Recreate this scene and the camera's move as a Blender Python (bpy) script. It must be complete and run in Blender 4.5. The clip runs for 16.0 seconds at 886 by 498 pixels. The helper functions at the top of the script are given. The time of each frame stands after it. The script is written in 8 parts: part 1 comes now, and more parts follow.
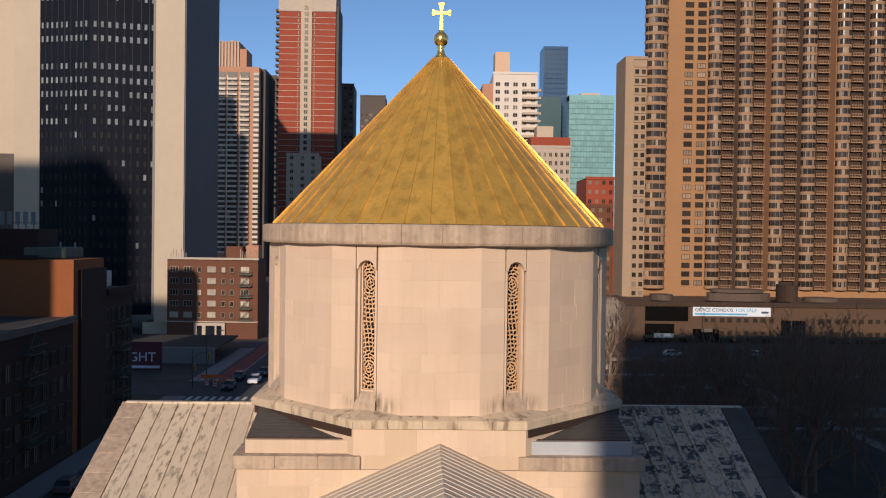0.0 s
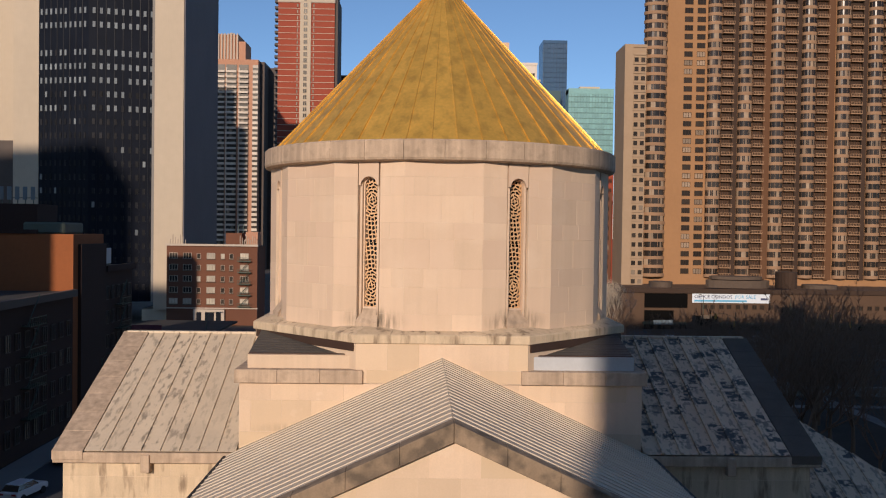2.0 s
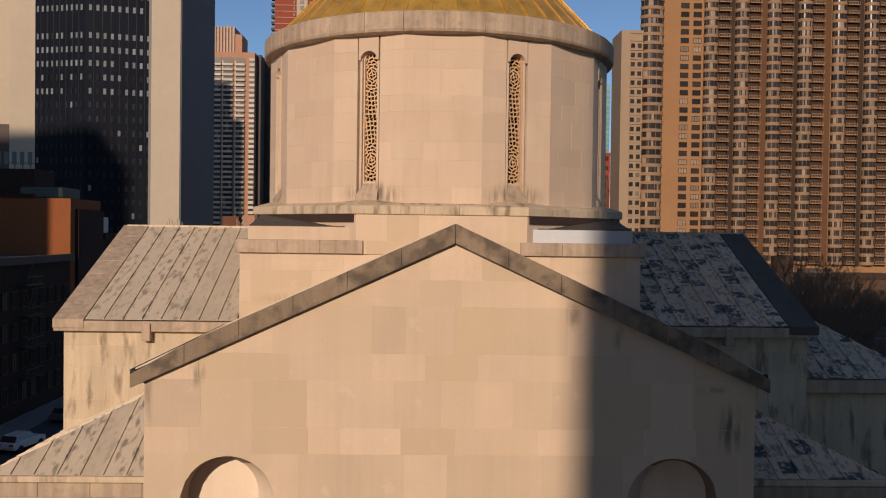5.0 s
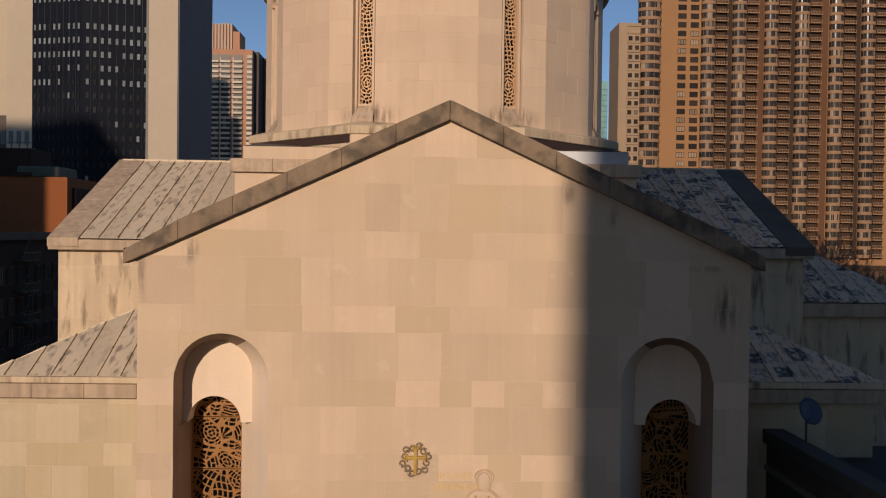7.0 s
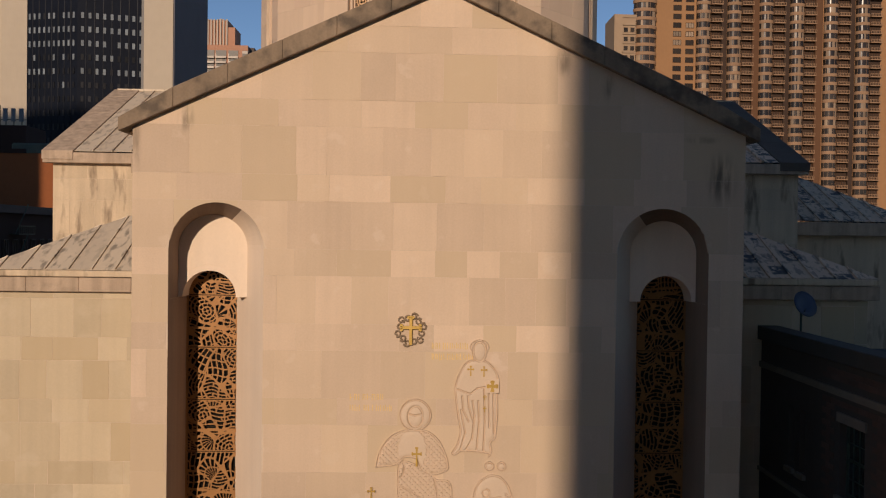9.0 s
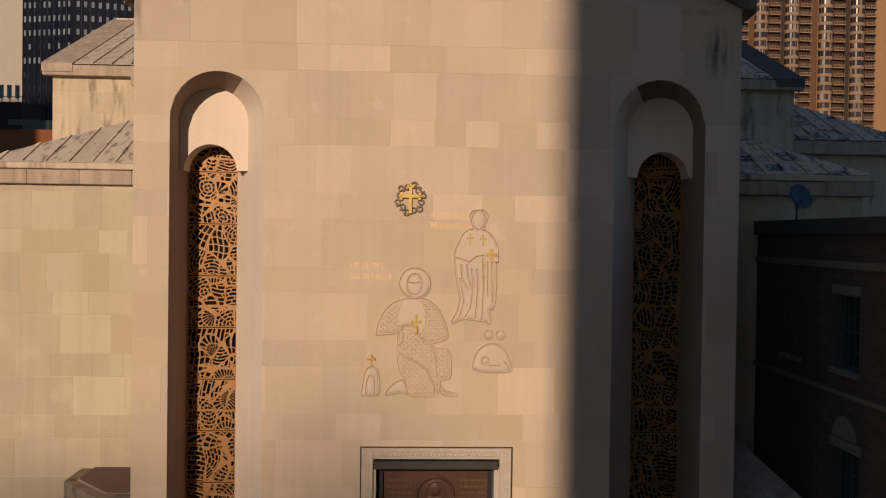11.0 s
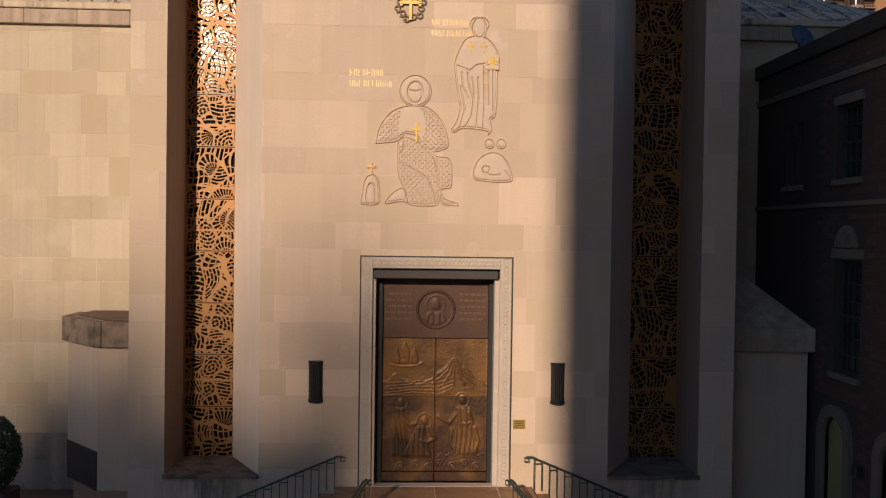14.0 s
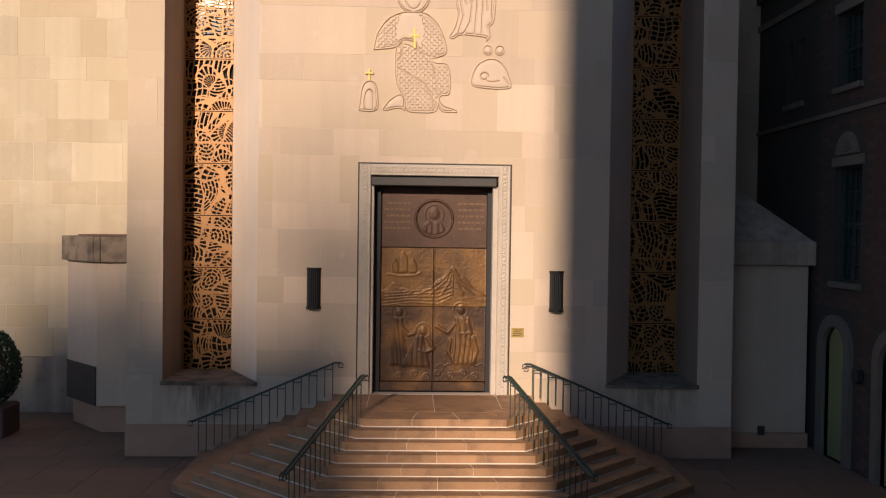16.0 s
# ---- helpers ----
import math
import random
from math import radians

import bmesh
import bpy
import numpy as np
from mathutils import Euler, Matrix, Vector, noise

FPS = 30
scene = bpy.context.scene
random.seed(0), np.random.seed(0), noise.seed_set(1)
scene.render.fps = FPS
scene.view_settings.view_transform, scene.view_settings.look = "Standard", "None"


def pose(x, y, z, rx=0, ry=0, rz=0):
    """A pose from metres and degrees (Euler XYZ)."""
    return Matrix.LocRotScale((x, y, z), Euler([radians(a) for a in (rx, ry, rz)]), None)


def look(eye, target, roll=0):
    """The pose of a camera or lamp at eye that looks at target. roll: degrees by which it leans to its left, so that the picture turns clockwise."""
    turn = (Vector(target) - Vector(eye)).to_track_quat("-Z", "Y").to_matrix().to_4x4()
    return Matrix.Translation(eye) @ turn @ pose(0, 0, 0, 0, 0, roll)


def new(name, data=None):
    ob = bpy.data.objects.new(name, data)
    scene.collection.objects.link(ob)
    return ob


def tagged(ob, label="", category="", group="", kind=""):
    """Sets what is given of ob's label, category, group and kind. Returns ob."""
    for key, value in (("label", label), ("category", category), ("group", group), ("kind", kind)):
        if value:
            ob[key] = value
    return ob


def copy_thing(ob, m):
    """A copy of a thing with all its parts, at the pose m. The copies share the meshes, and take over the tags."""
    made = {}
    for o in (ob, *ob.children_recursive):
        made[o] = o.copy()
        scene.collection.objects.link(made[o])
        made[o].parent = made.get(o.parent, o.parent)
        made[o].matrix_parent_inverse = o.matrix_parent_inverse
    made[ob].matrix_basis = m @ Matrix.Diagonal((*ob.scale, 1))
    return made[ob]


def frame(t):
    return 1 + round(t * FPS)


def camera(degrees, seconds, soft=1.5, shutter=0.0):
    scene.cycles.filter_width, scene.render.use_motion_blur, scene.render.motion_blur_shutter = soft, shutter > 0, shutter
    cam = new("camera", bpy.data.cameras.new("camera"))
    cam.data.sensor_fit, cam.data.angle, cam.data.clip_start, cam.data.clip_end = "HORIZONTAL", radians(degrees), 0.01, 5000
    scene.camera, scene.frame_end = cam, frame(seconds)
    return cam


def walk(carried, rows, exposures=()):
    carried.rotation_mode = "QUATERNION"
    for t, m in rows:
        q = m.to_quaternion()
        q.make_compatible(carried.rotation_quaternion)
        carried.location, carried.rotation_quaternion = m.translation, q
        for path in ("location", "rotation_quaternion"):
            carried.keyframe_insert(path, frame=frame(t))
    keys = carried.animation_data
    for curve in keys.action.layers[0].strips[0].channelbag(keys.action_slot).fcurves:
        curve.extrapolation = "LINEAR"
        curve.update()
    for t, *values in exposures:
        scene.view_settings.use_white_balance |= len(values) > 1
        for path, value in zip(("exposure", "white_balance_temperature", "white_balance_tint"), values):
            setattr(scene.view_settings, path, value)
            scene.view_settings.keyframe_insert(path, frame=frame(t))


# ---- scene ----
cam = camera(53.0, 16.0, soft=1.15)
PATH = [
    (0, (-0.723, -19.067, 26.626), (-0.6725, -17.0674, 26.5930), 0.78),
    (0.5, (-0.706, -19.036, 25.979), (-0.6546, -17.0366, 25.9442), 0.78),
    (1, (-0.694, -19.042, 25.311), (-0.6431, -17.0425, 25.2747), 0.78),
    (1.5, (-0.736, -19.087, 24.606), (-0.6845, -17.0876, 24.5693), 0.78),
    (2, (-0.796, -19.108, 23.880), (-0.7432, -17.1093, 23.8415), 0.78),
    (2.5, (-0.825, -19.106, 23.184), (-0.7710, -17.1073, 23.1459), 0.78),
    (3, (-0.852, -19.140, 22.490), (-0.7979, -17.1408, 22.4517), 0.78),
    (3.5, (-0.879, -19.211, 21.748), (-0.8243, -17.2122, 21.7096), 0.78),
    (4, (-0.898, -19.289, 21.000), (-0.8411, -17.2900, 20.9617), 0.78),
    (6.5, (-0.756, -19.345, 17.582), (-0.6915, -17.3465, 17.5474), 0.78),
    (7, (-0.747, -19.327, 16.890), (-0.6813, -17.3285, 16.8565), 0.78),
    (7.5, (-0.720, -19.312, 16.209), (-0.6519, -17.3138, 16.1756), 0.78),
    (8, (-0.702, -19.305, 15.501), (-0.6319, -17.3070, 15.4676), 0.78),
    (8.5, (-0.700, -19.331, 14.770), (-0.6273, -17.3326, 14.7376), 0.78),
    (11, (-0.759, -19.583, 11.159), (-0.6737, -17.5855, 11.1291), 0.78),
    (11.5, (-0.743, -19.624, 10.461), (-0.6565, -17.6259, 10.4299), 0.78),
    (12, (-0.742, -19.649, 9.778), (-0.6543, -17.6514, 9.7446), 0.78),
    (12.5, (-0.761, -19.629, 9.113), (-0.6728, -17.6312, 9.0766), 0.78),
    (13, (-0.760, -19.583, 8.438), (-0.6711, -17.5855, 8.4004), 0.78),
    (13.5, (-0.762, -19.554, 7.752), (-0.6723, -17.5560, 7.7142), 0.78),
    (14, (-0.740, -19.536, 7.026), (-0.6515, -17.5384, 6.9877), 0.78),
    (14.5, (-0.662, -19.506, 6.329), (-0.5762, -17.5081, 6.2901), 0.78),
    (15, (-0.591, -19.529, 5.699), (-0.5088, -17.5308, 5.6594), 0.78),
    (15.5, (-0.549, -19.529, 5.177), (-0.4708, -17.5312, 5.1355), 0.78),
    (16, (-0.535, -19.534, 5.025), (-0.4608, -17.5357, 4.9828), 0.78),
]
walk(cam, [(t, look(eye, target, roll)) for t, eye, target, roll in PATH],
     exposures=[(0.0, 0.06, 6750, 10), (3.5, -0.10, 7080, 11), (7.0, -0.35, 7420, 12), (11.0, -0.36, 7420, 12), (13.5, -0.12, 7080, 12), (15.0, 0.06, 6900, 11), (16.0, 0.30, 6800, 11)])

# ---- light: low winter afternoon sun from behind and the left ----
SUN_EL = radians(18.0)
SUN_AZ = math.atan2(0.235, 1.0)
world = bpy.data.worlds.new("sky")
scene.world = world
world.use_nodes = True
wn = world.node_tree.nodes
sky = wn.new("ShaderNodeTexSky")
sky.sky_type = "NISHITA"
sky.sun_disc = False
sky.sun_elevation = SUN_EL
sky.sun_rotation = math.pi + SUN_AZ
sky.altitude = 2500.0
sky.air_density, sky.dust_density, sky.ozone_density = 1.0, 0.5, 4.3
wn["Background"].inputs["Strength"].default_value = 0.115
world.node_tree.links.new(sky.outputs["Color"], wn["Background"].inputs["Color"])
sun_data = bpy.data.lights.new("sun", "SUN")
sun_data.energy = 4.0
sun_data.angle = radians(0.55)
sun_data.color = (1.0, 0.842, 0.715)
sun = new("sun", sun_data)
SUN_DIR = Vector((math.sin(SUN_AZ) * math.cos(SUN_EL), math.cos(SUN_AZ) * math.cos(SUN_EL), -math.sin(SUN_EL)))
sun.matrix_world = look((-40, -120, 60), Vector((-40, -120, 60)) + SUN_DIR)


# ---- materials ----
def mat(name, col, rough=0.8, metal=0.0, var=0.12, scale=1.2, fine=18.0, bump=0.15, rand=0.0, streak=0.0,
        stain=None, stain_amount=0.0, stain_scale=0.5, spec=0.5, island=0.0, size=0.02, edge=(0.52, 0.68), marks=(), tint=None, stain_stretch=None, stain_rand=False, patches=None):
    """A procedural surface: broad and fine variation, optional vertical streaks, stains and a change from piece to piece."""
    m = bpy.data.materials.new(name)
    m.use_nodes = True
    nt = m.node_tree
    nd, ln = nt.nodes, nt.links
    bsdf = nd["Principled BSDF"]
    bsdf.inputs["Roughness"].default_value = rough
    bsdf.inputs["Metallic"].default_value = metal
    bsdf.inputs["Specular IOR Level"].default_value = spec
    geo = nd.new("ShaderNodeNewGeometry")

    def noise_of(sc, det=4.0, stretch=None):
        n = nd.new("ShaderNodeTexNoise")
        n.inputs["Scale"].default_value = sc
        n.inputs["Detail"].default_value = det
        if stretch:
            mp = nd.new("ShaderNodeMapping")
            mp.inputs["Scale"].default_value = stretch
            ln.new(geo.outputs["Position"], mp.inputs["Vector"])
            ln.new(mp.outputs["Vector"], n.inputs["Vector"])
        else:
            ln.new(geo.outputs["Position"], n.inputs["Vector"])
        return n.outputs["Fac"]

    def math_node(op, a, b):
        n = nd.new("ShaderNodeMath")
        n.operation = op
        for k, v in ((0, a), (1, b)):
            if isinstance(v, (int, float)):
                n.inputs[k].default_value = v
            else:
                ln.new(v, n.inputs[k])
        return n.outputs[0]

    broad, grain = noise_of(scale), noise_of(fine, 6.0)
    total = math_node("ADD", math_node("MULTIPLY", math_node("SUBTRACT", broad, 0.5), 2.4 * var),
                      math_node("MULTIPLY", math_node("SUBTRACT", grain, 0.5), 1.6 * var))
    total = math_node("ADD", total, 1.0)
    if rand:
        oi = nd.new("ShaderNodeObjectInfo")
        total = math_node("MULTIPLY", total, math_node("ADD", 1.0 - rand / 2, math_node("MULTIPLY", oi.outputs["Random"], rand)))
    if island:
        total = math_node("MULTIPLY", total, math_node("ADD", 1.0 - island / 2, math_node("MULTIPLY", geo.outputs["Random Per Island"], island)))
    if streak:
        s = noise_of(1.0, 3.0, (5.0, 5.0, 0.25))
        total = math_node("MULTIPLY", total, math_node("SUBTRACT", 1.0 + streak / 2, math_node("MULTIPLY", s, streak)))
    tone = nd.new("ShaderNodeVectorMath")
    tone.operation = "SCALE"
    tone.inputs[0].default_value = col
    ln.new(total, tone.inputs["Scale"])
    colour = tone.outputs["Vector"]
    if stain:
        ramp = nd.new("ShaderNodeMapRange")
        ramp.inputs["From Min"].default_value = edge[0]
        ramp.inputs["From Max"].default_value = edge[1]
        ln.new(noise_of(stain_scale, 7.0, stain_stretch), ramp.inputs["Value"])
        mix = nd.new("ShaderNodeMix")
        mix.data_type = "RGBA"
        how_much = math_node("MULTIPLY", ramp.outputs["Result"], stain_amount)
        if stain_rand:
            # some sheets are clean, others badly weathered
            oi3 = nd.new("ShaderNodeObjectInfo")
            how_much = math_node("MULTIPLY", how_much, math_node("MINIMUM", math_node("ADD", math_node("MULTIPLY", oi3.outputs["Random"], 1.5), 0.1), 1.0))
        ln.new(how_much, mix.inputs["Factor"])
        ln.new(colour, mix.inputs["A"])
        mix.inputs["B"].default_value = (*stain, 1)
        colour = mix.outputs["Result"]
    if patches:
        # worn rectangular fields with ragged rims, sized along and across the sheets
        size_, low, dark, amount = patches
        mp = nd.new("ShaderNodeMapping")
        mp.inputs["Scale"].default_value = size_
        ln.new(geo.outputs["Position"], mp.inputs["Vector"])
        vor = nd.new("ShaderNodeTexVoronoi")
        vor.distance = "CHEBYCHEV"
        vor.inputs["Scale"].default_value = 1.0
        vor.inputs["Randomness"].default_value = 0.8
        ln.new(mp.outputs["Vector"], vor.inputs["Vector"])
        sep = nd.new("ShaderNodeSeparateColor")
        ln.new(vor.outputs["Color"], sep.inputs["Color"])
        pick = nd.new("ShaderNodeMapRange")
        pick.inputs["From Min"].default_value, pick.inputs["From Max"].default_value = low, low + 0.25
        ln.new(sep.outputs["Red"], pick.inputs["Value"])
        rag2 = nd.new("ShaderNodeMapRange")
        rag2.inputs["From Min"].default_value, rag2.inputs["From Max"].default_value = 0.40, 0.51
        ln.new(noise_of(5.0, 7.0), rag2.inputs["Value"])
        rim = nd.new("ShaderNodeMapRange")
        rim.inputs["From Min"].default_value, rim.inputs["From Max"].default_value = 0.46, 0.36
        ln.new(vor.outputs["Distance"], rim.inputs["Value"])
        mix4 = nd.new("ShaderNodeMix")
        mix4.data_type = "RGBA"
        fac = math_node("MULTIPLY", math_node("MULTIPLY", pick.outputs["Result"], rag2.outputs["Result"]), math_node("MULTIPLY", rim.outputs["Result"], amount))
        ln.new(fac, mix4.inputs["Factor"])
        ln.new(colour, mix4.inputs["A"])
        mix4.inputs["B"].default_value = (*dark, 1)
        colour = mix4.outputs["Result"]
    if tint:
        # some pieces lean towards a second hue
        oi2 = nd.new("ShaderNodeObjectInfo")
        part_of = math_node("FRACT", math_node("MULTIPLY", oi2.outputs["Random"], 7.31), 0.0)
        mix2 = nd.new("ShaderNodeMix")
        mix2.data_type = "RGBA"
        ln.new(math_node("MULTIPLY", math_node("MULTIPLY", part_of, part_of), 0.75), mix2.inputs["Factor"])
        ln.new(colour, mix2.inputs["A"])
        mix2.inputs["B"].default_value = (*tint, 1)
        colour = mix2.outputs["Result"]
    for place, spread, strength in marks:
        # a single dirt run with its own place and shape
        sub_ = nd.new("ShaderNodeVectorMath")
        sub_.operation = "SUBTRACT"
        ln.new(geo.outputs["Position"], sub_.inputs[0])
        sub_.inputs[1].default_value = place
        div = nd.new("ShaderNodeVectorMath")
        div.operation = "DIVIDE"
        ln.new(sub_.outputs["Vector"], div.inputs[0])
        div.inputs[1].default_value = spread
        far = nd.new("ShaderNodeVectorMath")
        far.operation = "LENGTH"
        ln.new(div.outputs["Vector"], far.inputs[0])
        fall = nd.new("ShaderNodeMapRange")
        fall.interpolation_type = "SMOOTHSTEP"
        fall.inputs["From Min"].default_value, fall.inputs["From Max"].default_value = 1.0, 0.15
        ln.new(far.outputs["Value"], fall.inputs["Value"])
        rag = nd.new("ShaderNodeMapRange")
        rag.inputs["From Min"].default_value, rag.inputs["From Max"].default_value = 0.35, 0.6
        ln.new(noise_of(1.0, 5.0, (7.0, 7.0, 1.2)), rag.inputs["Value"])
        mix = nd.new("ShaderNodeMix")
        mix.data_type = "RGBA"
        ln.new(math_node("MULTIPLY", math_node("MULTIPLY", fall.outputs["Result"], rag.outputs["Result"]), strength), mix.inputs["Factor"])
        ln.new(colour, mix.inputs["A"])
        mix.inputs["B"].default_value = (0.11, 0.085, 0.06, 1)
        colour = mix.outputs["Result"]
    ln.new(colour, bsdf.inputs["Base Color"])
    if bump:
        b = nd.new("ShaderNodeBump")
        b.inputs["Strength"].default_value = bump
        b.inputs["Distance"].default_value = size
        ln.new(grain, b.inputs["Height"])
        ln.new(b.outputs["Normal"], bsdf.inputs["Normal"])
    return m


def glass_mat(name, tint, rough=0.06):
    """Window glass seen from outside by day: dark, with a mirror-like gloss."""
    m = mat(name, tint, rough, var=0.3, scale=0.15, fine=0.6, bump=0.02, spec=0.9, rand=0.8)
    return m


# dirt runs below the gable coping, at the eaves and round the drum's foot
RUNS = [((2.62, 0, 17.85), (0.22, 0.5, 0.45), 0.6), ((3.62, 0, 17.3), (0.2, 0.5, 0.42), 0.55), ((6.15, 0, 15.35), (0.45, 0.5, 0.75), 0.85),
        ((-5.55, 0, 16.5), (0.24, 0.5, 0.42), 0.6), ((-6.6, 0, 15.9), (0.14, 0.5, 0.9), 0.6), ((5.7, 0, 16.2), (0.5, 0.5, 0.12), 0.5),
        ((-2.4, 10.8, 20.85), (1.5, 1.2, 0.62), 0.95), ((2.6, 10.8, 20.85), (1.5, 1.2, 0.6), 0.95), ((-6.2, 14.4, 21.0), (0.7, 1.0, 0.6), 0.6),
        ((6.2, 14.4, 21.0), (0.7, 1.0, 0.6), 0.6), ((-4.6, 10.2, 17.3), (2.4, 0.6, 0.3), 0.3),
        ((-4.95, 0, 1.35), (1.2, 0.3, 0.75), 0.75), ((4.95, 0, 1.35), (1.2, 0.3, 0.75), 0.6), ((-4.55, 10.7, 20.4), (0.9, 0.8, 0.5), 0.7)]
STONE = mat("limestone", (0.60, 0.45, 0.328), 0.85, var=0.10, scale=0.7, fine=24, bump=0.2, rand=0.22, streak=0.14, marks=RUNS, tint=(0.54, 0.41, 0.27),
            stain=(0.72, 0.58, 0.46), stain_amount=0.28, stain_scale=1.9, edge=(0.62, 0.68))
STONE_CREAM = mat("cream_limestone", (0.505, 0.408, 0.282), 0.85, var=0.09, scale=0.8, fine=24, bump=0.15, rand=0.22, streak=0.2, tint=(0.47, 0.36, 0.225), stain=(0.60, 0.50, 0.37), stain_amount=0.4, stain_scale=1.2, edge=(0.55, 0.66))
# limestone in a darker brown that paints the niches' unlit side
STONE_SHADE = mat("shaded_side_limestone", (0.24, 0.162, 0.112), 0.85, var=0.12, scale=0.9, fine=22, bump=0.12, streak=0.3)
STONE_DRUM = mat("drum_limestone", (0.60, 0.45, 0.33), 0.85, var=0.06, scale=0.8, fine=24, bump=0.12, rand=0.12, streak=0.16, marks=RUNS, tint=(0.58, 0.425, 0.32), stain=(0.66, 0.52, 0.40), stain_amount=0.4, stain_scale=0.9, edge=(0.54, 0.68))
STONE_COPING = mat("lichened_coping", (0.25, 0.182, 0.124), 0.9, var=0.22, scale=1.3, fine=20, bump=0.3, rand=0.2, streak=0.5,
                   stain=(0.085, 0.066, 0.05), stain_amount=0.8, stain_scale=2.4, edge=(0.46, 0.64))
JOINT = mat("mortar", (0.60, 0.475, 0.36), 0.9, var=0.22, scale=0.9, fine=30, bump=0.1)
STONE_BAND = mat("weathered_limestone", (0.42, 0.315, 0.23), 0.9, var=0.16, scale=1.6, fine=22, bump=0.25, rand=0.15, streak=0.95,
                 stain=(0.13, 0.10, 0.07), stain_amount=0.3, stain_scale=3.2)
STONE_PLAIN = mat("dressed_limestone", (0.58, 0.44, 0.32), 0.85, var=0.09, scale=0.9, fine=22, bump=0.12, streak=0.22)
STONE_STAINED = mat("stained_limestone", (0.55, 0.43, 0.30), 0.88, var=0.14, scale=1.1, fine=20, bump=0.15, rand=0.14, streak=0.45,
                    stain=(0.15, 0.10, 0.065), stain_amount=0.75, stain_scale=1.0, stain_stretch=(3.2, 3.2, 0.7), edge=(0.54, 0.68))
STONE_TRIM = mat("weathered_trim_limestone", (0.49, 0.36, 0.265), 0.88, var=0.1, scale=1.2, fine=22, bump=0.15, streak=0.35)
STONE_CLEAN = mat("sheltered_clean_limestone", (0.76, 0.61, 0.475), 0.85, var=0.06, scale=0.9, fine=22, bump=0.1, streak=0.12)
GRANITE = mat("pink_granite", (0.45, 0.255, 0.165), 0.6, var=0.18, scale=1.5, fine=60, bump=0.08, rand=0.12)
LEAD = mat("sheet_metal_roof", (0.58, 0.475, 0.355), 0.62, metal=0.0, var=0.10, scale=0.9, fine=9, bump=0.08, rand=0.14,
           stain=(0.16, 0.13, 0.10), stain_amount=0.75, stain_scale=1.0, edge=(0.52, 0.66), stain_stretch=(6.0, 2.2, 2.2), stain_rand=True)
LEAD_WORN = mat("worn_sheet_metal", (0.66, 0.48, 0.33), 0.62, var=0.14, scale=0.9, fine=9, bump=0.08, rand=0.14,
                stain=(0.15, 0.13, 0.115), stain_amount=0.6, stain_scale=1.0, edge=(0.53, 0.60), stain_stretch=(7.0, 3.6, 3.6),
                patches=((1.63, 1.9, 0.5), 0.22, (0.055, 0.055, 0.056), 0.95))
LEAD_NAVE = mat("pale_sheet_metal", (0.54, 0.455, 0.36), 0.6, var=0.1, scale=1.0, fine=9, bump=0.06, rand=0.12)
# near-black stone for the right transept's verge
VERGE_DARK = mat("dark_verge_stone", (0.10, 0.080, 0.064), 0.9, var=0.25, scale=1.5, fine=16, bump=0.2, rand=0.2)
SLATE = mat("slate_shingles", (0.085, 0.075, 0.066), 0.75, var=0.3, scale=3, fine=14, bump=0.4, rand=0.3)
RUST_EDGE = mat("shade_darkened_copper", (0.055, 0.029, 0.019), 0.6, metal=0.2, var=0.2, scale=2, fine=14, bump=0.1)
ALU = mat("zinc_flashing", (0.55, 0.57, 0.6), 0.4, metal=0.5, var=0.1, scale=1, fine=9, bump=0.05)
GOLD = mat("gold_leaf_panels", (0.74, 0.43, 0.092), 0.36, metal=0.55, var=0.22, scale=1.1, fine=9, bump=0.09, rand=0.2,
           stain=(0.34, 0.19, 0.05), stain_amount=0.4, stain_scale=1.0, stain_stretch=(2.5, 2.5, 0.8), edge=(0.48, 0.66))
GILT = mat("bright_gilding", (0.95, 0.66, 0.20), 0.25, metal=0.9, var=0.06, scale=6, fine=30, bump=0.05)
BRONZE = mat("bronze_grille", (0.34, 0.163, 0.056), 0.5, metal=0.35, var=0.2, scale=2, fine=22, bump=0.2)
BRONZE_DOOR = mat("bronze_door", (0.056, 0.024, 0.009), 0.5, metal=0.3, var=0.5, scale=2.1, fine=16, bump=0.28,
                  stain=(0.205, 0.092, 0.023), stain_amount=0.75, stain_scale=1.2, edge=(0.46, 0.60))
BRONZE_GOLD = mat("rubbed_bronze", (0.105, 0.046, 0.013), 0.46, metal=0.3, var=0.5, scale=2.1, fine=16, bump=0.28,
                  stain=(0.235, 0.108, 0.025), stain_amount=0.85, stain_scale=1.1, edge=(0.36, 0.60))
PALE_BRONZE = mat("pale_bronze", (0.66, 0.41, 0.225), 0.5, metal=0.25, var=0.15, scale=2, fine=22, bump=0.15)
OLD_GILT = mat("aged_gilding", (0.50, 0.32, 0.085), 0.5, metal=0.5, var=0.15, scale=6, fine=30, bump=0.1)
BLACK_STEEL = mat("blackened_steel", (0.010, 0.009, 0.008), 0.6, var=0.2, scale=3, fine=20, bump=0.1)
DARK_BRONZE = mat("dark_bronze", (0.05, 0.042, 0.036), 0.55, metal=0.3, var=0.2, scale=3, fine=20, bump=0.1)
IRON = mat("painted_iron", (0.045, 0.066, 0.050), 0.5, metal=0.3, var=0.2, scale=4, fine=30, bump=0.1)
GLASS = glass_mat("dark_glass", (0.02, 0.025, 0.03))
COATED_GLASS = mat("coated_glass", (0.024, 0.021, 0.017), 0.17, metal=0.35, spec=0.15, var=0.2, scale=1.5, fine=6, bump=0.01, rand=0.3)
PAVING = mat("brown_paving", (0.22, 0.128, 0.076), 0.8, var=0.16, scale=0.8, fine=18, bump=0.2, rand=0.2)
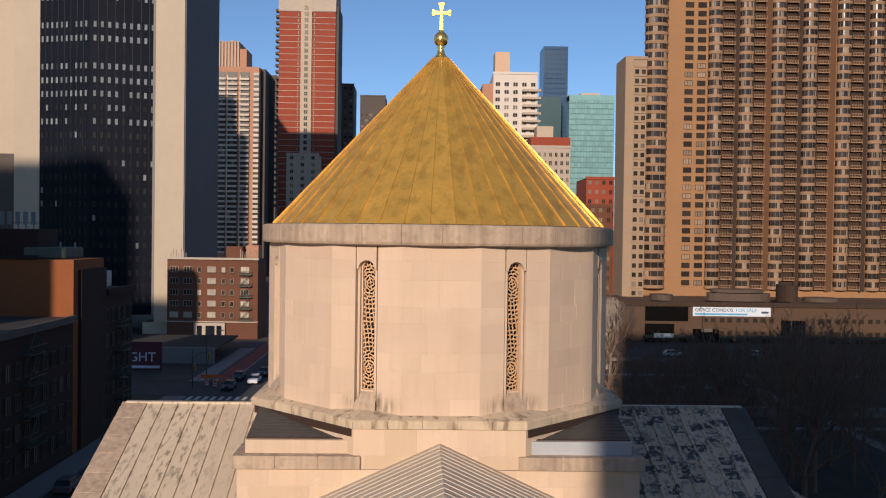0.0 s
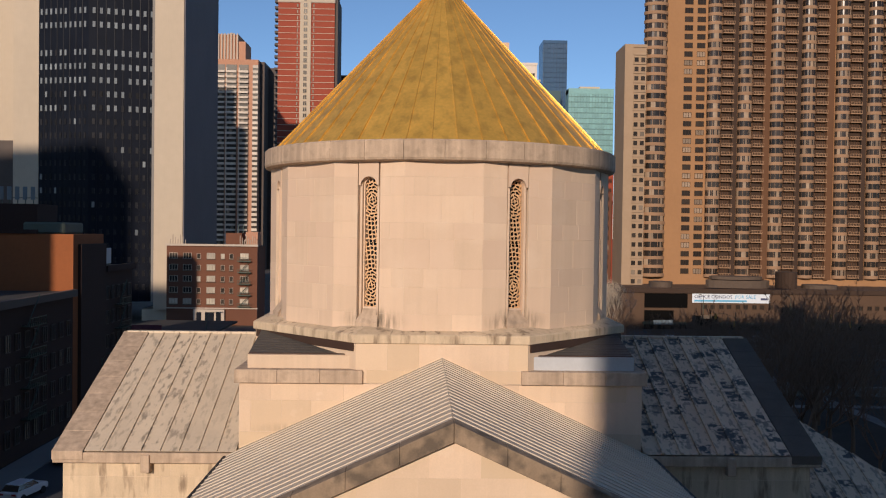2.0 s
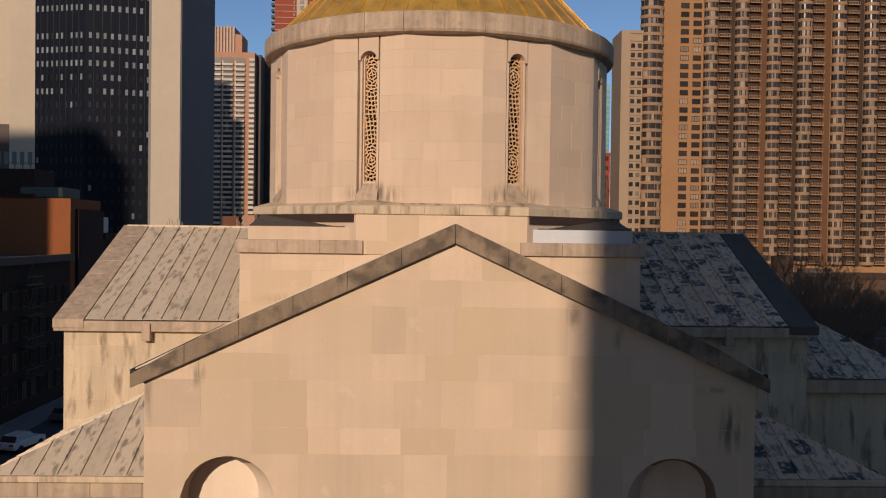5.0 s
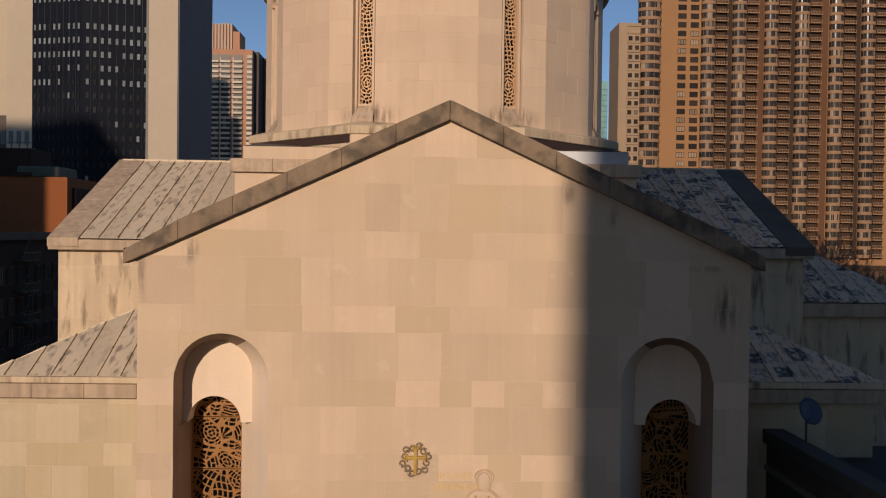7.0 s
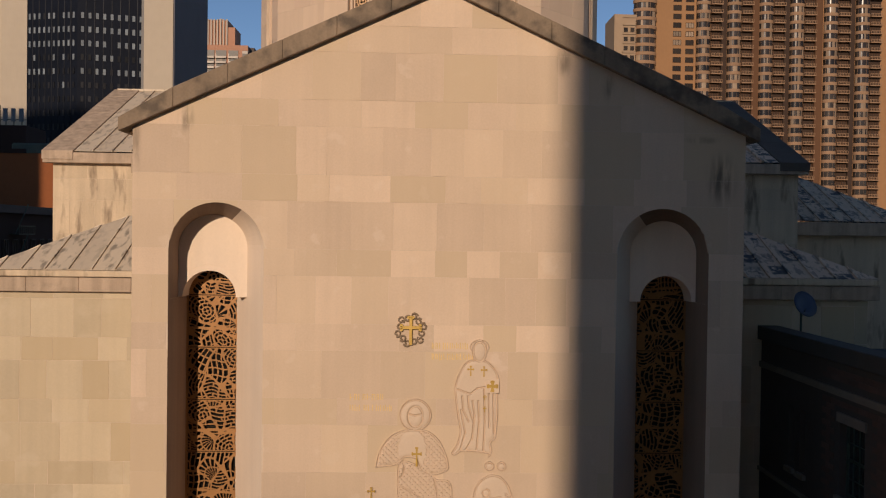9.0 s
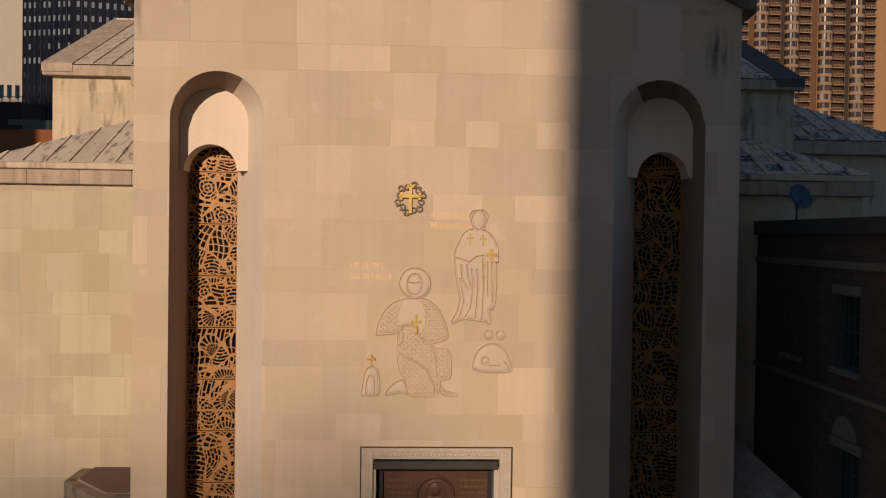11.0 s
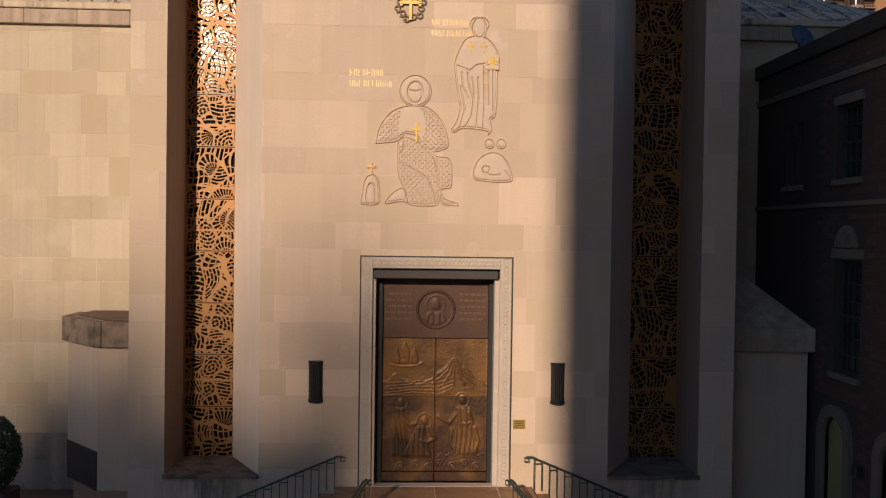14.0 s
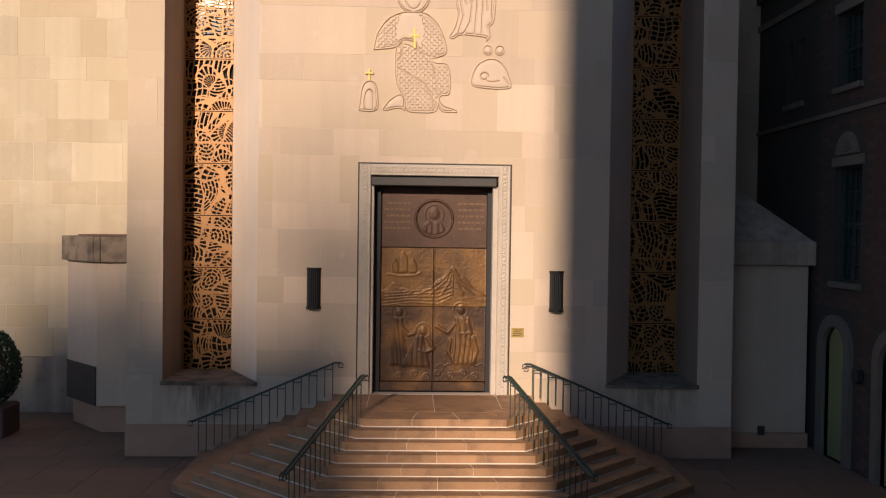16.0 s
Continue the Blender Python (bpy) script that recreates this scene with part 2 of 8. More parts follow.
STEP = mat("granite_steps", (0.37, 0.20, 0.098), 0.65, var=0.26, scale=2.2, fine=30, bump=0.15, rand=0.2, stain=(0.15, 0.075, 0.04), stain_amount=0.5, stain_scale=2.5)
ASPHALT = mat("asphalt", (0.05, 0.05, 0.052), 0.9, var=0.2, scale=0.3, fine=10, bump=0.2)
GROUND = mat("city_ground", (0.055, 0.044, 0.034), 0.9, var=0.5, scale=0.12, fine=1.0, bump=0.1)


# ---- building helpers ----
def mesh_of(bm, name, material, smooth=False):
    me = bpy.data.meshes.new(name)
    bm.normal_update()
    bm.to_mesh(me)
    bm.free()
    for mm in (material if isinstance(material, (list, tuple)) else [material]):
        me.materials.append(mm)
    if smooth:
        for p in me.polygons:
            p.use_smooth = True
    return me


def part(name, bm, material, parent=None, label="", kind="", at=None, smooth=False):
    """One mesh object, under a thing or a part of one."""
    ob = new(name, bm if isinstance(bm, bpy.types.Mesh) else mesh_of(bm, name, material, smooth))
    if at is not None:
        ob.matrix_basis = at
    ob.parent = parent
    return tagged(ob, label, "", "", kind)


def thing(name, label, category, group="", kind="", at=None):
    ob = new(name)
    ob.empty_display_size = 0.2
    if at is not None:
        ob.matrix_basis = at
    return tagged(ob, label, category, group, kind)


def face(bm, pts):
    return bm.faces.new([bm.verts.new(p) for p in pts])


def box(bm, x0, x1, y0, y1, z0, z1, bevel=0.0, m=None):
    """A box, its edges broken by a small chamfer where asked."""
    v = [bm.verts.new(p) for p in ((x0, y0, z0), (x1, y0, z0), (x1, y1, z0), (x0, y1, z0), (x0, y0, z1), (x1, y0, z1), (x1, y1, z1), (x0, y1, z1))]
    fs = [bm.faces.new([v[i] for i in q]) for q in ((3, 2, 1, 0), (4, 5, 6, 7), (0, 1, 5, 4), (1, 2, 6, 5), (2, 3, 7, 6), (3, 0, 4, 7))]
    made = list(v)
    if bevel:
        es = list({e for f in fs for e in f.edges})
        r = bmesh.ops.bevel(bm, geom=es, offset=bevel, segments=1, affect="EDGES", profile=0.5)
        made = list({q for f in r["faces"] for q in f.verts})
    if m is not None:
        bmesh.ops.transform(bm, matrix=m, verts=made)
    return bm


def boxes(*rows, bevel=0.0):
    bm = bmesh.new()
    for r in rows:
        box(bm, *r, bevel=bevel)
    return bm


def prism(bm, poly, a, b, axis="y"):
    """A polygon (two coordinates each) pushed from a to b along an axis."""
    def put(p, h):
        return {"x": (h, p[0], p[1]), "y": (p[0], h, p[1]), "z": (p[0], p[1], h)}[axis]
    lo = [bm.verts.new(put(p, a)) for p in poly]
    hi = [bm.verts.new(put(p, b)) for p in poly]
    n = len(poly)
    fs = [bm.faces.new(lo), bm.faces.new(hi)]
    fs += [bm.faces.new((lo[i], lo[(i + 1) % n], hi[(i + 1) % n], hi[i])) for i in range(n)]
    bmesh.ops.recalc_face_normals(bm, faces=fs)
    return fs


def holed(bm, outer, holes, a, b, axis="y"):
    """A slab with holes: the outline and the holes are filled, then given thickness from a to b."""
    def put(p, h):
        return {"x": (h, p[0], p[1]), "y": (p[0], h, p[1]), "z": (p[0], p[1], h)}[axis]
    loops = []
    for h in (a, b):
        es, rings = [], []
        for loop in [outer, *holes]:
            vs = [bm.verts.new(put(p, h)) for p in loop]
            es += [bm.edges.new((vs[i], vs[(i + 1) % len(vs)])) for i in range(len(vs))]
            rings.append(vs)
        bmesh.ops.triangle_fill(bm, use_beauty=True, use_dissolve=False, edges=es)
        loops.append(rings)
    for lo, hi in zip(*loops):
        for i in range(len(lo)):
            j = (i + 1) % len(lo)
            bm.faces.new((lo[i], lo[j], hi[j], hi[i]))
    bmesh.ops.recalc_face_normals(bm, faces=list(bm.faces))
    return bm


def arch_poly(cx, half, z0, spring, n=20, rise=None):
    """An opening with a round head: from the sill z0 up to the spring line and round."""
    rise = rise or half
    top = [(cx + half * math.cos(math.pi * k / n), spring + rise * math.sin(math.pi * k / n)) for k in range(n + 1)]
    return [(cx - half, z0), (cx + half, z0)] + top


def tube(bm, pts, r, seg=8, closed=False):
    """A round bar along a line of points."""
    pts = [Vector(p) for p in pts]
    rings = []
    for i, p in enumerate(pts):
        a = pts[i - 1] if (i or closed) else p
        b = pts[(i + 1) % len(pts)] if (i < len(pts) - 1 or closed) else p
        d = (b - a).normalized()
        u = d.orthogonal().normalized() if abs(d.z) > 0.95 else d.cross(Vector((0, 0, 1))).normalized()
        w = d.cross(u)
        rr = r[i] if isinstance(r, (list, tuple)) else r
        rings.append([bm.verts.new(p + rr * (math.cos(k * math.tau / seg) * u + math.sin(k * math.tau / seg) * w)) for k in range(seg)])
    m = len(rings)
    for i in range(m if closed else m - 1):
        A, B = rings[i], rings[(i + 1) % m]
        for k in range(seg):
            bm.faces.new((A[k], A[(k + 1) % seg], B[(k + 1) % seg], B[k]))
    if not closed:
        bm.faces.new(list(reversed(rings[0])))
        bm.faces.new(rings[-1])
    return bm


def lathe(bm, prof, seg=32, centre=(0, 0), phase=0.0):
    """A profile of (radius, height) turned about an upright axis."""
    rings = []
    for r, z in prof:
        rings.append([bm.verts.new((centre[0] + r * math.sin(phase + k * math.tau / seg), centre[1] - r * math.cos(phase + k * math.tau / seg), z)) for k in range(seg)])
    for A, B in zip(rings, rings[1:]):
        for k in range(seg):
            bm.faces.new((A[k], A[(k + 1) % seg], B[(k + 1) % seg], B[k]))
    if prof[0][0] > 1e-4:
        bm.faces.new(list(reversed(rings[0])))
    if prof[-1][0] > 1e-4:
        bm.faces.new(rings[-1])
    bmesh.ops.recalc_face_normals(bm, faces=list(bm.faces))
    return bm


def slab_mesh(name, w, h, d, material, chamfer=0.006):
    """A dressed block: face at y = 0 with chamfered arrises, w by h, d deep; the origin is at its lower left."""
    c = chamfer
    vs = [(0, c, 0), (w, c, 0), (w, c, h), (0, c, h), (c, 0, c), (w - c, 0, c), (w - c, 0, h - c), (c, 0, h - c),
          (0, d, 0), (w, d, 0), (w, d, h), (0, d, h)]
    fs = [(4, 5, 6, 7), (0, 1, 5, 4), (1, 2, 6, 5), (2, 3, 7, 6), (3, 0, 4, 7), (0, 8, 9, 1), (1, 9, 10, 2), (2, 10, 11, 3), (3, 11, 8, 0)]
    me = bpy.data.meshes.new(name)
    me.from_pydata(vs, [], fs)
    me.materials.append(material)
    return me


def clip_poly(poly, a, b, c):
    """The part of a polygon where a*x + b*z <= c."""
    out = []
    for i, p in enumerate(poly):
        q = poly[(i + 1) % len(poly)]
        dp, dq = a * p[0] + b * p[1] - c, a * q[0] + b * q[1] - c
        if dp <= 0:
            out.append(p)
        if (dp < 0 < dq) or (dq < 0 < dp):
            t = dp / (dp - dq)
            out.append((p[0] + t * (q[0] - p[0]), p[1] + t * (q[1] - p[1])))
    return out


def stones(parent, m, x0, x1, z0, z1, heights, rng, material, planes=(), holes=(), arches=(), depth=0.06, widths=(0.66, 1.4), proud=0.004, name="stone_block"):
    """Courses of dressed blocks on a wall face. m carries the local face (x along, z up, -y outwards) into the world."""
    gap = 0.007
    z, n = z0, 0
    while z < z1 - 0.05:
        h = min(heights[n % len(heights)], z1 - z)
        n += 1
        x = x0 - rng.uniform(0, widths[0]) * (n % 2)
        while x < x1:
            w = rng.uniform(*widths)
            if x + w > x1 - 0.3:
                w = x1 - x
            rects = [(max(x, x0), min(x + w, x1), z, z + h)]
            for ha, hb, hc, hd in holes:
                cut = []
                for a, b, c, d in rects:
                    if b <= ha or a >= hb or d <= hc or c >= hd:
                        cut.append((a, b, c, d))
                        continue
                    if a < ha: cut.append((a, ha, c, d))
                    if b > hb: cut.append((hb, b, c, d))
                    if c < hc: cut.append((max(a, ha), min(b, hb), c, hc))
                    if d > hd: cut.append((max(a, ha), min(b, hb), hd, d))
                rects = cut
            for a, b, c, d in rects:
                a, b, c, d = a + gap / 2, b - gap / 2, c + gap / 2, d - gap / 2
                if b - a < 0.04 or d - c < 0.04:
                    continue
                poly = [(a, c), (b, c), (b, d), (a, d)]
                for cx, half, spring in arches:
                    if b > cx - half and a < cx + half and d > spring and c < spring + half:
                        xs = [a + (b - a) * k / 10 for k in range(11)]
                        low = [max(c, spring + math.sqrt(max(0.0, half * half - (q - cx) ** 2)) if abs(q - cx) < half else c) for q in xs]
                        keep = [(q, l) for q, l in zip(xs, low) if l < d - 0.02]
                        poly = keep + [(keep[-1][0], d), (keep[0][0], d)] if len(keep) > 1 else []
                for pl in planes:
                    poly = clip_poly(poly, *pl) if len(poly) > 2 else []
                if len(poly) < 3:
                    continue
                dz = rng.uniform(0, 0.003)
                if len(poly) == 4 and not planes and poly[0] == (a, c):
                    me = slab_mesh(name, b - a, d - c, depth, material)
                    ob = new(name, me)
                    ob.matrix_basis = m @ Matrix.Translation((a, -proud - dz, c))
                else:
                    bm = bmesh.new()
                    ox, oz = poly[0]
                    prism(bm, [(p[0] - ox, p[1] - oz) for p in poly], 0, depth)
                    ob = new(name, mesh_of(bm, name, material))
                    ob.matrix_basis = m @ Matrix.Translation((ox, -proud - dz, oz))
                ob.parent = parent
            x += w
        z += h


def roof_panels(parent, p_eave0, p_eave1, up, count, material, seam=0.035, name="roof_panel", clip=None, rise=0.055):
    """Standing-seam sheets: count panels between two eave corners, each running along the vector up."""
    a, b, up = Vector(p_eave0), Vector(p_eave1), Vector(up)
    side = (b - a) / count
    nrm = side.cross(up).normalized()
    if nrm.z < 0:
        nrm = -nrm
    w = side.length
    for k in range(count):
        o = a + side * k
        f0, f1 = (1.0, 1.0) if clip is None else (clip(k / count), clip((k + 1) / count))
        if max(f0, f1) < 0.02:
            continue
        bm = bmesh.new()
        lo = [Vector((0, 0, 0)), side * 1.0, side + up * f1, up * f0]
        vs = [bm.verts.new(p) for p in lo] + [bm.verts.new(p + nrm * 0.012) for p in lo]
        for q in ((0, 1, 2, 3), (7, 6, 5, 4), (0, 4, 5, 1), (1, 5, 6, 2), (2, 6, 7, 3), (3, 7, 4, 0)):
            bm.faces.new([vs[i] for i in q])
        sw = side * (seam / w)
        s = [Vector((0, 0, 0)), sw, sw + up * f0, up * f0]
        vs = [bm.verts.new(p + nrm * 0.012) for p in s] + [bm.verts.new(p + nrm * rise) for p in s]
        for q in ((0, 1, 2, 3), (7, 6, 5, 4), (0, 4, 5, 1), (1, 5, 6, 2), (2, 6, 7, 3), (3, 7, 4, 0)):
            bm.faces.new([vs[i] for i in q])
        bmesh.ops.recalc_face_normals(bm, faces=list(bm.faces))
        ob = new(name, mesh_of(bm, name, material))
        ob.matrix_basis = Matrix.Translation(o)
        ob.parent = parent


# ---- the ground ----
bm = bmesh.new()
n = 24
rings = []
for r in (0.0, 60, 150, 400, 1200, 4500):
    rings.append([bm.verts.new((r * math.cos(k * math.tau / n), r * math.sin(k * math.tau / n), -0.03)) for k in range(n)] if r else [bm.verts.new((0, 0, -0.03))])
for k in range(n):
    bm.faces.new((rings[0][0], rings[1][k], rings[1][(k + 1) % n]))
for A, B in zip(rings[1:], rings[2:]):
    for k in range(n):
        bm.faces.new((A[k], B[k], B[(k + 1) % n], A[(k + 1) % n]))
ground = part("ground", bm, GROUND)
tagged(ground, "dark grey city ground reaching to the horizon", "ground", "", "structure")

# ---- the church: plan numbers ----
HALF, EAVE_Z, RIDGE_Z = 6.68, 16.29, 19.36
GABLE = (RIDGE_Z - EAVE_Z) / HALF
CX, CY = 0.0, 17.1
church = thing("church", "pale limestone church with a gilded conical dome", "church")
rng = random.Random(7)

# front wall with the door opening and two tall splayed niches
NICHE_X, NICHE_H, NICHE_SPRING, SILL_Z = 4.88, 1.02, 13.66, 1.57
DOOR_HALF, DOOR_TOP, LAND = 1.66, 6.47, 1.395
bm = bmesh.new()
outer = [(-HALF, 0), (HALF, 0), (HALF, EAVE_Z), (0, RIDGE_Z), (-HALF, EAVE_Z)]
hole_l = arch_poly(-NICHE_X, NICHE_H, SILL_Z, NICHE_SPRING, 28)
hole_r = arch_poly(NICHE_X, NICHE_H, SILL_Z, NICHE_SPRING, 28)
hole_d = [(-1.40, LAND), (1.40, LAND), (1.40, 6.22), (-1.40, 6.22)]
holed(bm, outer, [hole_l, hole_r, hole_d], 0.0, 0.30)
front_wall = part("front_wall", bm, JOINT, church, "smooth pale limestone facade with hairline joints")
FACE = Matrix.Identity(4)
zc = 16.35 - 1.62 * 9 - 1.04
stones(front_wall, FACE, -HALF, HALF, zc, 19.4, (1.04, 0.58), rng, STONE,
       planes=[(GABLE, 1.0, RIDGE_Z), (-GABLE, 1.0, RIDGE_Z)],
       holes=[(-NICHE_X - NICHE_H, -NICHE_X + NICHE_H, -1, NICHE_SPRING), (NICHE_X - NICHE_H, NICHE_X + NICHE_H, -1, NICHE_SPRING),
              (-DOOR_HALF, DOOR_HALF, -1, DOOR_TOP), (-9, 9, -1, 0.72)],
       arches=[(-NICHE_X, NICHE_H, NICHE_SPRING), (NICHE_X, NICHE_H, NICHE_SPRING)])
# wall below the niches, and granite plinth
for s in (-1, 1):
    stones(front_wall, FACE, min(s * 3.86, s * 5.9), max(s * 3.86, s * 5.9), 0.73, SILL_Z - 0.004, (0.93,), rng, STONE, widths=(2.1, 2.2))
    bm = boxes((min(s * 2.3, s * (HALF + 0.02)), max(s * 2.3, s * (HALF + 0.02)), -0.03, 0.2, 0.0, 0.715), bevel=0.012)
    part("plinth", bm, GRANITE, front_wall, "pinkish granite plinth")


def niche(s):
    """A deep arched recess: upright jamb on the outer side, splayed jamb towards the door, panel, grille and sill."""
    ob = thing("niche", "", "")
    ob.parent = church
    n = 28
    front = arch_poly(-NICHE_X, NICHE_H, SILL_Z, NICHE_SPRING, n)
    xl, xr = -5.895, -4.36
    c2, h2 = (xl + xr) / 2, (xr - xl) / 2
    cg, hg, sg = -5.205, 0.595, 12.57
    inner = arch_poly(c2, h2, SILL_Z, NICHE_SPRING, n)
    # splayed head above the small arch, from the wall face back to the panel
    bm = bmesh.new()
    A = [bm.verts.new((s * -p[0], 0.0, max(p[1], sg))) for p in front]
    B = [bm.verts.new((s * -p[0], 0.84, max(p[1], sg))) for p in inner]
    for i in range(1, len(A)):
        j = (i + 1) % len(A)
        bm.faces.new((A[i], A[j], B[j], B[i]))
    # below it one straight splay towards the door and an upright jamb on the other side
    for (xa, ya), (xb, yb) in (((-NICHE_X + NICHE_H, 0.0), (-4.70, 1.43)), ((-NICHE_X - NICHE_H, 0.0), (-5.84, 1.43))):
        face(bm, [(s * -xa, ya, SILL_Z), (s * -xb, yb, SILL_Z), (s * -xb, yb, sg), (s * -xa, ya, sg)])
    bmesh.ops.recalc_face_normals(bm, faces=list(bm.faces))
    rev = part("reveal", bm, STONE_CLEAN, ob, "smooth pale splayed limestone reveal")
    # outer jamb and soffit: their shade is put in as this darker stone
    rev.data.materials.append(STONE_SHADE)
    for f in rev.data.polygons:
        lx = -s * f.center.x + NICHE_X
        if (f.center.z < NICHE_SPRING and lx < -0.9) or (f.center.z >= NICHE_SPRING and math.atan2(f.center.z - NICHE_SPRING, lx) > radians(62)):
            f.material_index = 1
    # upper panel whose foot is cut by the small arch
    outer2 = arch_poly(c2, h2 + 0.02, sg, NICHE_SPRING, n)[1:]
    small = [(cg + hg * math.cos(math.pi * k / 24), sg + hg * math.sin(math.pi * k / 24)) for k in range(25)]
    bm = bmesh.new()
    poly = outer2 + [(outer2[-1][0], sg)] + small[::-1]
    prism(bm, [(s * -p[0], p[1]) for p in poly], 0.84, 1.42)
    part("panel", bm, STONE_CLEAN, ob, "plain pale limestone panel over the window")
    # splayed ring of the small arch, cut back from the panel
    bm = bmesh.new()
    rows = []
    for grow, y in ((0.14, 0.90), (0.14, 0.836), (0.0, 0.99), (0.0, 1.05)):
        rows.append([bm.verts.new((s * -min(max(cg + (hg + grow) * math.cos(math.pi * k / 24), xl + 0.004), xr - 0.004), y, sg + (hg + grow) * math.sin(math.pi * k / 24))) for k in range(25)])
    for P, Q in zip(rows, rows[1:]):
        for k in range(24):
            bm.faces.new((P[k], P[k + 1], Q[k + 1], Q[k]))
    bmesh.ops.recalc_face_normals(bm, faces=list(bm.faces))
    part("arch_ring", bm, STONE_CLEAN, ob)
    # sloping sill
    bm = bmesh.new()
    pl = [(-5.93, -0.09), (-3.90, -0.09), (-3.84, -0.02), (-4.66, 1.44), (-5.93, 1.44)]
    lo = [bm.verts.new((s * -p[0], p[1], 1.573)) for p in pl]
    hi = [bm.verts.new((s * -p[0], p[1], 1.65 if p[1] < 0.5 else 1.70)) for p in pl]
    bm.faces.new(lo), bm.faces.new(hi)
    for i in range(5):
        bm.faces.new((lo[i], lo[(i + 1) % 5], hi[(i + 1) % 5], hi[i]))
    bmesh.ops.recalc_face_normals(bm, faces=list(bm.faces))
    part("sill", bm, STONE_COPING, ob, "weathered dark sloping stone sill")
    # one leaf of coated glass behind each cast panel, the upper ones leaning back
    for k, (za, zb) in enumerate(zip(EDGES, EDGES[1:])):
        lean = 0.4 * math.sin(5.1 * k + s) + (2.7 if k > 6 else 0.9 if k > 5 else -0.9)
        part("glass_leaf", boxes((-0.68, 0.68, -0.008, 0.008, 0.0, zb - za - 0.01), bevel=0.002), COATED_GLASS, ob, "dark reflecting window glass", at=pose(s * 5.19, 1.53, za + 0.005, -lean))
    part("glass_backing", boxes((s * 5.19 - 0.72, s * 5.19 + 0.72, 1.70, 1.74, 1.5, 13.4)), BLACK_STEEL, ob)
    return ob


EDGES = [1.66 + 1.213 * k for k in range(10)] + [13.24]
NICHES = {s: niche(s) for s in (-1, 1)}

# nave: side walls, gable coping, roof
for s in (-1, 1):
    part("nave_side_wall", boxes((min(s * HALF, s * (HALF - 0.4)), max(s * HALF, s * (HALF - 0.4)), 0.30, 10.2, 0.0, EAVE_Z)), STONE_STAINED, church)
    stones(part("side_facing", boxes((min(s * (HALF - 0.01), s * (HALF - 0.03)), max(s * (HALF - 0.01), s * (HALF - 0.03)), 0.0, 4.7, 0.72, EAVE_Z)), JOINT, church),
           pose(s * HALF, 0.0 if s > 0 else 4.7, 0, 0, 0, 90 if s > 0 else -90), 0.0, 4.7, 0.73, 16.25, (1.04, 0.58), rng, STONE_STAINED)
    # raking coping stones
    run = math.hypot(6.95, 6.95 * GABLE)
    cop = thing("gable_coping", "", "")
    cop.parent = church
    tagged(cop, "weathered grey stone gable coping")
    for k in range(6):
        t0, t1 = k / 6, (k + 1) / 6
        bm = bmesh.new()
        xa, xb = s * 6.95 * (1 - t0), s * 6.95 * (1 - t1) + s * 0.004
        za, zb = 19.36 - abs(xa) * GABLE, 19.36 - abs(xb) * GABLE
        prism(bm, [(xa, za), (xb, zb), (xb, zb + 0.43), (xa, za + (0.30 if k == 0 else 0.43))], -0.16, 0.34)
        bmesh.ops.bevel(bm, geom=list(bm.edges), offset=0.012, segments=1, affect="EDGES")
        part("coping_stone", bm, STONE_COPING, cop)
    roof = thing("nave_roof", "", "")
    roof.parent = church
    tagged(roof, "pale standing-seam sheet metal roof slope")
    roof_panels(roof, (s * 6.98, 0.345, 19.70 - 6.98 * GABLE), (s * 6.98, 10.2, 19.70 - 6.98 * GABLE), (-s * 6.98, 0, 6.98 * GABLE), 21, LEAD_NAVE, seam=0.05, rise=0.036)
    part("gutter", boxes((min(s * 6.99, s * 7.11), max(s * 6.99, s * 7.11), 0.345, 9.88, 16.30, 16.50), bevel=0.02), BLACK_STEEL, church, "black eaves gutter")
    part("eave", boxes((min(s * 6.66, s * 7.02), max(s * 6.66, s * 7.02), 0.345, 10.2, 16.2, 16.45)), STONE_BAND, church)

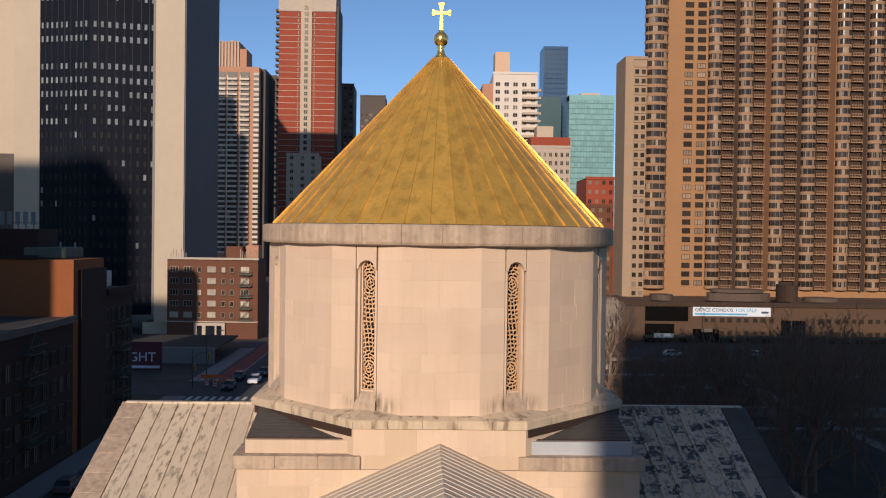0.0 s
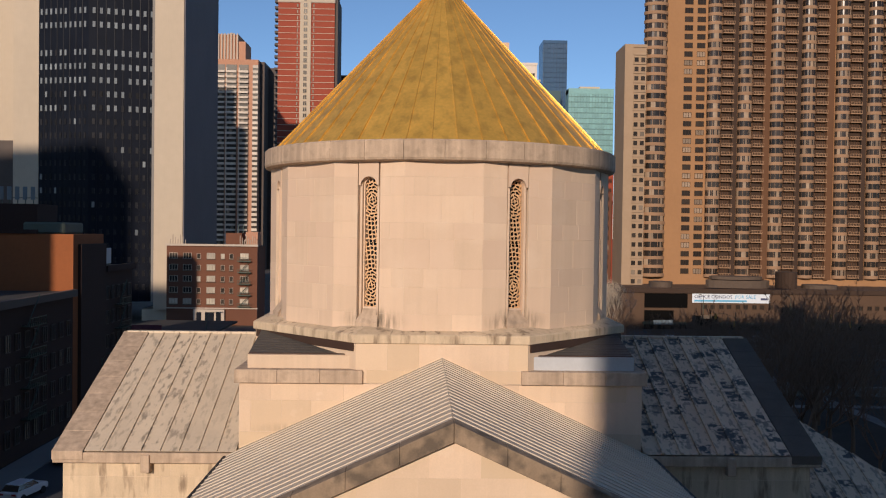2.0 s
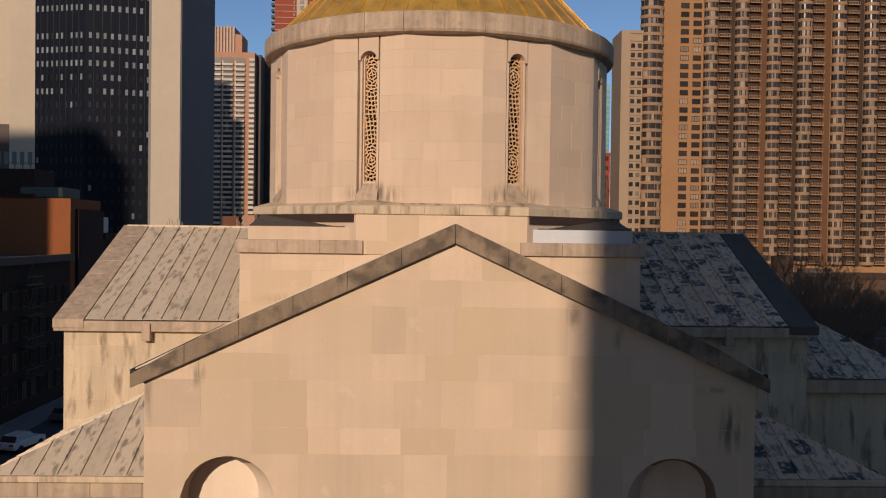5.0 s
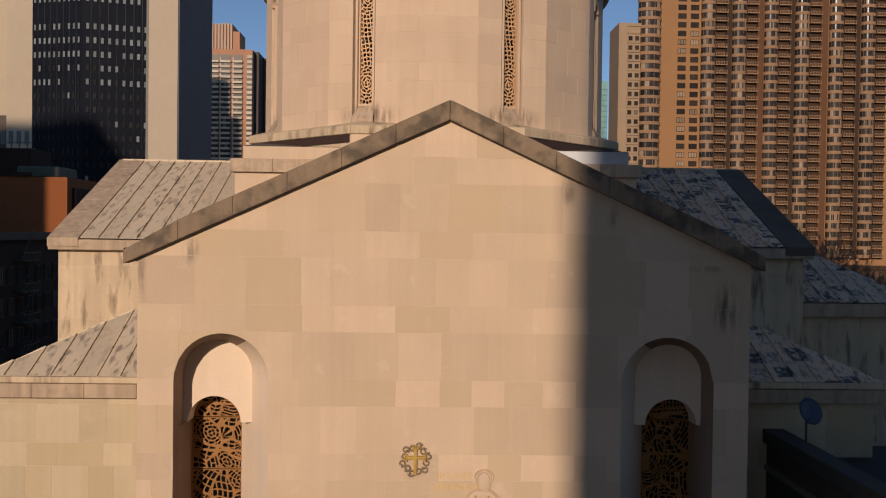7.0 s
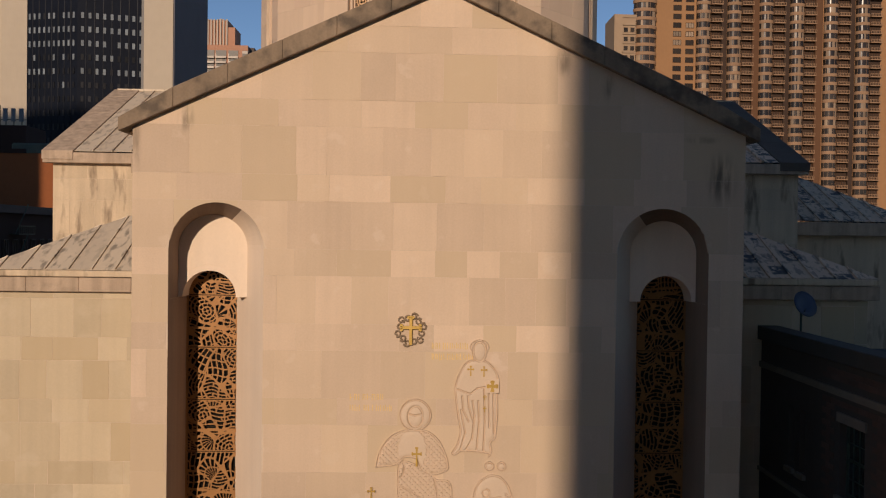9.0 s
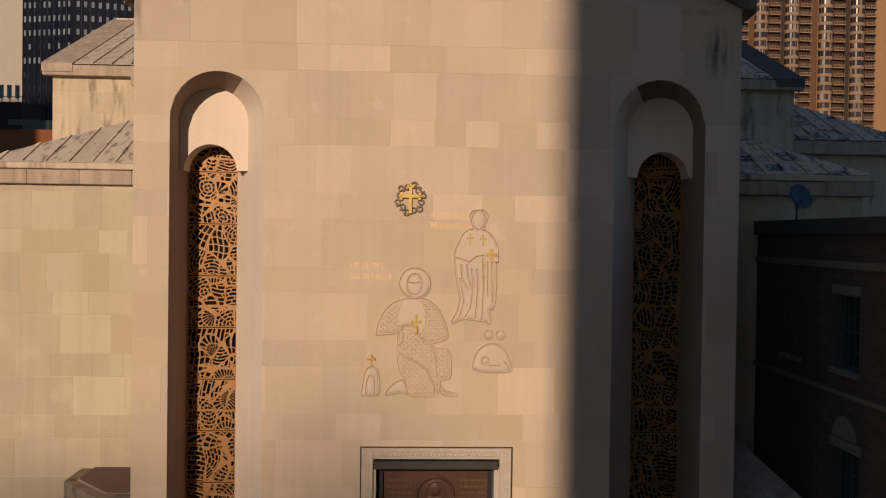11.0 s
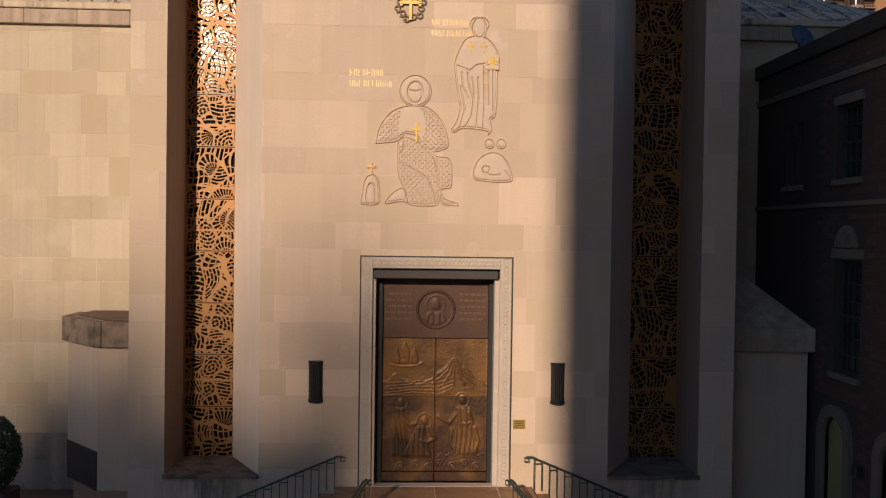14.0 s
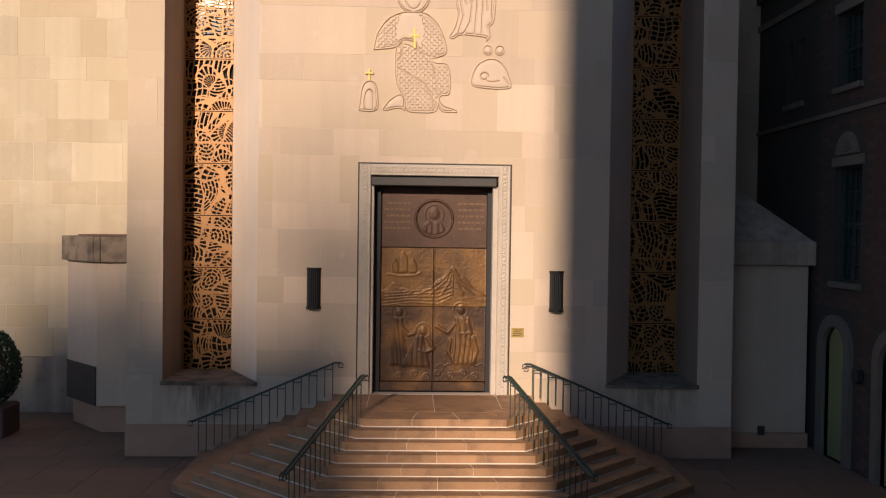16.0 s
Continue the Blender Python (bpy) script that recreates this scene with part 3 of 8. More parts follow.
# transepts
T_Y0, T_Y1, T_X = 9.95, 16.95, 12.37
TS = (19.68 - 16.60) / (T_Y1 - T_Y0)
for s in (-1, 1):
    def sx(a, b):
        return (min(s * a, s * b), max(s * a, s * b))
    tr = thing("transept", "", "")
    tr.parent = church
    tagged(tr, "limestone transept with a stained wall and sheet metal roof")
    bm = bmesh.new()
    prism(bm, [(10.15, 0), (24.1, 0), (24.1, 16.3), (17.1, 19.4), (10.15, 16.3)], *sx(6.5, T_X), axis="x")
    wall = part("wall", bm, JOINT, tr)
    stones(wall, pose(-T_X if s < 0 else HALF, 10.15, 0), 0.0, T_X - HALF, 12.4, 16.2, (0.9, 0.62, 1.1, 0.7), rng, STONE_STAINED)
    part("cornice", boxes((*sx(6.7, 12.62), 9.90, 10.2, 16.22, 16.56), bevel=0.015), STONE_BAND, tr, "stained grey stone cornice")
    rf = thing("roof", "", "")
    rf.parent = tr
    roof_panels(rf, (s * 6.7, T_Y0, 16.60), (s * 11.62, T_Y0, 16.60), (0, T_Y1 - T_Y0, 19.68 - 16.60), 8, LEAD if s < 0 else LEAD_WORN, seam=0.045 if s < 0 else 0.10, rise=0.06 if s < 0 else 0.085)
    roof_panels(rf, (s * 6.7, 24.0, 16.60), (s * 11.62, 24.0, 16.60), (0, -7.05, 19.68 - 16.60), 8, LEAD if s < 0 else LEAD_WORN)
    for k in range(7):
        bm = bmesh.new()
        ya, yb = T_Y0 - 0.08 + k * 1.009, T_Y0 - 0.08 + (k + 1) * 1.009 - 0.006
        za, zb = 16.56 + (ya - T_Y0) * TS, 16.56 + (yb - T_Y0) * TS
        prism(bm, [(ya, za - 0.2), (yb, zb - 0.2), (yb, zb + 0.09), (ya, za + 0.09)], *sx(11.64, 12.64), axis="x")
        bmesh.ops.bevel(bm, geom=list(bm.edges), offset=0.012, segments=1, affect="EDGES")
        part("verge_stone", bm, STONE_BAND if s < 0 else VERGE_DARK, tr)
    part("ridge_cap", boxes((*sx(6.7, 12.5), 16.85, 17.1, 19.66, 19.74)), LEAD, tr)
    part("water_spout", boxes((s * 9.62 - 0.14, s * 9.62 + 0.14, 9.82, 10.2, 15.92, 16.5), bevel=0.02), STONE_BAND, tr)

# crossing block under the drum
block = thing("crossing", "", "")
block.parent = church
tagged(block, "square limestone crossing under the drum")
bm = boxes((-6.67, 6.67, 10.2, 24.0, 15.5, 18.84))
cw = part("wall", bm, JOINT, block)
stones(cw, pose(0, 10.2, 0), -6.67, 6.67, 15.6, 18.83, (1.0, 0.62, 1.05, 0.58), rng, STONE, widths=(0.9, 1.6))
for s in (-1, 1):
    def sx(a, b):
        return (min(s * a, s * b), max(s * a, s * b))
    for k in range(3):
        a, b = 2.62 + k * 1.40, 2.62 + (k + 1) * 1.40 - 0.006
        part("coping_stone", boxes((*sx(a, b), 10.05, 10.6, 18.85, 19.29), bevel=0.015), STONE_BAND, block)
    part("side_coping", boxes((*sx(6.25, 6.82), 10.606, 24.1, 18.85, 19.29), bevel=0.015), STONE_BAND, block)
    part("flashing", boxes((*sx(2.98, 6.45), 10.45, 10.9, 19.285, 19.73)), ALU if s > 0 else STONE_PLAIN, block, "metal-clad upstand")
    # dark slate roof of the corner, laid in courses
    bm = bmesh.new()
    A, B, C = Vector((s * 2.9, 10.70, 19.71)), Vector((s * 6.47, 10.70, 19.73)), Vector((s * 6.6, 14.2, 20.22))
    for k in range(11):
        f0, f1 = k / 11, min(1.0, (k + 1) / 11)
        up = Vector((0, -0.004, 0.010))
        q = [A.lerp(C, f0) + up, B.lerp(C, f0) + up, B.lerp(C, f1), A.lerp(C, f1), A.lerp(C, f0), B.lerp(C, f0)]
        v = [bm.verts.new(p) for p in q]
        bm.faces.new(v[:4])
        bm.faces.new((v[4], v[5], v[1], v[0]))
    box(bm, *sx(6.40, 6.50), 10.9, 23.0, 19.2, 19.62)
    bmesh.ops.recalc_face_normals(bm, faces=list(bm.faces))
    part("slate_roof", bm, SLATE, block, "dark slate corner roof")
    part("copper_edge", boxes((*sx(2.94, 6.46), 10.62, 10.72, 19.70, 19.765), bevel=0.01), RUST_EDGE, block, "red-brown copper edge strip")
    turn = Matrix.Translation((CX, CY, 0)) @ Matrix.Rotation(s * math.pi / 4, 4, "Z")
    # brown metal, its colour darkened to hold the shade under the ledge
    part("apron", boxes((-2.75, 2.75, -6.93, -6.86, 19.90, 20.165)), RUST_EDGE, block, "brown apron darkened with the ledge's shade", at=turn)
bm = boxes((-2.84, 2.84, 10.2, 12.0, 18.8, 20.17))
mid = part("raised_wall", bm, JOINT, block)
stones(mid, pose(0, 10.2, 0), -2.86, 2.86, 18.85, 20.165, (0.44, 0.95), rng, STONE, widths=(0.9, 1.7))

# drum: sixteen sides, eight slit windows in triangular-headed recesses
drum = thing("drum", "", "")
drum.parent = church
tagged(drum, "sixteen-sided limestone drum with eight slit windows")
R_DRUM = 6.74
STEP_A = math.tau / 16
bm = bmesh.new()
OCT = 6.88 / math.cos(math.pi / 8)
lathe(bm, [(OCT, 18.8), (OCT, 20.17), (OCT + 0.01, 20.40), (6.0, 20.72)], 8, (CX, CY), math.pi / 8)
base_ring = part("base_ring", bm, STONE_PLAIN, drum, "weathered eight-sided stone base of the drum")
bm = bmesh.new()
lathe(bm, [(6.4, 26.2), (6.9, 26.25), (6.9, 26.9), (6.3, 26.9)], 64, (CX, CY), STEP_A / 8)
eave_ring = part("eave_ring", bm, JOINT, drum, "streaked grey stone eave ring")


def ring_stones(parent, prof, count, material, name="ring_stone"):
    """Curved stones set in a ring: a profile swept over a short arc, with open joints between."""
    half = math.pi / count - 0.0009
    bm = bmesh.new()
    rows = []
    for t in (-half, -half / 2, 0.0, half / 2, half):
        rows.append([bm.verts.new((r * math.sin(t), -r * math.cos(t), z)) for r, z in prof])
    for A, B in zip(rows, rows[1:]):
        for i in range(len(prof) - 1):
            bm.faces.new((A[i], B[i], B[i + 1], A[i + 1]))
    bm.faces.new(rows[0])
    bm.faces.new(rows[-1])
    bmesh.ops.recalc_face_normals(bm, faces=list(bm.faces))
    me = mesh_of(bm, name, material)
    for k in range(count):
        ob = new(name, me)
        ob.matrix_basis = Matrix.Translation((CX, CY, 0)) @ Matrix.Rotation((k + 0.5) * math.tau / count, 4, "Z")
        ob.parent = parent


ring_stones(eave_ring, [(6.60, 26.20), (6.96, 26.26), (7.0, 26.34), (7.0, 26.88), (6.94, 26.94), (6.4, 26.96)], 32, STONE_BAND)
# straight ledge stones, five to each of the eight sides
half = 6.95 * math.tan(math.pi / 8)
for k in range(8):
    for q in range(5):
        a0, a1 = -half + q * half * 0.4 + 0.005, -half + (q + 1) * half * 0.4 - 0.005
        bm = bmesh.new()
        prism(bm, [(-6.95, 20.172), (-6.97, 20.19), (-6.97, 20.43), (-6.93, 20.47), (-6.30, 20.66), (-6.0, 20.66), (-6.0, 20.172)], a0, a1, axis="x")
        for v in bm.verts:
            v.co.x *= max(0.05, -v.co.y / 6.95)
        part("ledge_stone", bm, STONE_STAINED, base_ring, at=Matrix.Translation((CX, CY, 0)) @ Matrix.Rotation(k * math.pi / 4, 4, "Z"))
bm = bmesh.new()
apo = R_DRUM * math.cos(STEP_A / 2)
fw = 2 * R_DRUM * math.sin(STEP_A / 2)
lathe(bm, [(R_DRUM - 0.75, 20.5), (R_DRUM - 0.75, 26.4)], 16, (CX, CY), STEP_A / 2)
part("core", bm, GLASS, drum, "dark inside of the drum")
DRUM_WINDOWS = []
for k in range(16):
    a = k * STEP_A
    m = Matrix.Translation((CX, CY, 0)) @ Matrix.Rotation(a, 4, "Z") @ Matrix.Translation((0, -apo, 0))
    front = math.cos(a) > -0.2
    if k % 2 == 0:
        wall = part("drum_wall", boxes((-fw / 2, fw / 2, 0.0, 0.5, 20.5, 26.3)), JOINT, drum, at=m)
        if front:
            stones(wall, Matrix.Identity(4), -fw / 2, fw / 2, 20.56, 26.25, (0.55, 0.9, 0.62, 1.0), rng, STONE_DRUM, widths=(0.8, 1.5))
    else:
        # wall with a stepped recess 0.8 wide and a narrow arched slit
        bm = bmesh.new()
        rec = [(-0.40, 20.72), (0.40, 20.72), (0.40, 26.3), (-0.40, 26.3)]
        for a0, a1 in ((-fw / 2, -0.42), (0.42, fw / 2)):
            box(bm, a0, a1, 0.0, 0.5, 20.5, 26.3)
        wall = part("drum_wall", bm, JOINT, drum, at=m)
        if front:
            for a0, a1 in ((-fw / 2, -0.42), (0.42, fw / 2)):
                stones(wall, Matrix.Identity(4), a0, a1, 20.56, 26.25, (0.55, 0.9, 0.62, 1.0), rng, STONE_DRUM, widths=(0.9, 1.2))
        bm = bmesh.new()
        slit = arch_poly(0.03, 0.265, 21.3, 25.42, 16)
        holed(bm, [(-0.42, 20.5), (0.42, 20.5), (0.42, 26.3), (-0.42, 26.3)], [slit], 0.20, 0.5)
        part("window_surround", bm, STONE_DRUM, drum, at=m)
        for sd in (-1, 1):
            part("window_jamb", boxes((min(sd * 0.275, sd * 0.36), max(sd * 0.275, sd * 0.36), 0.07, 0.21, 20.6, 25.50), bevel=0.012), STONE_DRUM, drum, at=m)
        bm = bmesh.new()
        ob_pts = [(-0.37, 25.42), (-0.37, 26.24), (0.37, 26.24), (0.37, 25.42)] + [(0.30 * math.cos(math.pi * q / 12), 25.42 + 0.30 * math.sin(math.pi * q / 12)) for q in range(13)]
        prism(bm, ob_pts, -0.03, 0.21)
        part("window_head", bm, STONE_DRUM, drum, at=m)
        bm = bmesh.new()
        v = [(-0.42, -0.12, 20.56), (0.42, -0.12, 20.56), (0.42, 0.2, 20.56), (-0.42, 0.2, 20.56),
             (-0.42, -0.10, 20.78), (0.42, -0.10, 20.78), (0.26, 0.24, 21.30), (-0.26, 0.24, 21.30)]
        vs = [bm.verts.new(p) for p in v]
        for q in ((3, 2, 1, 0), (4, 5, 6, 7), (0, 1, 5, 4), (1, 2, 6, 5), (2, 3, 7, 6), (3, 0, 4, 7)):
            bm.faces.new([vs[i] for i in q])
        part("window_sill", bm, STONE_BAND, drum, at=m)
        DRUM_WINDOWS.append((m, front))

# gilded cone of 48 sheets, finial and cross
dome = thing("dome_roof", "", "")
dome.parent = church
tagged(dome, "gilded conical roof with standing seams")
NP = 48
for k in range(NP):
    bm = bmesh.new()
    a0, a1 = -math.pi / NP, math.pi / NP
    R0, R1, Z0, Z1 = 6.62, 0.34, 26.96, 33.75
    cuts = (0.0, 0.30, 0.62, 1.0) if k % 2 else (0.0, 0.44, 0.78, 1.0)
    for c0, c1 in zip(cuts, cuts[1:]):
        lift = 0.006 * (1 - c0)
        q = [(c, r, zz) for c, r, zz in ((c0, R0 + (R1 - R0) * c0 + lift, Z0 + (Z1 - Z0) * c0 + lift), (c1 + 0.01, R0 + (R1 - R0) * min(1, c1 + 0.01), Z0 + (Z1 - Z0) * min(1, c1 + 0.01)))]
        face(bm, [(q[0][1] * math.sin(a0), -q[0][1] * math.cos(a0), q[0][2]), (q[0][1] * math.sin(a1), -q[0][1] * math.cos(a1), q[0][2]),
                  (q[1][1] * math.sin(a1), -q[1][1] * math.cos(a1), q[1][2]), (q[1][1] * math.sin(a0), -q[1][1] * math.cos(a0), q[1][2])])
    # the seam
    d = Vector((0, -(R1 - R0) * -1, 0))
    for sgn in (1,):
        p0 = Vector((R0 * math.sin(a1), -R0 * math.cos(a1), Z0))
        p1 = Vector((R1 * math.sin(a1), -R1 * math.cos(a1), Z1))
        side = Vector((math.cos(a1), math.sin(a1), 0)) * 0.022
        up = (p1 - p0).normalized().cross(side.normalized())
        up = (up if up.z > 0 else -up) * 0.05
        f = 0.35
        vs = [bm.verts.new(p) for p in (p0 - side, p0 + side, p1 + side * f, p1 - side * f, p0 - side + up, p0 + side + up, p1 + side * f + up * f, p1 - side * f + up * f)]
        for q in ((4, 5, 6, 7), (0, 1, 5, 4), (1, 2, 6, 5), (2, 3, 7, 6), (3, 0, 4, 7)):
            bm.faces.new([vs[i] for i in q])
    bmesh.ops.recalc_face_normals(bm, faces=list(bm.faces))
    part("gold_panel", bm, GOLD, dome, at=Matrix.Translation((CX, CY, 0)) @ Matrix.Rotation(k * math.tau / NP, 4, "Z"))
bm = bmesh.new()
lathe(bm, [(0.36, 33.66), (0.36, 33.76), (0.27, 33.80), (0.17, 33.92), (0.14, 34.06), (0.13, 34.16), (0.16, 34.22), (0.13, 34.26), (0.20, 34.30), (0.27, 34.40), (0.295, 34.53),
           (0.27, 34.66), (0.18, 34.78), (0.09, 34.83), (0.11, 34.87), (0.06, 34.9), (0.0, 34.9)], 28, (CX, CY))
part("finial", bm, GILT, dome, "bright gilded ball finial", smooth=True)


def cross_mesh(bm, w, h, d, flare=1.0, arm=0.64):
    """A flared cross with knobbed ends, standing on z = 0."""
    t = w * 0.07
    zc = h * arm
    for p in ([(-t, zc), (t, zc), (t * 1.5 * flare, 0), (-t * 1.5 * flare, 0)], [(-t, zc), (t, zc), (t * 1.7 * flare, h * 0.93), (-t * 1.7 * flare, h * 0.93)],
              [(0, zc - t), (0, zc + t), (w * 0.42, zc + t * 1.6 * flare), (w * 0.42, zc - t * 1.6 * flare)],
              [(0, zc - t), (0, zc + t), (-w * 0.42, zc + t * 1.6 * flare), (-w * 0.42, zc - t * 1.6 * flare)]):
        prism(bm, p, -d / 2, d / 2)
    prism(bm, [(-t * 1.02, zc - t * 1.02), (t * 1.02, zc - t * 1.02), (t * 1.02, zc + t * 1.02), (-t * 1.02, zc + t * 1.02)], -d * 0.52, d * 0.52)
    r = w * 0.075
    for cx, cz in ((-w * 0.45, zc + 1.5 * t), (-w * 0.45, zc - 1.5 * t), (w * 0.45, zc + 1.5 * t), (w * 0.45, zc - 1.5 * t), (-1.5 * t, h * 0.95), (1.5 * t, h * 0.95), (-w * .46, zc), (w * .46, zc), (0, h * .96)):
        prism(bm, [(cx + r * math.cos(q * math.tau / 10), cz + r * math.sin(q * math.tau / 10)) for q in range(10)], -d * 0.6, d * 0.6)
    return bm


part("cross", cross_mesh(bmesh.new(), 0.74, 1.14, 0.07), GILT, dome, "bright gilded flared cross", at=pose(CX, CY, 34.87))

# corner chapels with hipped sheet roofs
for s in (-1, 1):
    def sx(a, b):
        return (min(s * a, s * b), max(s * a, s * b))
    ch = thing("corner_chapel", "", "")
    ch.parent = church
    tagged(ch, "low limestone corner chapel with a hipped sheet metal roof")
    wall = part("wall", boxes((*sx(6.4, 11.95), 4.65, 10.1, 0.0, 12.4)), JOINT, ch)
    stones(wall, pose(-11.95 if s < 0 else HALF, 4.65, 0), 0.0, 11.95 - HALF, 0.6, 12.38, (0.62, 1.04), rng, STONE_CREAM, widths=(0.7, 1.4))
    for k in range(4):
        a, b = 6.7 + k * 1.38, 6.7 + (k + 1) * 1.38 - 0.006
        part("cornice_stone", boxes((*sx(a, b), 4.50, 4.9, 12.40, 12.78), bevel=0.015), STONE_BAND, ch)
    part("side_cornice", boxes((*sx(11.8, 12.22), 4.91, 10.1, 12.40, 12.78)), STONE_BAND, ch)
    part("gutter", boxes((*sx(6.7, 12.24), 4.46, 4.62, 12.80, 12.97), bevel=0.02), STONE_STAINED, ch)
    rf = thing("roof", "", "")
    rf.parent = ch
    roof_panels(rf, (s * 12.2, 4.52, 12.98), (s * 6.70, 4.52, 12.98), (0, 5.6, 2.7), 9, LEAD if s < 0 else LEAD_WORN, clip=lambda f: min(1.0, f * 5.5 / 5.6 + 0.0001))
    roof_panels(rf, (s * 12.2, 4.52, 12.98), (s * 12.2, 10.1, 12.98), (-s * 5.6, 0, 2.7), 9, LEAD if s < 0 else LEAD_WORN, clip=lambda f: min(1.0, f * 5.58 / 5.6 + 0.0001))

# hipped roof of the garden wing beyond the east transept
wing = thing("garden_wing", "", "")
wing.parent = church
tagged(wing, "low limestone wing with a shaded sheet metal hipped roof")
part("wall", boxes((12.45, 16.9, 11.3, 19.0, 0.0, 14.2)), STONE_STAINED, wing)
part("cornice", boxes((12.4, 17.1, 11.0, 11.6, 14.2, 14.66), bevel=0.015), STONE_BAND, wing)
rf = thing("roof", "", "")
rf.parent = wing
roof_panels(rf, (17.1, 11.02, 14.70), (12.42, 11.02, 14.70), (0, 6.6, 3.1), 8, LEAD_WORN, clip=lambda f: f + 0.0001)
roof_panels(rf, (17.1, 11.02, 14.70), (17.1, 19.0, 14.70), (-4.68, 0, 3.1), 10, LEAD_WORN, clip=lambda f: min(1.0, f * 1.2 + 0.0001))

# ---- the stair: landing and eight steps that wrap round it with cut corners ----
RISE = 0.155
MORTAR_PALE = mat("pale_mortar", (0.72, 0.62, 0.50), 0.9, var=0.08, scale=2, fine=30, bump=0.1)


def stair_outline(k, grow=0.0):
    """Right half of the edge of step k: at the wall, at the outer cut corner, at the inner cut corner."""
    return [(2.17 + 0.355 * k + grow, 0.0), (2.17 + 0.355 * k + grow, -(1.72 + 0.11 * k) - 0.4 * grow), (1.37 + 0.145 * k + 0.4 * grow, -(2.55 + 0.305 * k) - grow)]


stair = thing("entrance_stair", "reddish granite entrance stair with pale mortar joints", "stairs")
for k in range(0, 9):
    z = LAND - RISE * k
    half = stair_outline(k, -0.012)
    poly = [(-x, y) for x, y in half] + half[::-1]
    bm = bmesh.new()
    prism(bm, poly, max(0.0, z - RISE - 0.02), z - 0.006, axis="z")
    core = part("mortar_bed", bm, MORTAR_PALE, stair)

    def stone(pts):
        b = bmesh.new()
        ox, oy = pts[0]
        prism(b, [(p[0] - ox, p[1] - oy) for p in pts], -RISE + 0.017, 0.0, axis="z")
        top = [e for e in b.edges if all(v.co.z > -0.01 for v in e.verts)]
        bmesh.ops.bevel(b, geom=top, offset=0.008, segments=1, affect="EDGES")
        ob = new("step_stone", mesh_of(b, "step_stone", STEP))
        ob.matrix_basis = pose(ox, oy, z)
        ob.parent = core

    def strip(o0, o1, i0, i1, count):
        for q in range(count):
            f0, f1 = q / count, (q + 1) / count
            L = math.hypot(o1[0] - o0[0], o1[1] - o0[1])
            e = 0.004 / max(L, 0.1)
            f0, f1 = f0 + e, f1 - e
            mixp = lambda a, b, f: (a[0] + (b[0] - a[0]) * f, a[1] + (b[1] - a[1]) * f)
            stone([mixp(o0, o1, f0), mixp(o0, o1, f1), mixp(i0, i1, f1), mixp(i0, i1, f0)])

    O = stair_outline(k)
    I = stair_outline(k - 1, 0.020) if k else stair_outline(-2.2)
    for s in (-1, 1):
        w = lambda p: (s * p[0], p[1])
        strip(w(O[0]), w(O[1]), w(I[0]), w(I[1]), 2)
        strip(w(O[1]), w(O[2]), w(I[1]), w(I[2]), 2)
    strip((-O[2][0], O[2][1]), O[2], (-I[2][0], I[2][1]), I[2], 3 + (k % 2))
    if k == 0:
        a = stair_outline(-2.22)
        for s in (-1, 1):
            stone([(s * 0.004, a[2][1]), (s * a[2][0], a[2][1]), (s * a[1][0], a[1][1]), (s * a[0][0], -0.02), (s * 0.004, -0.02)])


def handrail(name_label, top, foot, steps, double=False):
    """An iron rail from an upper to a lower point; uprights in pairs, one pair a step, tied by short stepped bars."""
    ob = thing("handrail", name_label, "railing", "iron rails of the stair")
    a, b = Vector(top), Vector(foot)
    d = (b - a)
    flat = Vector((d.x, d.y, 0)).normalized()
    side = flat.cross(Vector((0, 0, 1))) * 0.035
    ext = a - flat * 0.12
    end = b + flat * 0.06
    for off in ((side, -side) if double else (Vector((0, 0, 0)),)):
        bm = bmesh.new()
        tube(bm, [ext + off, a + off, b + off, end + off], 0.024, 8)
        part("rail", bm, IRON, ob)
        bm = bmesh.new()
        for p, q in ((ext, -1), (end, 1)):
            tube(bm, [p + off, p + off + flat * 0.05 * q + Vector((0, 0, -0.02)), p + off + flat * 0.05 * q + Vector((0, 0, -0.10)), p + off - flat * 0.04 * q + Vector((0, 0, -0.10)), p + off - flat * 0.04 * q], 0.014, 6)
        part("scroll_end", bm, IRON, ob)
    n = steps * 2
    drop = d.z / d.xy.length if d.xy.length else 0
    for q in range(n):
        f = (q + 0.3) / n
        p = a + d * f
        k = q // 2
        tread = min(LAND, max(0.0, LAND - RISE * (k + (0 if not double else 0.6))))
        if double:
            tread = max(0.0, LAND - RISE * math.floor(max(0.0, (-(p.y) - 2.55) / 0.305) + 1.0)) if -p.y > 2.55 else LAND
        bm = bmesh.new()
        tube(bm, [(p.x, p.y, tread - 0.01), (p.x, p.y, p.z)], 0.011, 6)
        part("baluster", bm, IRON, ob)
        if q % 2 == 0 and q + 1 < n:
            p2 = a + d * ((q + 1.3) / n)
            zz = p2.z - 0.05
            bm = bmesh.new()
            tube(bm, [(p.x, p.y, zz), (p2.x, p2.y, zz)], 0.012, 6)
            part("tie_bar", bm, IRON, ob)
    return ob


for s in (-1, 1):
    handrail("dark green painted iron rail along the church wall", (s * 2.12, -0.30, 2.13), (s * 5.18, -0.20, 0.82), 9)
    handrail("dark green painted iron rail down the stair's corner", (s * 1.42, -2.42, 2.19), (s * 2.55, -4.85, 0.98), 8, double=True)

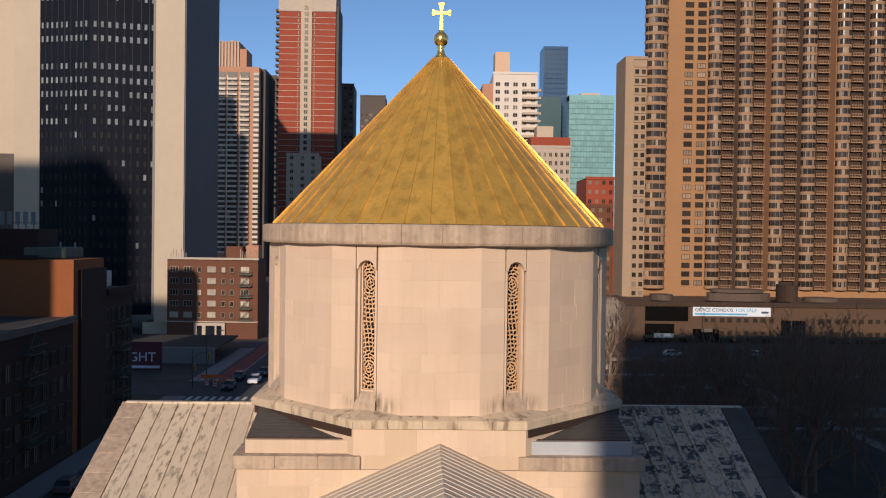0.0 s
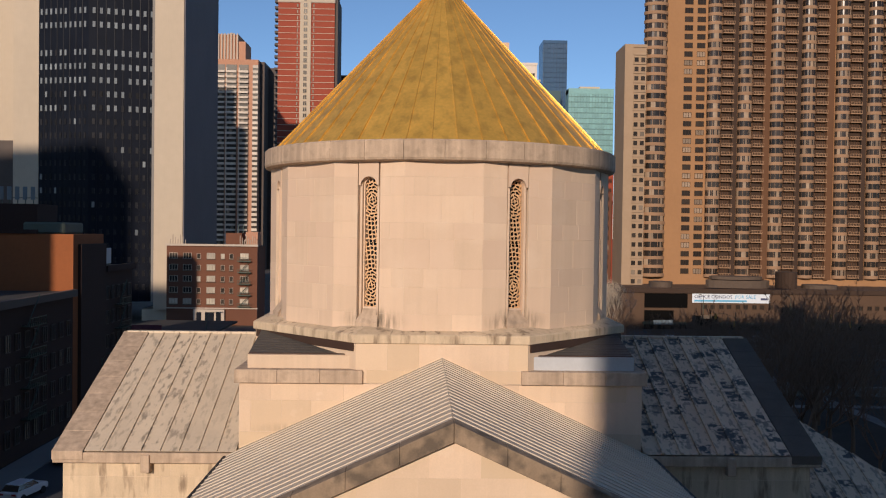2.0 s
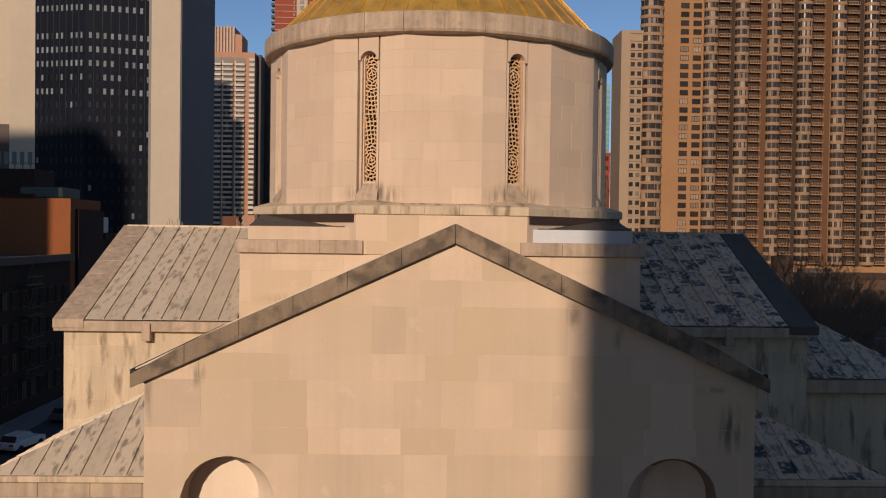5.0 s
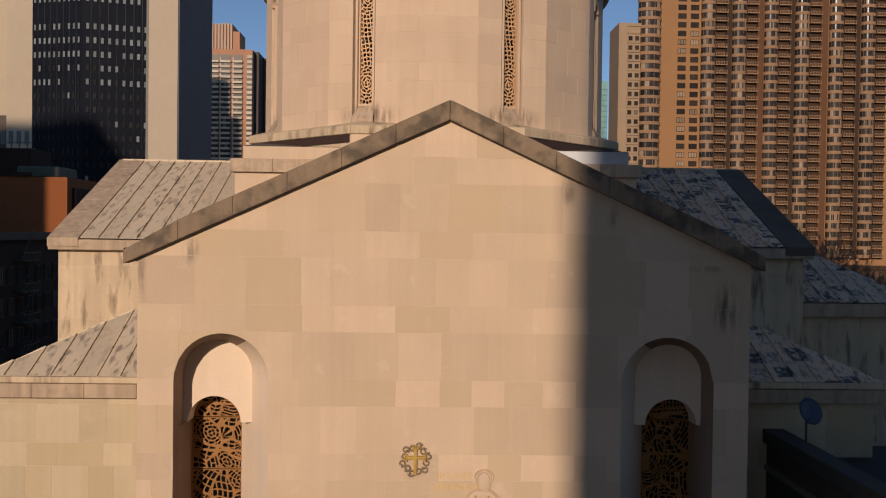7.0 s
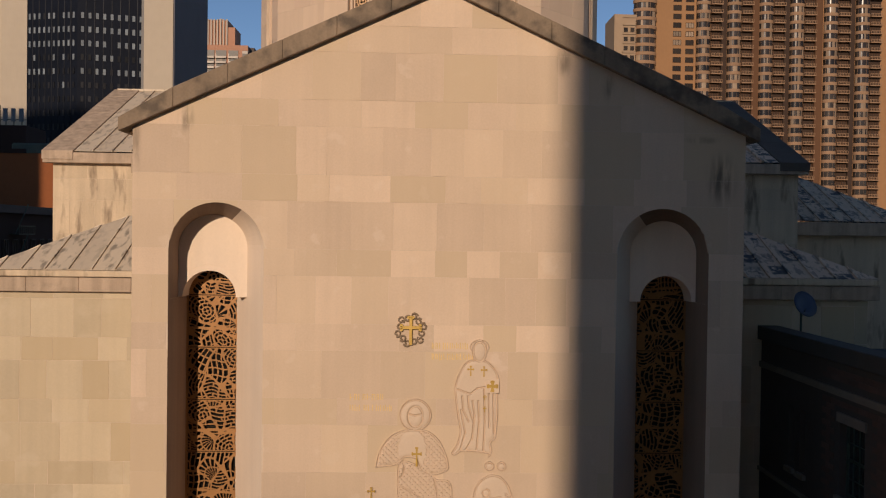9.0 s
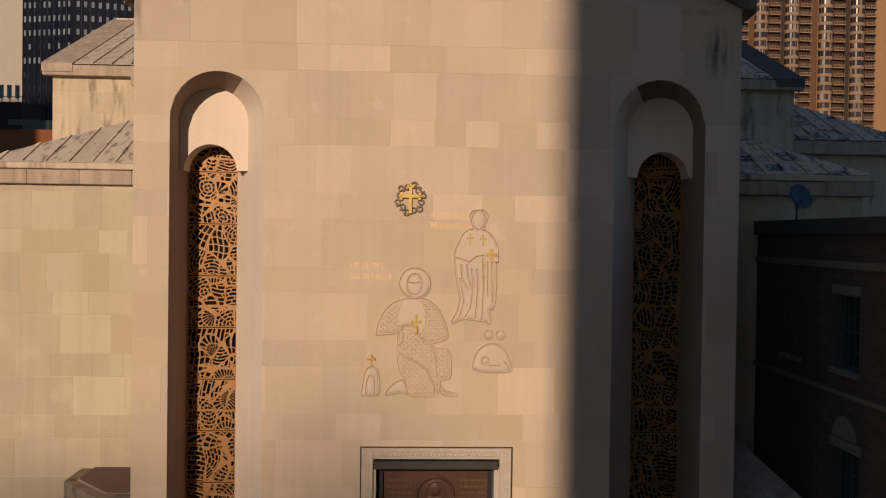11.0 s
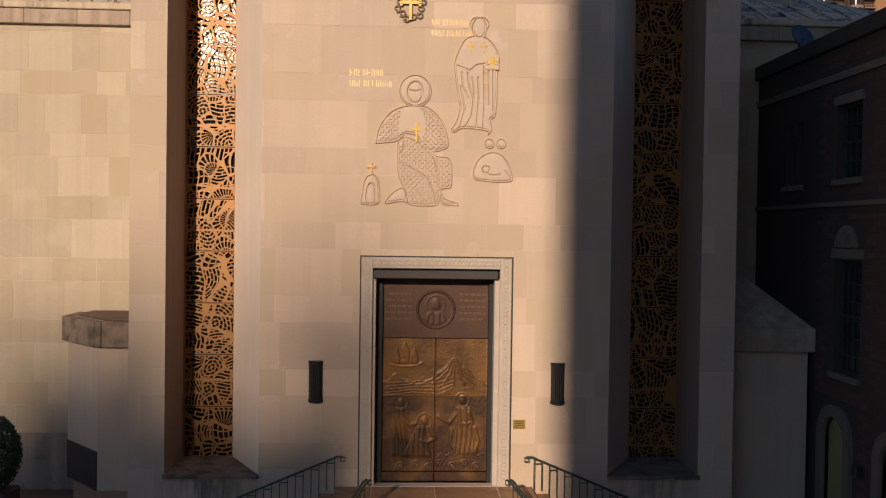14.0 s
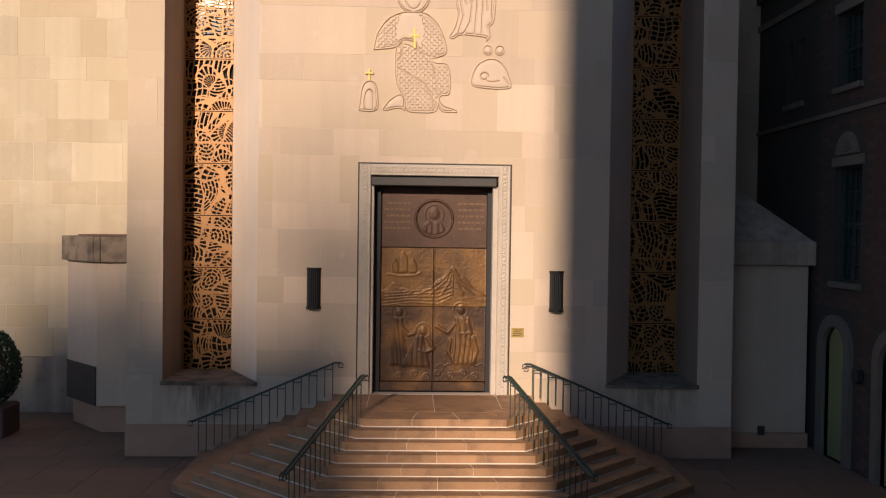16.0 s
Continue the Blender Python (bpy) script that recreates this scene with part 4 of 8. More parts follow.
# ---- the bronze door ----
door = thing("entrance_door", "tall bronze double door with cast relief and transom", "door")
frame_stone = mat("carved_limestone", (0.52, 0.43, 0.34), 0.8, var=0.14, scale=3, fine=30, bump=0.2)
for (a, b, c, d, rows) in ((-1.655, -1.405, LAND, 6.455, 1), (1.405, 1.655, LAND, 6.455, 1), (-1.405, 1.405, 6.215, 6.455, 0)):
    bm = boxes((a, b, -0.035, 0.32, c, d), bevel=0.012)
    fr = part("door_frame", bm, frame_stone, door, "pale carved stone frame with interlace")
    bm = bmesh.new()
    L = (d - c) if rows else (b - a)
    n = int(L / 0.175)
    for q in range(n):
        u = (q + 0.5) / n * L
        cx, cz = ((a + b) / 2, c + u) if rows else (a + u, (c + d) / 2)
        for sg in (-1, 1):
            pts = [(cx + (0.062 * math.sin(t) * sg if rows else 0.088 * (t / math.pi - 1)), -0.042, cz + (0.088 * (t / math.pi - 1) if rows else 0.062 * math.sin(t) * sg)) for t in [k * math.tau / 8 for k in range(9)]]
            tube(bm, pts, 0.011, 4)
        r = 0.028
        vs = [(cx + r * math.cos(t), -0.038, cz + r * math.sin(t)) for t in [k * math.tau / 8 for k in range(8)]]
        prism(bm, [(v[0], v[2]) for v in vs], -0.052, -0.034)
    for edge in ((a + 0.02, a + 0.035), (b - 0.035, b - 0.02)):
        if rows:
            box(bm, edge[0], edge[1], -0.047, -0.033, c, d)
    part("carving", bm, frame_stone, fr)
part("dark_backing", boxes((-1.46, 1.46, 0.515, 0.60, LAND, 6.4)), DARK_BRONZE, door)
# dark groove round the frame
for r in ((-1.69, -1.66, -0.012, 0.1, LAND, 6.49), (1.66, 1.69, -0.012, 0.1, LAND, 6.49), (-1.66, 1.66, -0.012, 0.1, 6.46, 6.49)):
    part("dark_groove", boxes(r), DARK_BRONZE, door)
part("lintel", boxes((-1.395, 1.355, -0.06, 0.42, 5.99, 6.18), bevel=0.015), DARK_BRONZE, door, "dark metal lintel beam")
for s in (-1, 1):
    q = 1.335 if s < 0 else 1.285
    part("jamb", boxes((min(s * q, s * 1.40), max(s * q, s * 1.40), 0.05, 0.5, LAND, 6.0), bevel=0.01), frame_stone, door)
    part("jamb_liner", boxes((min(s * 1.19, s * (q - 0.004)), max(s * 1.19, s * (q - 0.004)), 0.34, 0.5, LAND, 6.0)), BLACK_STEEL, door)


def relief_sheet(x0, x1, z0, z1, step, height, back, keep=None):
    """A sheet whose face rises by height(x, z), with a flat back."""
    nx, nz = max(2, int((x1 - x0) / step)), max(2, int((z1 - z0) / step))
    X, Z = np.meshgrid(np.linspace(x0, x1, nx + 1), np.linspace(z0, z1, nz + 1))
    H = height(X, Z)
    mask = keep(X, Z) if keep is not None else np.ones_like(X, bool)
    idx = np.arange(X.size).reshape(X.shape)
    verts = np.stack([X.ravel(), -H.ravel(), Z.ravel()], 1)
    cell = mask[:-1, :-1] & mask[1:, :-1] & mask[1:, 1:] & mask[:-1, 1:]
    q = np.stack([idx[:-1, :-1], idx[:-1, 1:], idx[1:, 1:], idx[1:, :-1]], -1)[cell]
    me = bpy.data.meshes.new("relief")
    me.from_pydata(verts.tolist(), [], q.tolist())
    b = bmesh.new()
    b.from_mesh(me)
    loose = [v for v in b.verts if not v.link_faces]
    bmesh.ops.delete(b, geom=loose, context="VERTS")
    rim = [e for e in b.edges if e.is_boundary]
    r = bmesh.ops.extrude_edge_only(b, edges=rim)
    for v in r["geom"]:
        if isinstance(v, bmesh.types.BMVert):
            v.co.y = back
    bmesh.ops.recalc_face_normals(b, faces=list(b.faces))
    bpy.data.meshes.remove(me)
    return b


def pad(X, Z, cx, cz, rx, rz, tilt=0.0, rim=0.25):
    """A flat raised oval with a soft rim, 0 to 1."""
    c, s = math.cos(tilt), math.sin(tilt)
    u, v = (X - cx) * c + (Z - cz) * s, -(X - cx) * s + (Z - cz) * c
    return np.clip((1 - np.hypot(u / rx, v / rz)) / rim, 0, 1) ** 0.6


def stroke(X, Z, pts, w):
    """A raised ridge along a line of points, 0 to 1."""
    best = np.full(X.shape, 9.0)
    for (ax, az), (bx, bz) in zip(pts, pts[1:]):
        dx, dz = bx - ax, bz - az
        t = np.clip(((X - ax) * dx + (Z - az) * dz) / (dx * dx + dz * dz), 0, 1)
        best = np.minimum(best, np.hypot(X - ax - t * dx, Z - az - t * dz))
    return np.clip(1 - (best / w) ** 2, 0, 1)


def robe(X, Z, cx, top, foot, w0, w1, lean):
    """A plain tapering robed shape with long folds."""
    f = np.clip((top - Z) / (top - foot), 0, 1)
    mid = cx + lean * f
    half = w0 + (w1 - w0) * f ** 1.4
    u = (X - mid) / half
    body = np.clip((1 - np.abs(u)) * 5, 0, 1) * np.clip((top - Z) * 16, 0, 1) * np.clip((Z - foot) * 16, 0, 1)
    return body * (0.66 + 0.26 * np.cos(u * (6 + 12 * f) + 2.6 * np.sin(Z * 3.4 + cx * 3)) + 0.08 * np.cos(u * 31 + Z * 9))


def door_height(X, Z):
    """Cast scene in low relief: a small church, hills and a mountain above, plain robed shapes below, scrolls at the foot."""
    H = 0.0022 * np.sin(X * 17 + 3 * np.sin(Z * 9)) * np.sin(Z * 21 + 2 * np.sin(X * 14)) + 0.0016 * np.sin(X * 61 + 4 * np.sin(Z * 23)) * np.sin(Z * 53 + 3 * np.sin(X * 37))
    ridge = 3.62 + 0.60 * np.clip(1 - np.abs(X - 0.44) / 0.75, 0, 1) ** 1.3 + 0.22 * np.clip(1 - np.abs(X + 0.86) / 0.4, 0, 1) + 0.03 * np.sin(X * 19)
    hill = np.clip((ridge - Z) * 30, 0, 1) * np.clip((Z - 3.3) * 3, 0, 1)
    H += 0.006 * hill
    for k in range(9):
        a = -1.05 + 0.26 * k
        H += 0.010 * stroke(X, Z, [(0.44 + 0.05 * a, 4.14), (0.44 + 0.30 * a, 3.86 + 0.02 * (k % 3)), (0.44 + 0.95 * a, 3.58)], 0.022) * hill
    for k in range(5):
        H += 0.005 * stroke(X, Z, [(-1.1, 3.32 + 0.07 * k), (-0.5, 3.40 + 0.06 * k), (0.1, 3.36 + 0.09 * k), (0.4, 3.5 + 0.08 * k)], 0.018)
    for x, w, z0, z1 in ((-0.86, 0.07, 4.05, 4.28), (-0.68, 0.10, 4.05, 4.38), (-0.46, 0.08, 4.05, 4.26)):
        wall = np.clip((w - np.abs(X - x)) * 60, 0, 1) * np.clip((Z - z0) * 40, 0, 1)
        H += 0.015 * wall * np.clip((z1 + (w - np.abs(X - x)) * 1.7 - Z) * 40, 0, 1)
    H += 0.008 * stroke(X, Z, [(-1.02, 4.03), (-0.75, 3.98), (-0.40, 4.01), (-0.30, 4.07)], 0.035)
    H = np.maximum(H, 0.026 * robe(X, Z, -0.78, 3.08, 1.95, 0.11, 0.24, 0.02))
    H = np.maximum(H, 0.028 * robe(X, Z, 0.66, 3.10, 1.98, 0.17, 0.30, 0.02))
    H = np.maximum(H, 0.028 * robe(X, Z, -0.30, 2.66, 1.92, 0.10, 0.40, -0.10))
    for cx, cz in ((-0.76, 3.17), (-0.22, 2.76), (0.63, 3.24)):
        H = np.maximum(H, 0.022 * pad(X, Z, cx, cz, 0.085, 0.115, 0.0, 0.7))
        H += 0.007 * np.clip(1 - (np.abs(np.hypot(X - cx, Z - cz) - 0.165) / 0.016) ** 2, 0, 1)
    for pts in ([(-0.72, 2.85), (-0.55, 2.66), (-0.42, 2.70)], [(-0.10, 2.60), (0.02, 2.36), (-0.14, 2.28), (-0.34, 2.32)], [(0.52, 2.95), (0.34, 2.72), (0.10, 2.86)],
                [(0.78, 2.95), (0.86, 2.72), (0.60, 2.70)], [(0.40, 2.55), (0.36, 2.30), (0.48, 2.10)], [(0.92, 2.60), (1.00, 2.30), (0.92, 2.06)]):
        H = np.maximum(H, 0.024 * stroke(X, Z, pts, 0.055))
    for k in range(6):
        H += 0.005 * stroke(X, Z, [(0.10 + 0.18 * k, 1.96), (0.18 + 0.18 * k, 2.02), (0.28 + 0.18 * k, 1.97)], 0.02)
    for cx, cz, rr in ((-0.40, 1.78, 0.09), (-0.12, 1.72, 0.10), (0.12, 1.80, 0.09), (0.42, 1.74, 0.10), (0.70, 1.80, 0.09), (0.96, 1.74, 0.10), (-0.75, 1.74, 0.09)):
        rad = np.hypot(X - cx, Z - cz)
        H += 0.010 * np.clip((rr - rad) * 60, 0, 1) * (0.5 + 0.5 * np.cos(rad * 115 - np.arctan2(Z - cz, X - cx)))
    H += 0.006 * np.clip((np.abs(np.abs(X) - 0.60) - 0.575) * 300, 0, 1)
    return H


for a, b in ((-1.19, -0.006), (0.006, 1.19)):
    for z0, z1 in ((1.62, 3.298), (3.306, 4.62)):
        bm = relief_sheet(a, b, z0, z1, 0.0125, door_height, 0.06)
        bmesh.ops.translate(bm, verts=list(bm.verts), vec=(0, 0.44, 0))
        part("door_panel", bm, BRONZE_DOOR if z0 < 2 else BRONZE_GOLD, door, "golden brown bronze panel with cast relief", smooth=True)
    part("kick_plate", boxes((a, b, 0.40, 0.5, LAND + 0.01, 1.61), bevel=0.008), BRONZE_DOOR, door)


def transom_height(X, Z):
    H = 0.0004 * np.sin(X * 23 + 4 * np.sin(Z * 17)) * np.sin(Z * 29)
    r = np.hypot(X, Z - 5.28)
    H -= 0.012 * np.clip((0.40 - r) * 50, 0, 1)
    H += 0.020 * np.clip((0.36 - r) * 60, 0, 1) * np.maximum(pad(X, Z, 0, 5.40, 0.12, 0.15, 0, 0.6), robe(X, Z, 0.0, 5.24, 4.80, 0.16, 0.46, 0.0))
    H += 0.010 * np.clip(1 - (np.abs(np.hypot(X, Z - 5.38) - 0.21) / 0.016) ** 2, 0, 1) * (Z > 5.26)
    H += 0.012 * stroke(X, Z, [(-0.20, 5.00), (-0.18, 5.16), (-0.12, 5.20)], 0.045)
    return H


BRONZE_DARKER = mat("brown_bronze", (0.085, 0.040, 0.022), 0.55, metal=0.3, var=0.3, scale=2, fine=14, bump=0.2)
bm = relief_sheet(-1.19, 1.19, 4.635, 5.98, 0.0125, transom_height, 0.06)
bmesh.ops.translate(bm, verts=list(bm.verts), vec=(0, 0.44, 0))
tr = part("transom", bm, BRONZE_DARKER, door, "dark brown bronze transom with a round medallion", smooth=True)
bm = bmesh.new()
tube(bm, [(0.42 * math.cos(t), 0.435, 5.28 + 0.42 * math.sin(t)) for t in [k * math.tau / 48 for k in range(49)]], 0.028, 8)
part("medallion_ring", bm, BRONZE_DARKER, tr, smooth=True)
rr = random.Random(3)
WORN_LETTER = mat("worn_raised_letters", (0.135, 0.070, 0.030), 0.5, metal=0.3, var=0.3, scale=8, fine=30, bump=0.1)
for s in (-1, 1):
    for row in range(5):
        bm = bmesh.new()
        x = 0.54
        while x < 1.08:
            w = rr.uniform(0.04, 0.12)
            box(bm, min(s * x, s * (x + w)), max(s * x, s * (x + w)), 0.432, 0.45, 5.60 - row * 0.14, 5.645 - row * 0.14)
            x += w + 0.03
        part("inscription_bar", bm, WORN_LETTER, tr)

# ---- wall lamps, plaque ----
lamp = thing("wall_lamp", "dark bronze fluted wall lantern on the church front", "lamp", "lanterns beside the door", at=pose(-2.63, -0.02, 3.72))
bm = bmesh.new()
for k in range(9):
    a = math.pi * (k + 0.5) / 9
    tube(bm, [(-0.125 * math.cos(a), -0.15 * math.sin(a), -0.40), (-0.125 * math.cos(a), -0.15 * math.sin(a), 0.40)], 0.020, 6)
part("ribs", bm, BLACK_STEEL, lamp)
bm = bmesh.new()
prism(bm, [(-0.12 * math.cos(math.pi * k / 10), -0.14 * math.sin(math.pi * k / 10)) for k in range(11)], -0.39, 0.39, axis="z")
part("body", bm, BLACK_STEEL, lamp)
for z in (-0.45, 0.40):
    bm = bmesh.new()
    prism(bm, [(-0.165 * math.cos(math.pi * k / 10), 0.03 - 0.22 * math.sin(math.pi * k / 10)) for k in range(11)], z, z + 0.05, axis="z")
    part("cap", bm, BLACK_STEEL, lamp)
part("back_plate", boxes((-0.15, 0.15, -0.01, 0.02, -0.44, 0.44)), BLACK_STEEL, lamp)
copy_thing(lamp, pose(2.71, -0.02, 3.71))
plaque = thing("plaque", "small brass plaque screwed to the wall", "plaque", at=pose(1.865, -0.005, 2.785))
part("plate", boxes((-0.135, 0.135, -0.02, 0.0, -0.10, 0.10), bevel=0.004), mat("brass", (0.50, 0.33, 0.10), 0.4, metal=0.8, var=0.15, scale=8), plaque)
for q in range(4):
    part("text_bar", boxes((-0.10, 0.10 - 0.03 * (q % 2), -0.023, -0.019, 0.055 - 0.04 * q, 0.067 - 0.04 * q)), DARK_BRONZE, plaque)

# ---- carved relief on the front: plain shapes in low relief, drawn on a grid of 12.6 mm ----
U = 1 / 79.5


def seg_dist(X, Z, a, b):
    ax, az, bx, bz = a[0], a[1], b[0], b[1]
    dx, dz = bx - ax, bz - az
    t = np.clip(((X - ax) * dx + (Z - az) * dz) / (dx * dx + dz * dz + 1e-9), 0, 1)
    return np.hypot(X - ax - t * dx, Z - az - t * dz)


def poly_sdf(X, Z, pts):
    d = np.full(X.shape, 9.0)
    inside = np.zeros(X.shape, bool)
    n = len(pts)
    for i in range(n):
        a, b = pts[i], pts[(i + 1) % n]
        d = np.minimum(d, seg_dist(X, Z, a, b))
        cross = ((a[1] > Z) != (b[1] > Z)) & (X < (b[0] - a[0]) * (Z - a[1]) / (b[1] - a[1] + 1e-12) + a[0])
        inside ^= cross
    return np.where(inside, -d, d)


def ell_sdf(X, Z, c, rx, rz):
    k = np.hypot((X - c[0]) / rx, (Z - c[1]) / rz)
    return (k - 1) * min(rx, rz)


def rel(*uv):
    """Grid units from the hand-held cross into metres on the wall."""
    return [(-0.49 + u * U, 9.21 - v * U) for u, v in uv]


def soft(pts, rounds=2):
    """A closed outline with its corners cut twice."""
    for _ in range(rounds):
        out = []
        for i, p in enumerate(pts):
            q = pts[(i + 1) % len(pts)]
            out += [(p[0] * 0.8 + q[0] * 0.2, p[1] * 0.8 + q[1] * 0.2), (p[0] * 0.2 + q[0] * 0.8, p[1] * 0.2 + q[1] * 0.8)]
        pts = out
    return pts


def carve(name, label, parts_fn, box_uv, lattice=None, lines=()):
    """One low relief: a rounded body inside its outline, with grooves along lines and a dotted lattice on cloth."""
    (ua, va), (ub, vb) = box_uv
    (x0, z1), (x1, z0) = rel((ua, va), (ub, vb))

    def fields(X, Z):
        return [f(X, Z) for f in parts_fn]

    def height(X, Z):
        H = np.zeros_like(X)
        for d in fields(X, Z):
            h = 0.030 + 0.024 * np.sqrt(np.clip((-d - 0.03) / 0.08, 0, 1))
            h = np.where(d > -0.014, 0.042, np.where(d > -0.042, 0.002, h))
            H = np.where(d < 0, h, H)
        for ln_ in lines:
            for a, b in zip(ln_, ln_[1:]):
                H = H - 0.042 * np.exp(-(seg_dist(X, Z, a, b) / 0.016) ** 2) * (H > 0.016)
        if lattice is not None:
            on = lattice(X, Z) < -0.02
            p = 0.118
            dots = (np.abs(np.sin((X + Z) * math.pi / p)) * np.abs(np.sin((X - Z) * math.pi / p)))
            H = H - 0.030 * on * (dots < 0.36) * (H > 0.03)
        return np.clip(H, 0.002, None)

    def keep(X, Z):
        m = np.zeros(X.shape, bool)
        for d in fields(X, Z):
            m |= d < 0.004
        return m

    bm = relief_sheet(x0, x1, z0, z1, 0.0085, height, 0.0, keep)
    bmesh.ops.translate(bm, verts=list(bm.verts), vec=(0, -0.006, 0))
    me = mesh_of(bm, name, STONE_CARVED)
    ob = new(name, me)
    return tagged(ob, label, "relief")


STONE_CARVED = mat("carved_pale_limestone", (0.60, 0.46, 0.34), 0.85, var=0.08, scale=2, fine=30, bump=0.1)
cape = soft(rel((-72, 22), (-66, -8), (-48, -34), (-22, -46), (18, -46), (40, -28), (53, 0), (58, 26), (30, 36), (8, 28), (0, 6), (-20, 2), (-34, 18), (-68, 21)))
robe = soft(rel((-34, 2), (28, 26), (32, 42), (62, 42), (64, 98), (44, 98), (42, 120), (36, 129), (-14, 129), (-16, 108), (-34, 76)))
foot_a = soft(rel((-58, 128), (-44, 108), (-26, 96), (-14, 102), (-16, 129), (-22, 120)))
foot_b = soft(rel((42, 100), (50, 116), (74, 122), (76, 128), (44, 127)))
head_k, halo_k = rel((-3, -68))[0], rel((-3, -71))[0]
cloth = lambda X, Z: np.minimum(poly_sdf(X, Z, robe), np.maximum(poly_sdf(X, Z, cape), -ell_sdf(X, Z, rel((-8, -10))[0], 0.28, 0.42)))
carve("kneeling_relief", "low-relief kneeling robed shape carved in limestone",
      [lambda X, Z: ell_sdf(X, Z, halo_k, 28 * U, 28 * U), lambda X, Z: poly_sdf(X, Z, foot_a), lambda X, Z: poly_sdf(X, Z, foot_b), lambda X, Z: poly_sdf(X, Z, robe),
       lambda X, Z: poly_sdf(X, Z, cape), lambda X, Z: ell_sdf(X, Z, head_k, 15 * U, 21 * U)],
      ((-76, -102), (80, 134)), cloth,
      [rel((-34, 50), (-10, 62), (20, 80), (34, 110), (36, 128)), rel((28, 30), (36, 60), (40, 96)), rel((-20, 4), (-22, 30), (-32, 44)), rel((-12, -72), (-3, -70), (6, -72))])
body_s = soft(rel((91, -169), (78, -159), (63, -124), (66, -94), (71, -59), (75, -44), (69, -19), (58, -4), (66, 1), (78, -9), (128, -4), (121, 6), (133, -6), (128, -24), (138, -29), (141, -74), (140, -114), (144, -129), (138, -149), (121, -168)))
head_s = rel((107, -182))[0]
carve("standing_relief", "low-relief standing robed shape carved in limestone",
      [lambda X, Z: poly_sdf(X, Z, body_s), lambda X, Z: ell_sdf(X, Z, rel((107, -190))[0], 17 * U, 13 * U), lambda X, Z: ell_sdf(X, Z, head_s, 13 * U, 20 * U)],
      ((54, -216), (150, 12)), None,
      [rel((70, -116), (92, -108), (104, -118), (128, -122)), rel((78, -104), (80, -80), (90, -60)), rel((88, -104), (90, -84), (98, -60)), rel((116, -116), (118, -60), (116, -10)), rel((124, -116), (126, -50)),
       rel((132, -116), (134, -40)), rel((96, -96), (100, -70), (96, -30), (84, -8)), rel((106, -96), (108, -60), (104, -8)), rel((76, -80), (84, -40), (76, -12))])
model_o = soft(rel((-98, 128), (-95, 120), (-91, 86), (-84, 76), (-74, 74), (-66, 80), (-63, 92), (-61, 128)))
model_i = soft(rel((-87, 128), (-88, 106), (-84, 92), (-76, 88), (-70, 94), (-68, 108), (-68, 128)))
carve("chapel_relief", "low-relief model of a chapel carved in limestone",
      [lambda X, Z: poly_sdf(X, Z, model_o), lambda X, Z: poly_sdf(X, Z, model_i)], ((-102, 70), (-56, 132)), None)
mound = soft(rel((98, 82), (100, 60), (110, 42), (128, 32), (146, 34), (160, 48), (168, 68), (171, 84), (140, 86)))
carve("mound_relief", "low-relief rounded mound with two rosettes in limestone",
      [lambda X, Z: poly_sdf(X, Z, mound), lambda X, Z: ell_sdf(X, Z, rel((127, 18))[0], 8.5 * U, 8.5 * U), lambda X, Z: ell_sdf(X, Z, rel((148, 18))[0], 8.5 * U, 8.5 * U),
       lambda X, Z: ell_sdf(X, Z, rel((122, 64))[0], 8 * U, 8 * U)],
      ((94, 6), (176, 90)), None, [rel((118, 70), (134, 74), (148, 72)), rel((156, 66), (168, 80))])
for (u, v, w, h) in ((0, 18, 17, 34), (92, -140, 11, 18), (115, -139, 11, 18), (117, -98, 6, 9), (117, -78, 6, 9)):
    (x, z), = rel((u, v))
    cr = thing("gilt_cross", "small gilded cross set on the carved wall", "cross", "gilded crosses of the wall relief", at=pose(x, -0.066, z))
    part("cross", cross_mesh(bmesh.new(), w * U, h * U, 0.02), OLD_GILT, cr)
(x, z), = rel((-78, 74))
cr = thing("gilt_cross", "small gilded cross on the carved chapel", "cross", "gilded crosses of the wall relief", at=pose(x, -0.052, z))
part("cross", cross_mesh(bmesh.new(), 13 * U, 19 * U, 0.02), OLD_GILT, cr)
(x, z), = rel((130, -113))
cr = thing("gilt_cross", "gilded equal-armed cross in a square frame", "cross", "gilded crosses of the wall relief", at=pose(x, -0.078, z))
part("cross", cross_mesh(bmesh.new(), 19 * U, 19 * U, 0.02, 1.8, 0.5), OLD_GILT, cr)
part("backing", boxes((-12 * U, 12 * U, 0.004, 0.08, -3 * U, 22 * U), bevel=0.006), STONE_CARVED, cr)
# round emblem with scrolls
(x, z), = rel((-13, -219))
emb = thing("emblem", "round scrolled stone emblem with a gilded cross", "emblem", at=pose(x, 0.0, z))
bm = bmesh.new()
DARK_STONE = mat("dark_carved_stone", (0.24, 0.17, 0.11), 0.85, var=0.25, scale=6, fine=30, bump=0.2)
for k in range(12):
    a = math.radians(15 + k * 30)
    r0 = (20 if k % 2 else 24) * U
    c = (r0 * math.sin(a), r0 * math.cos(a))
    bm = bmesh.new()
    tube(bm, [(c[0] + 6.5 * U * math.cos(t + a) * (1 - 0.06 * i), -0.035, c[1] + 6.5 * U * math.sin(t + a) * (1 - 0.06 * i)) for i, t in enumerate([q * math.tau / 9 for q in range(11)])], 0.022, 6)
    part("scroll", bm, DARK_STONE, emb, "dark carved stone scroll")

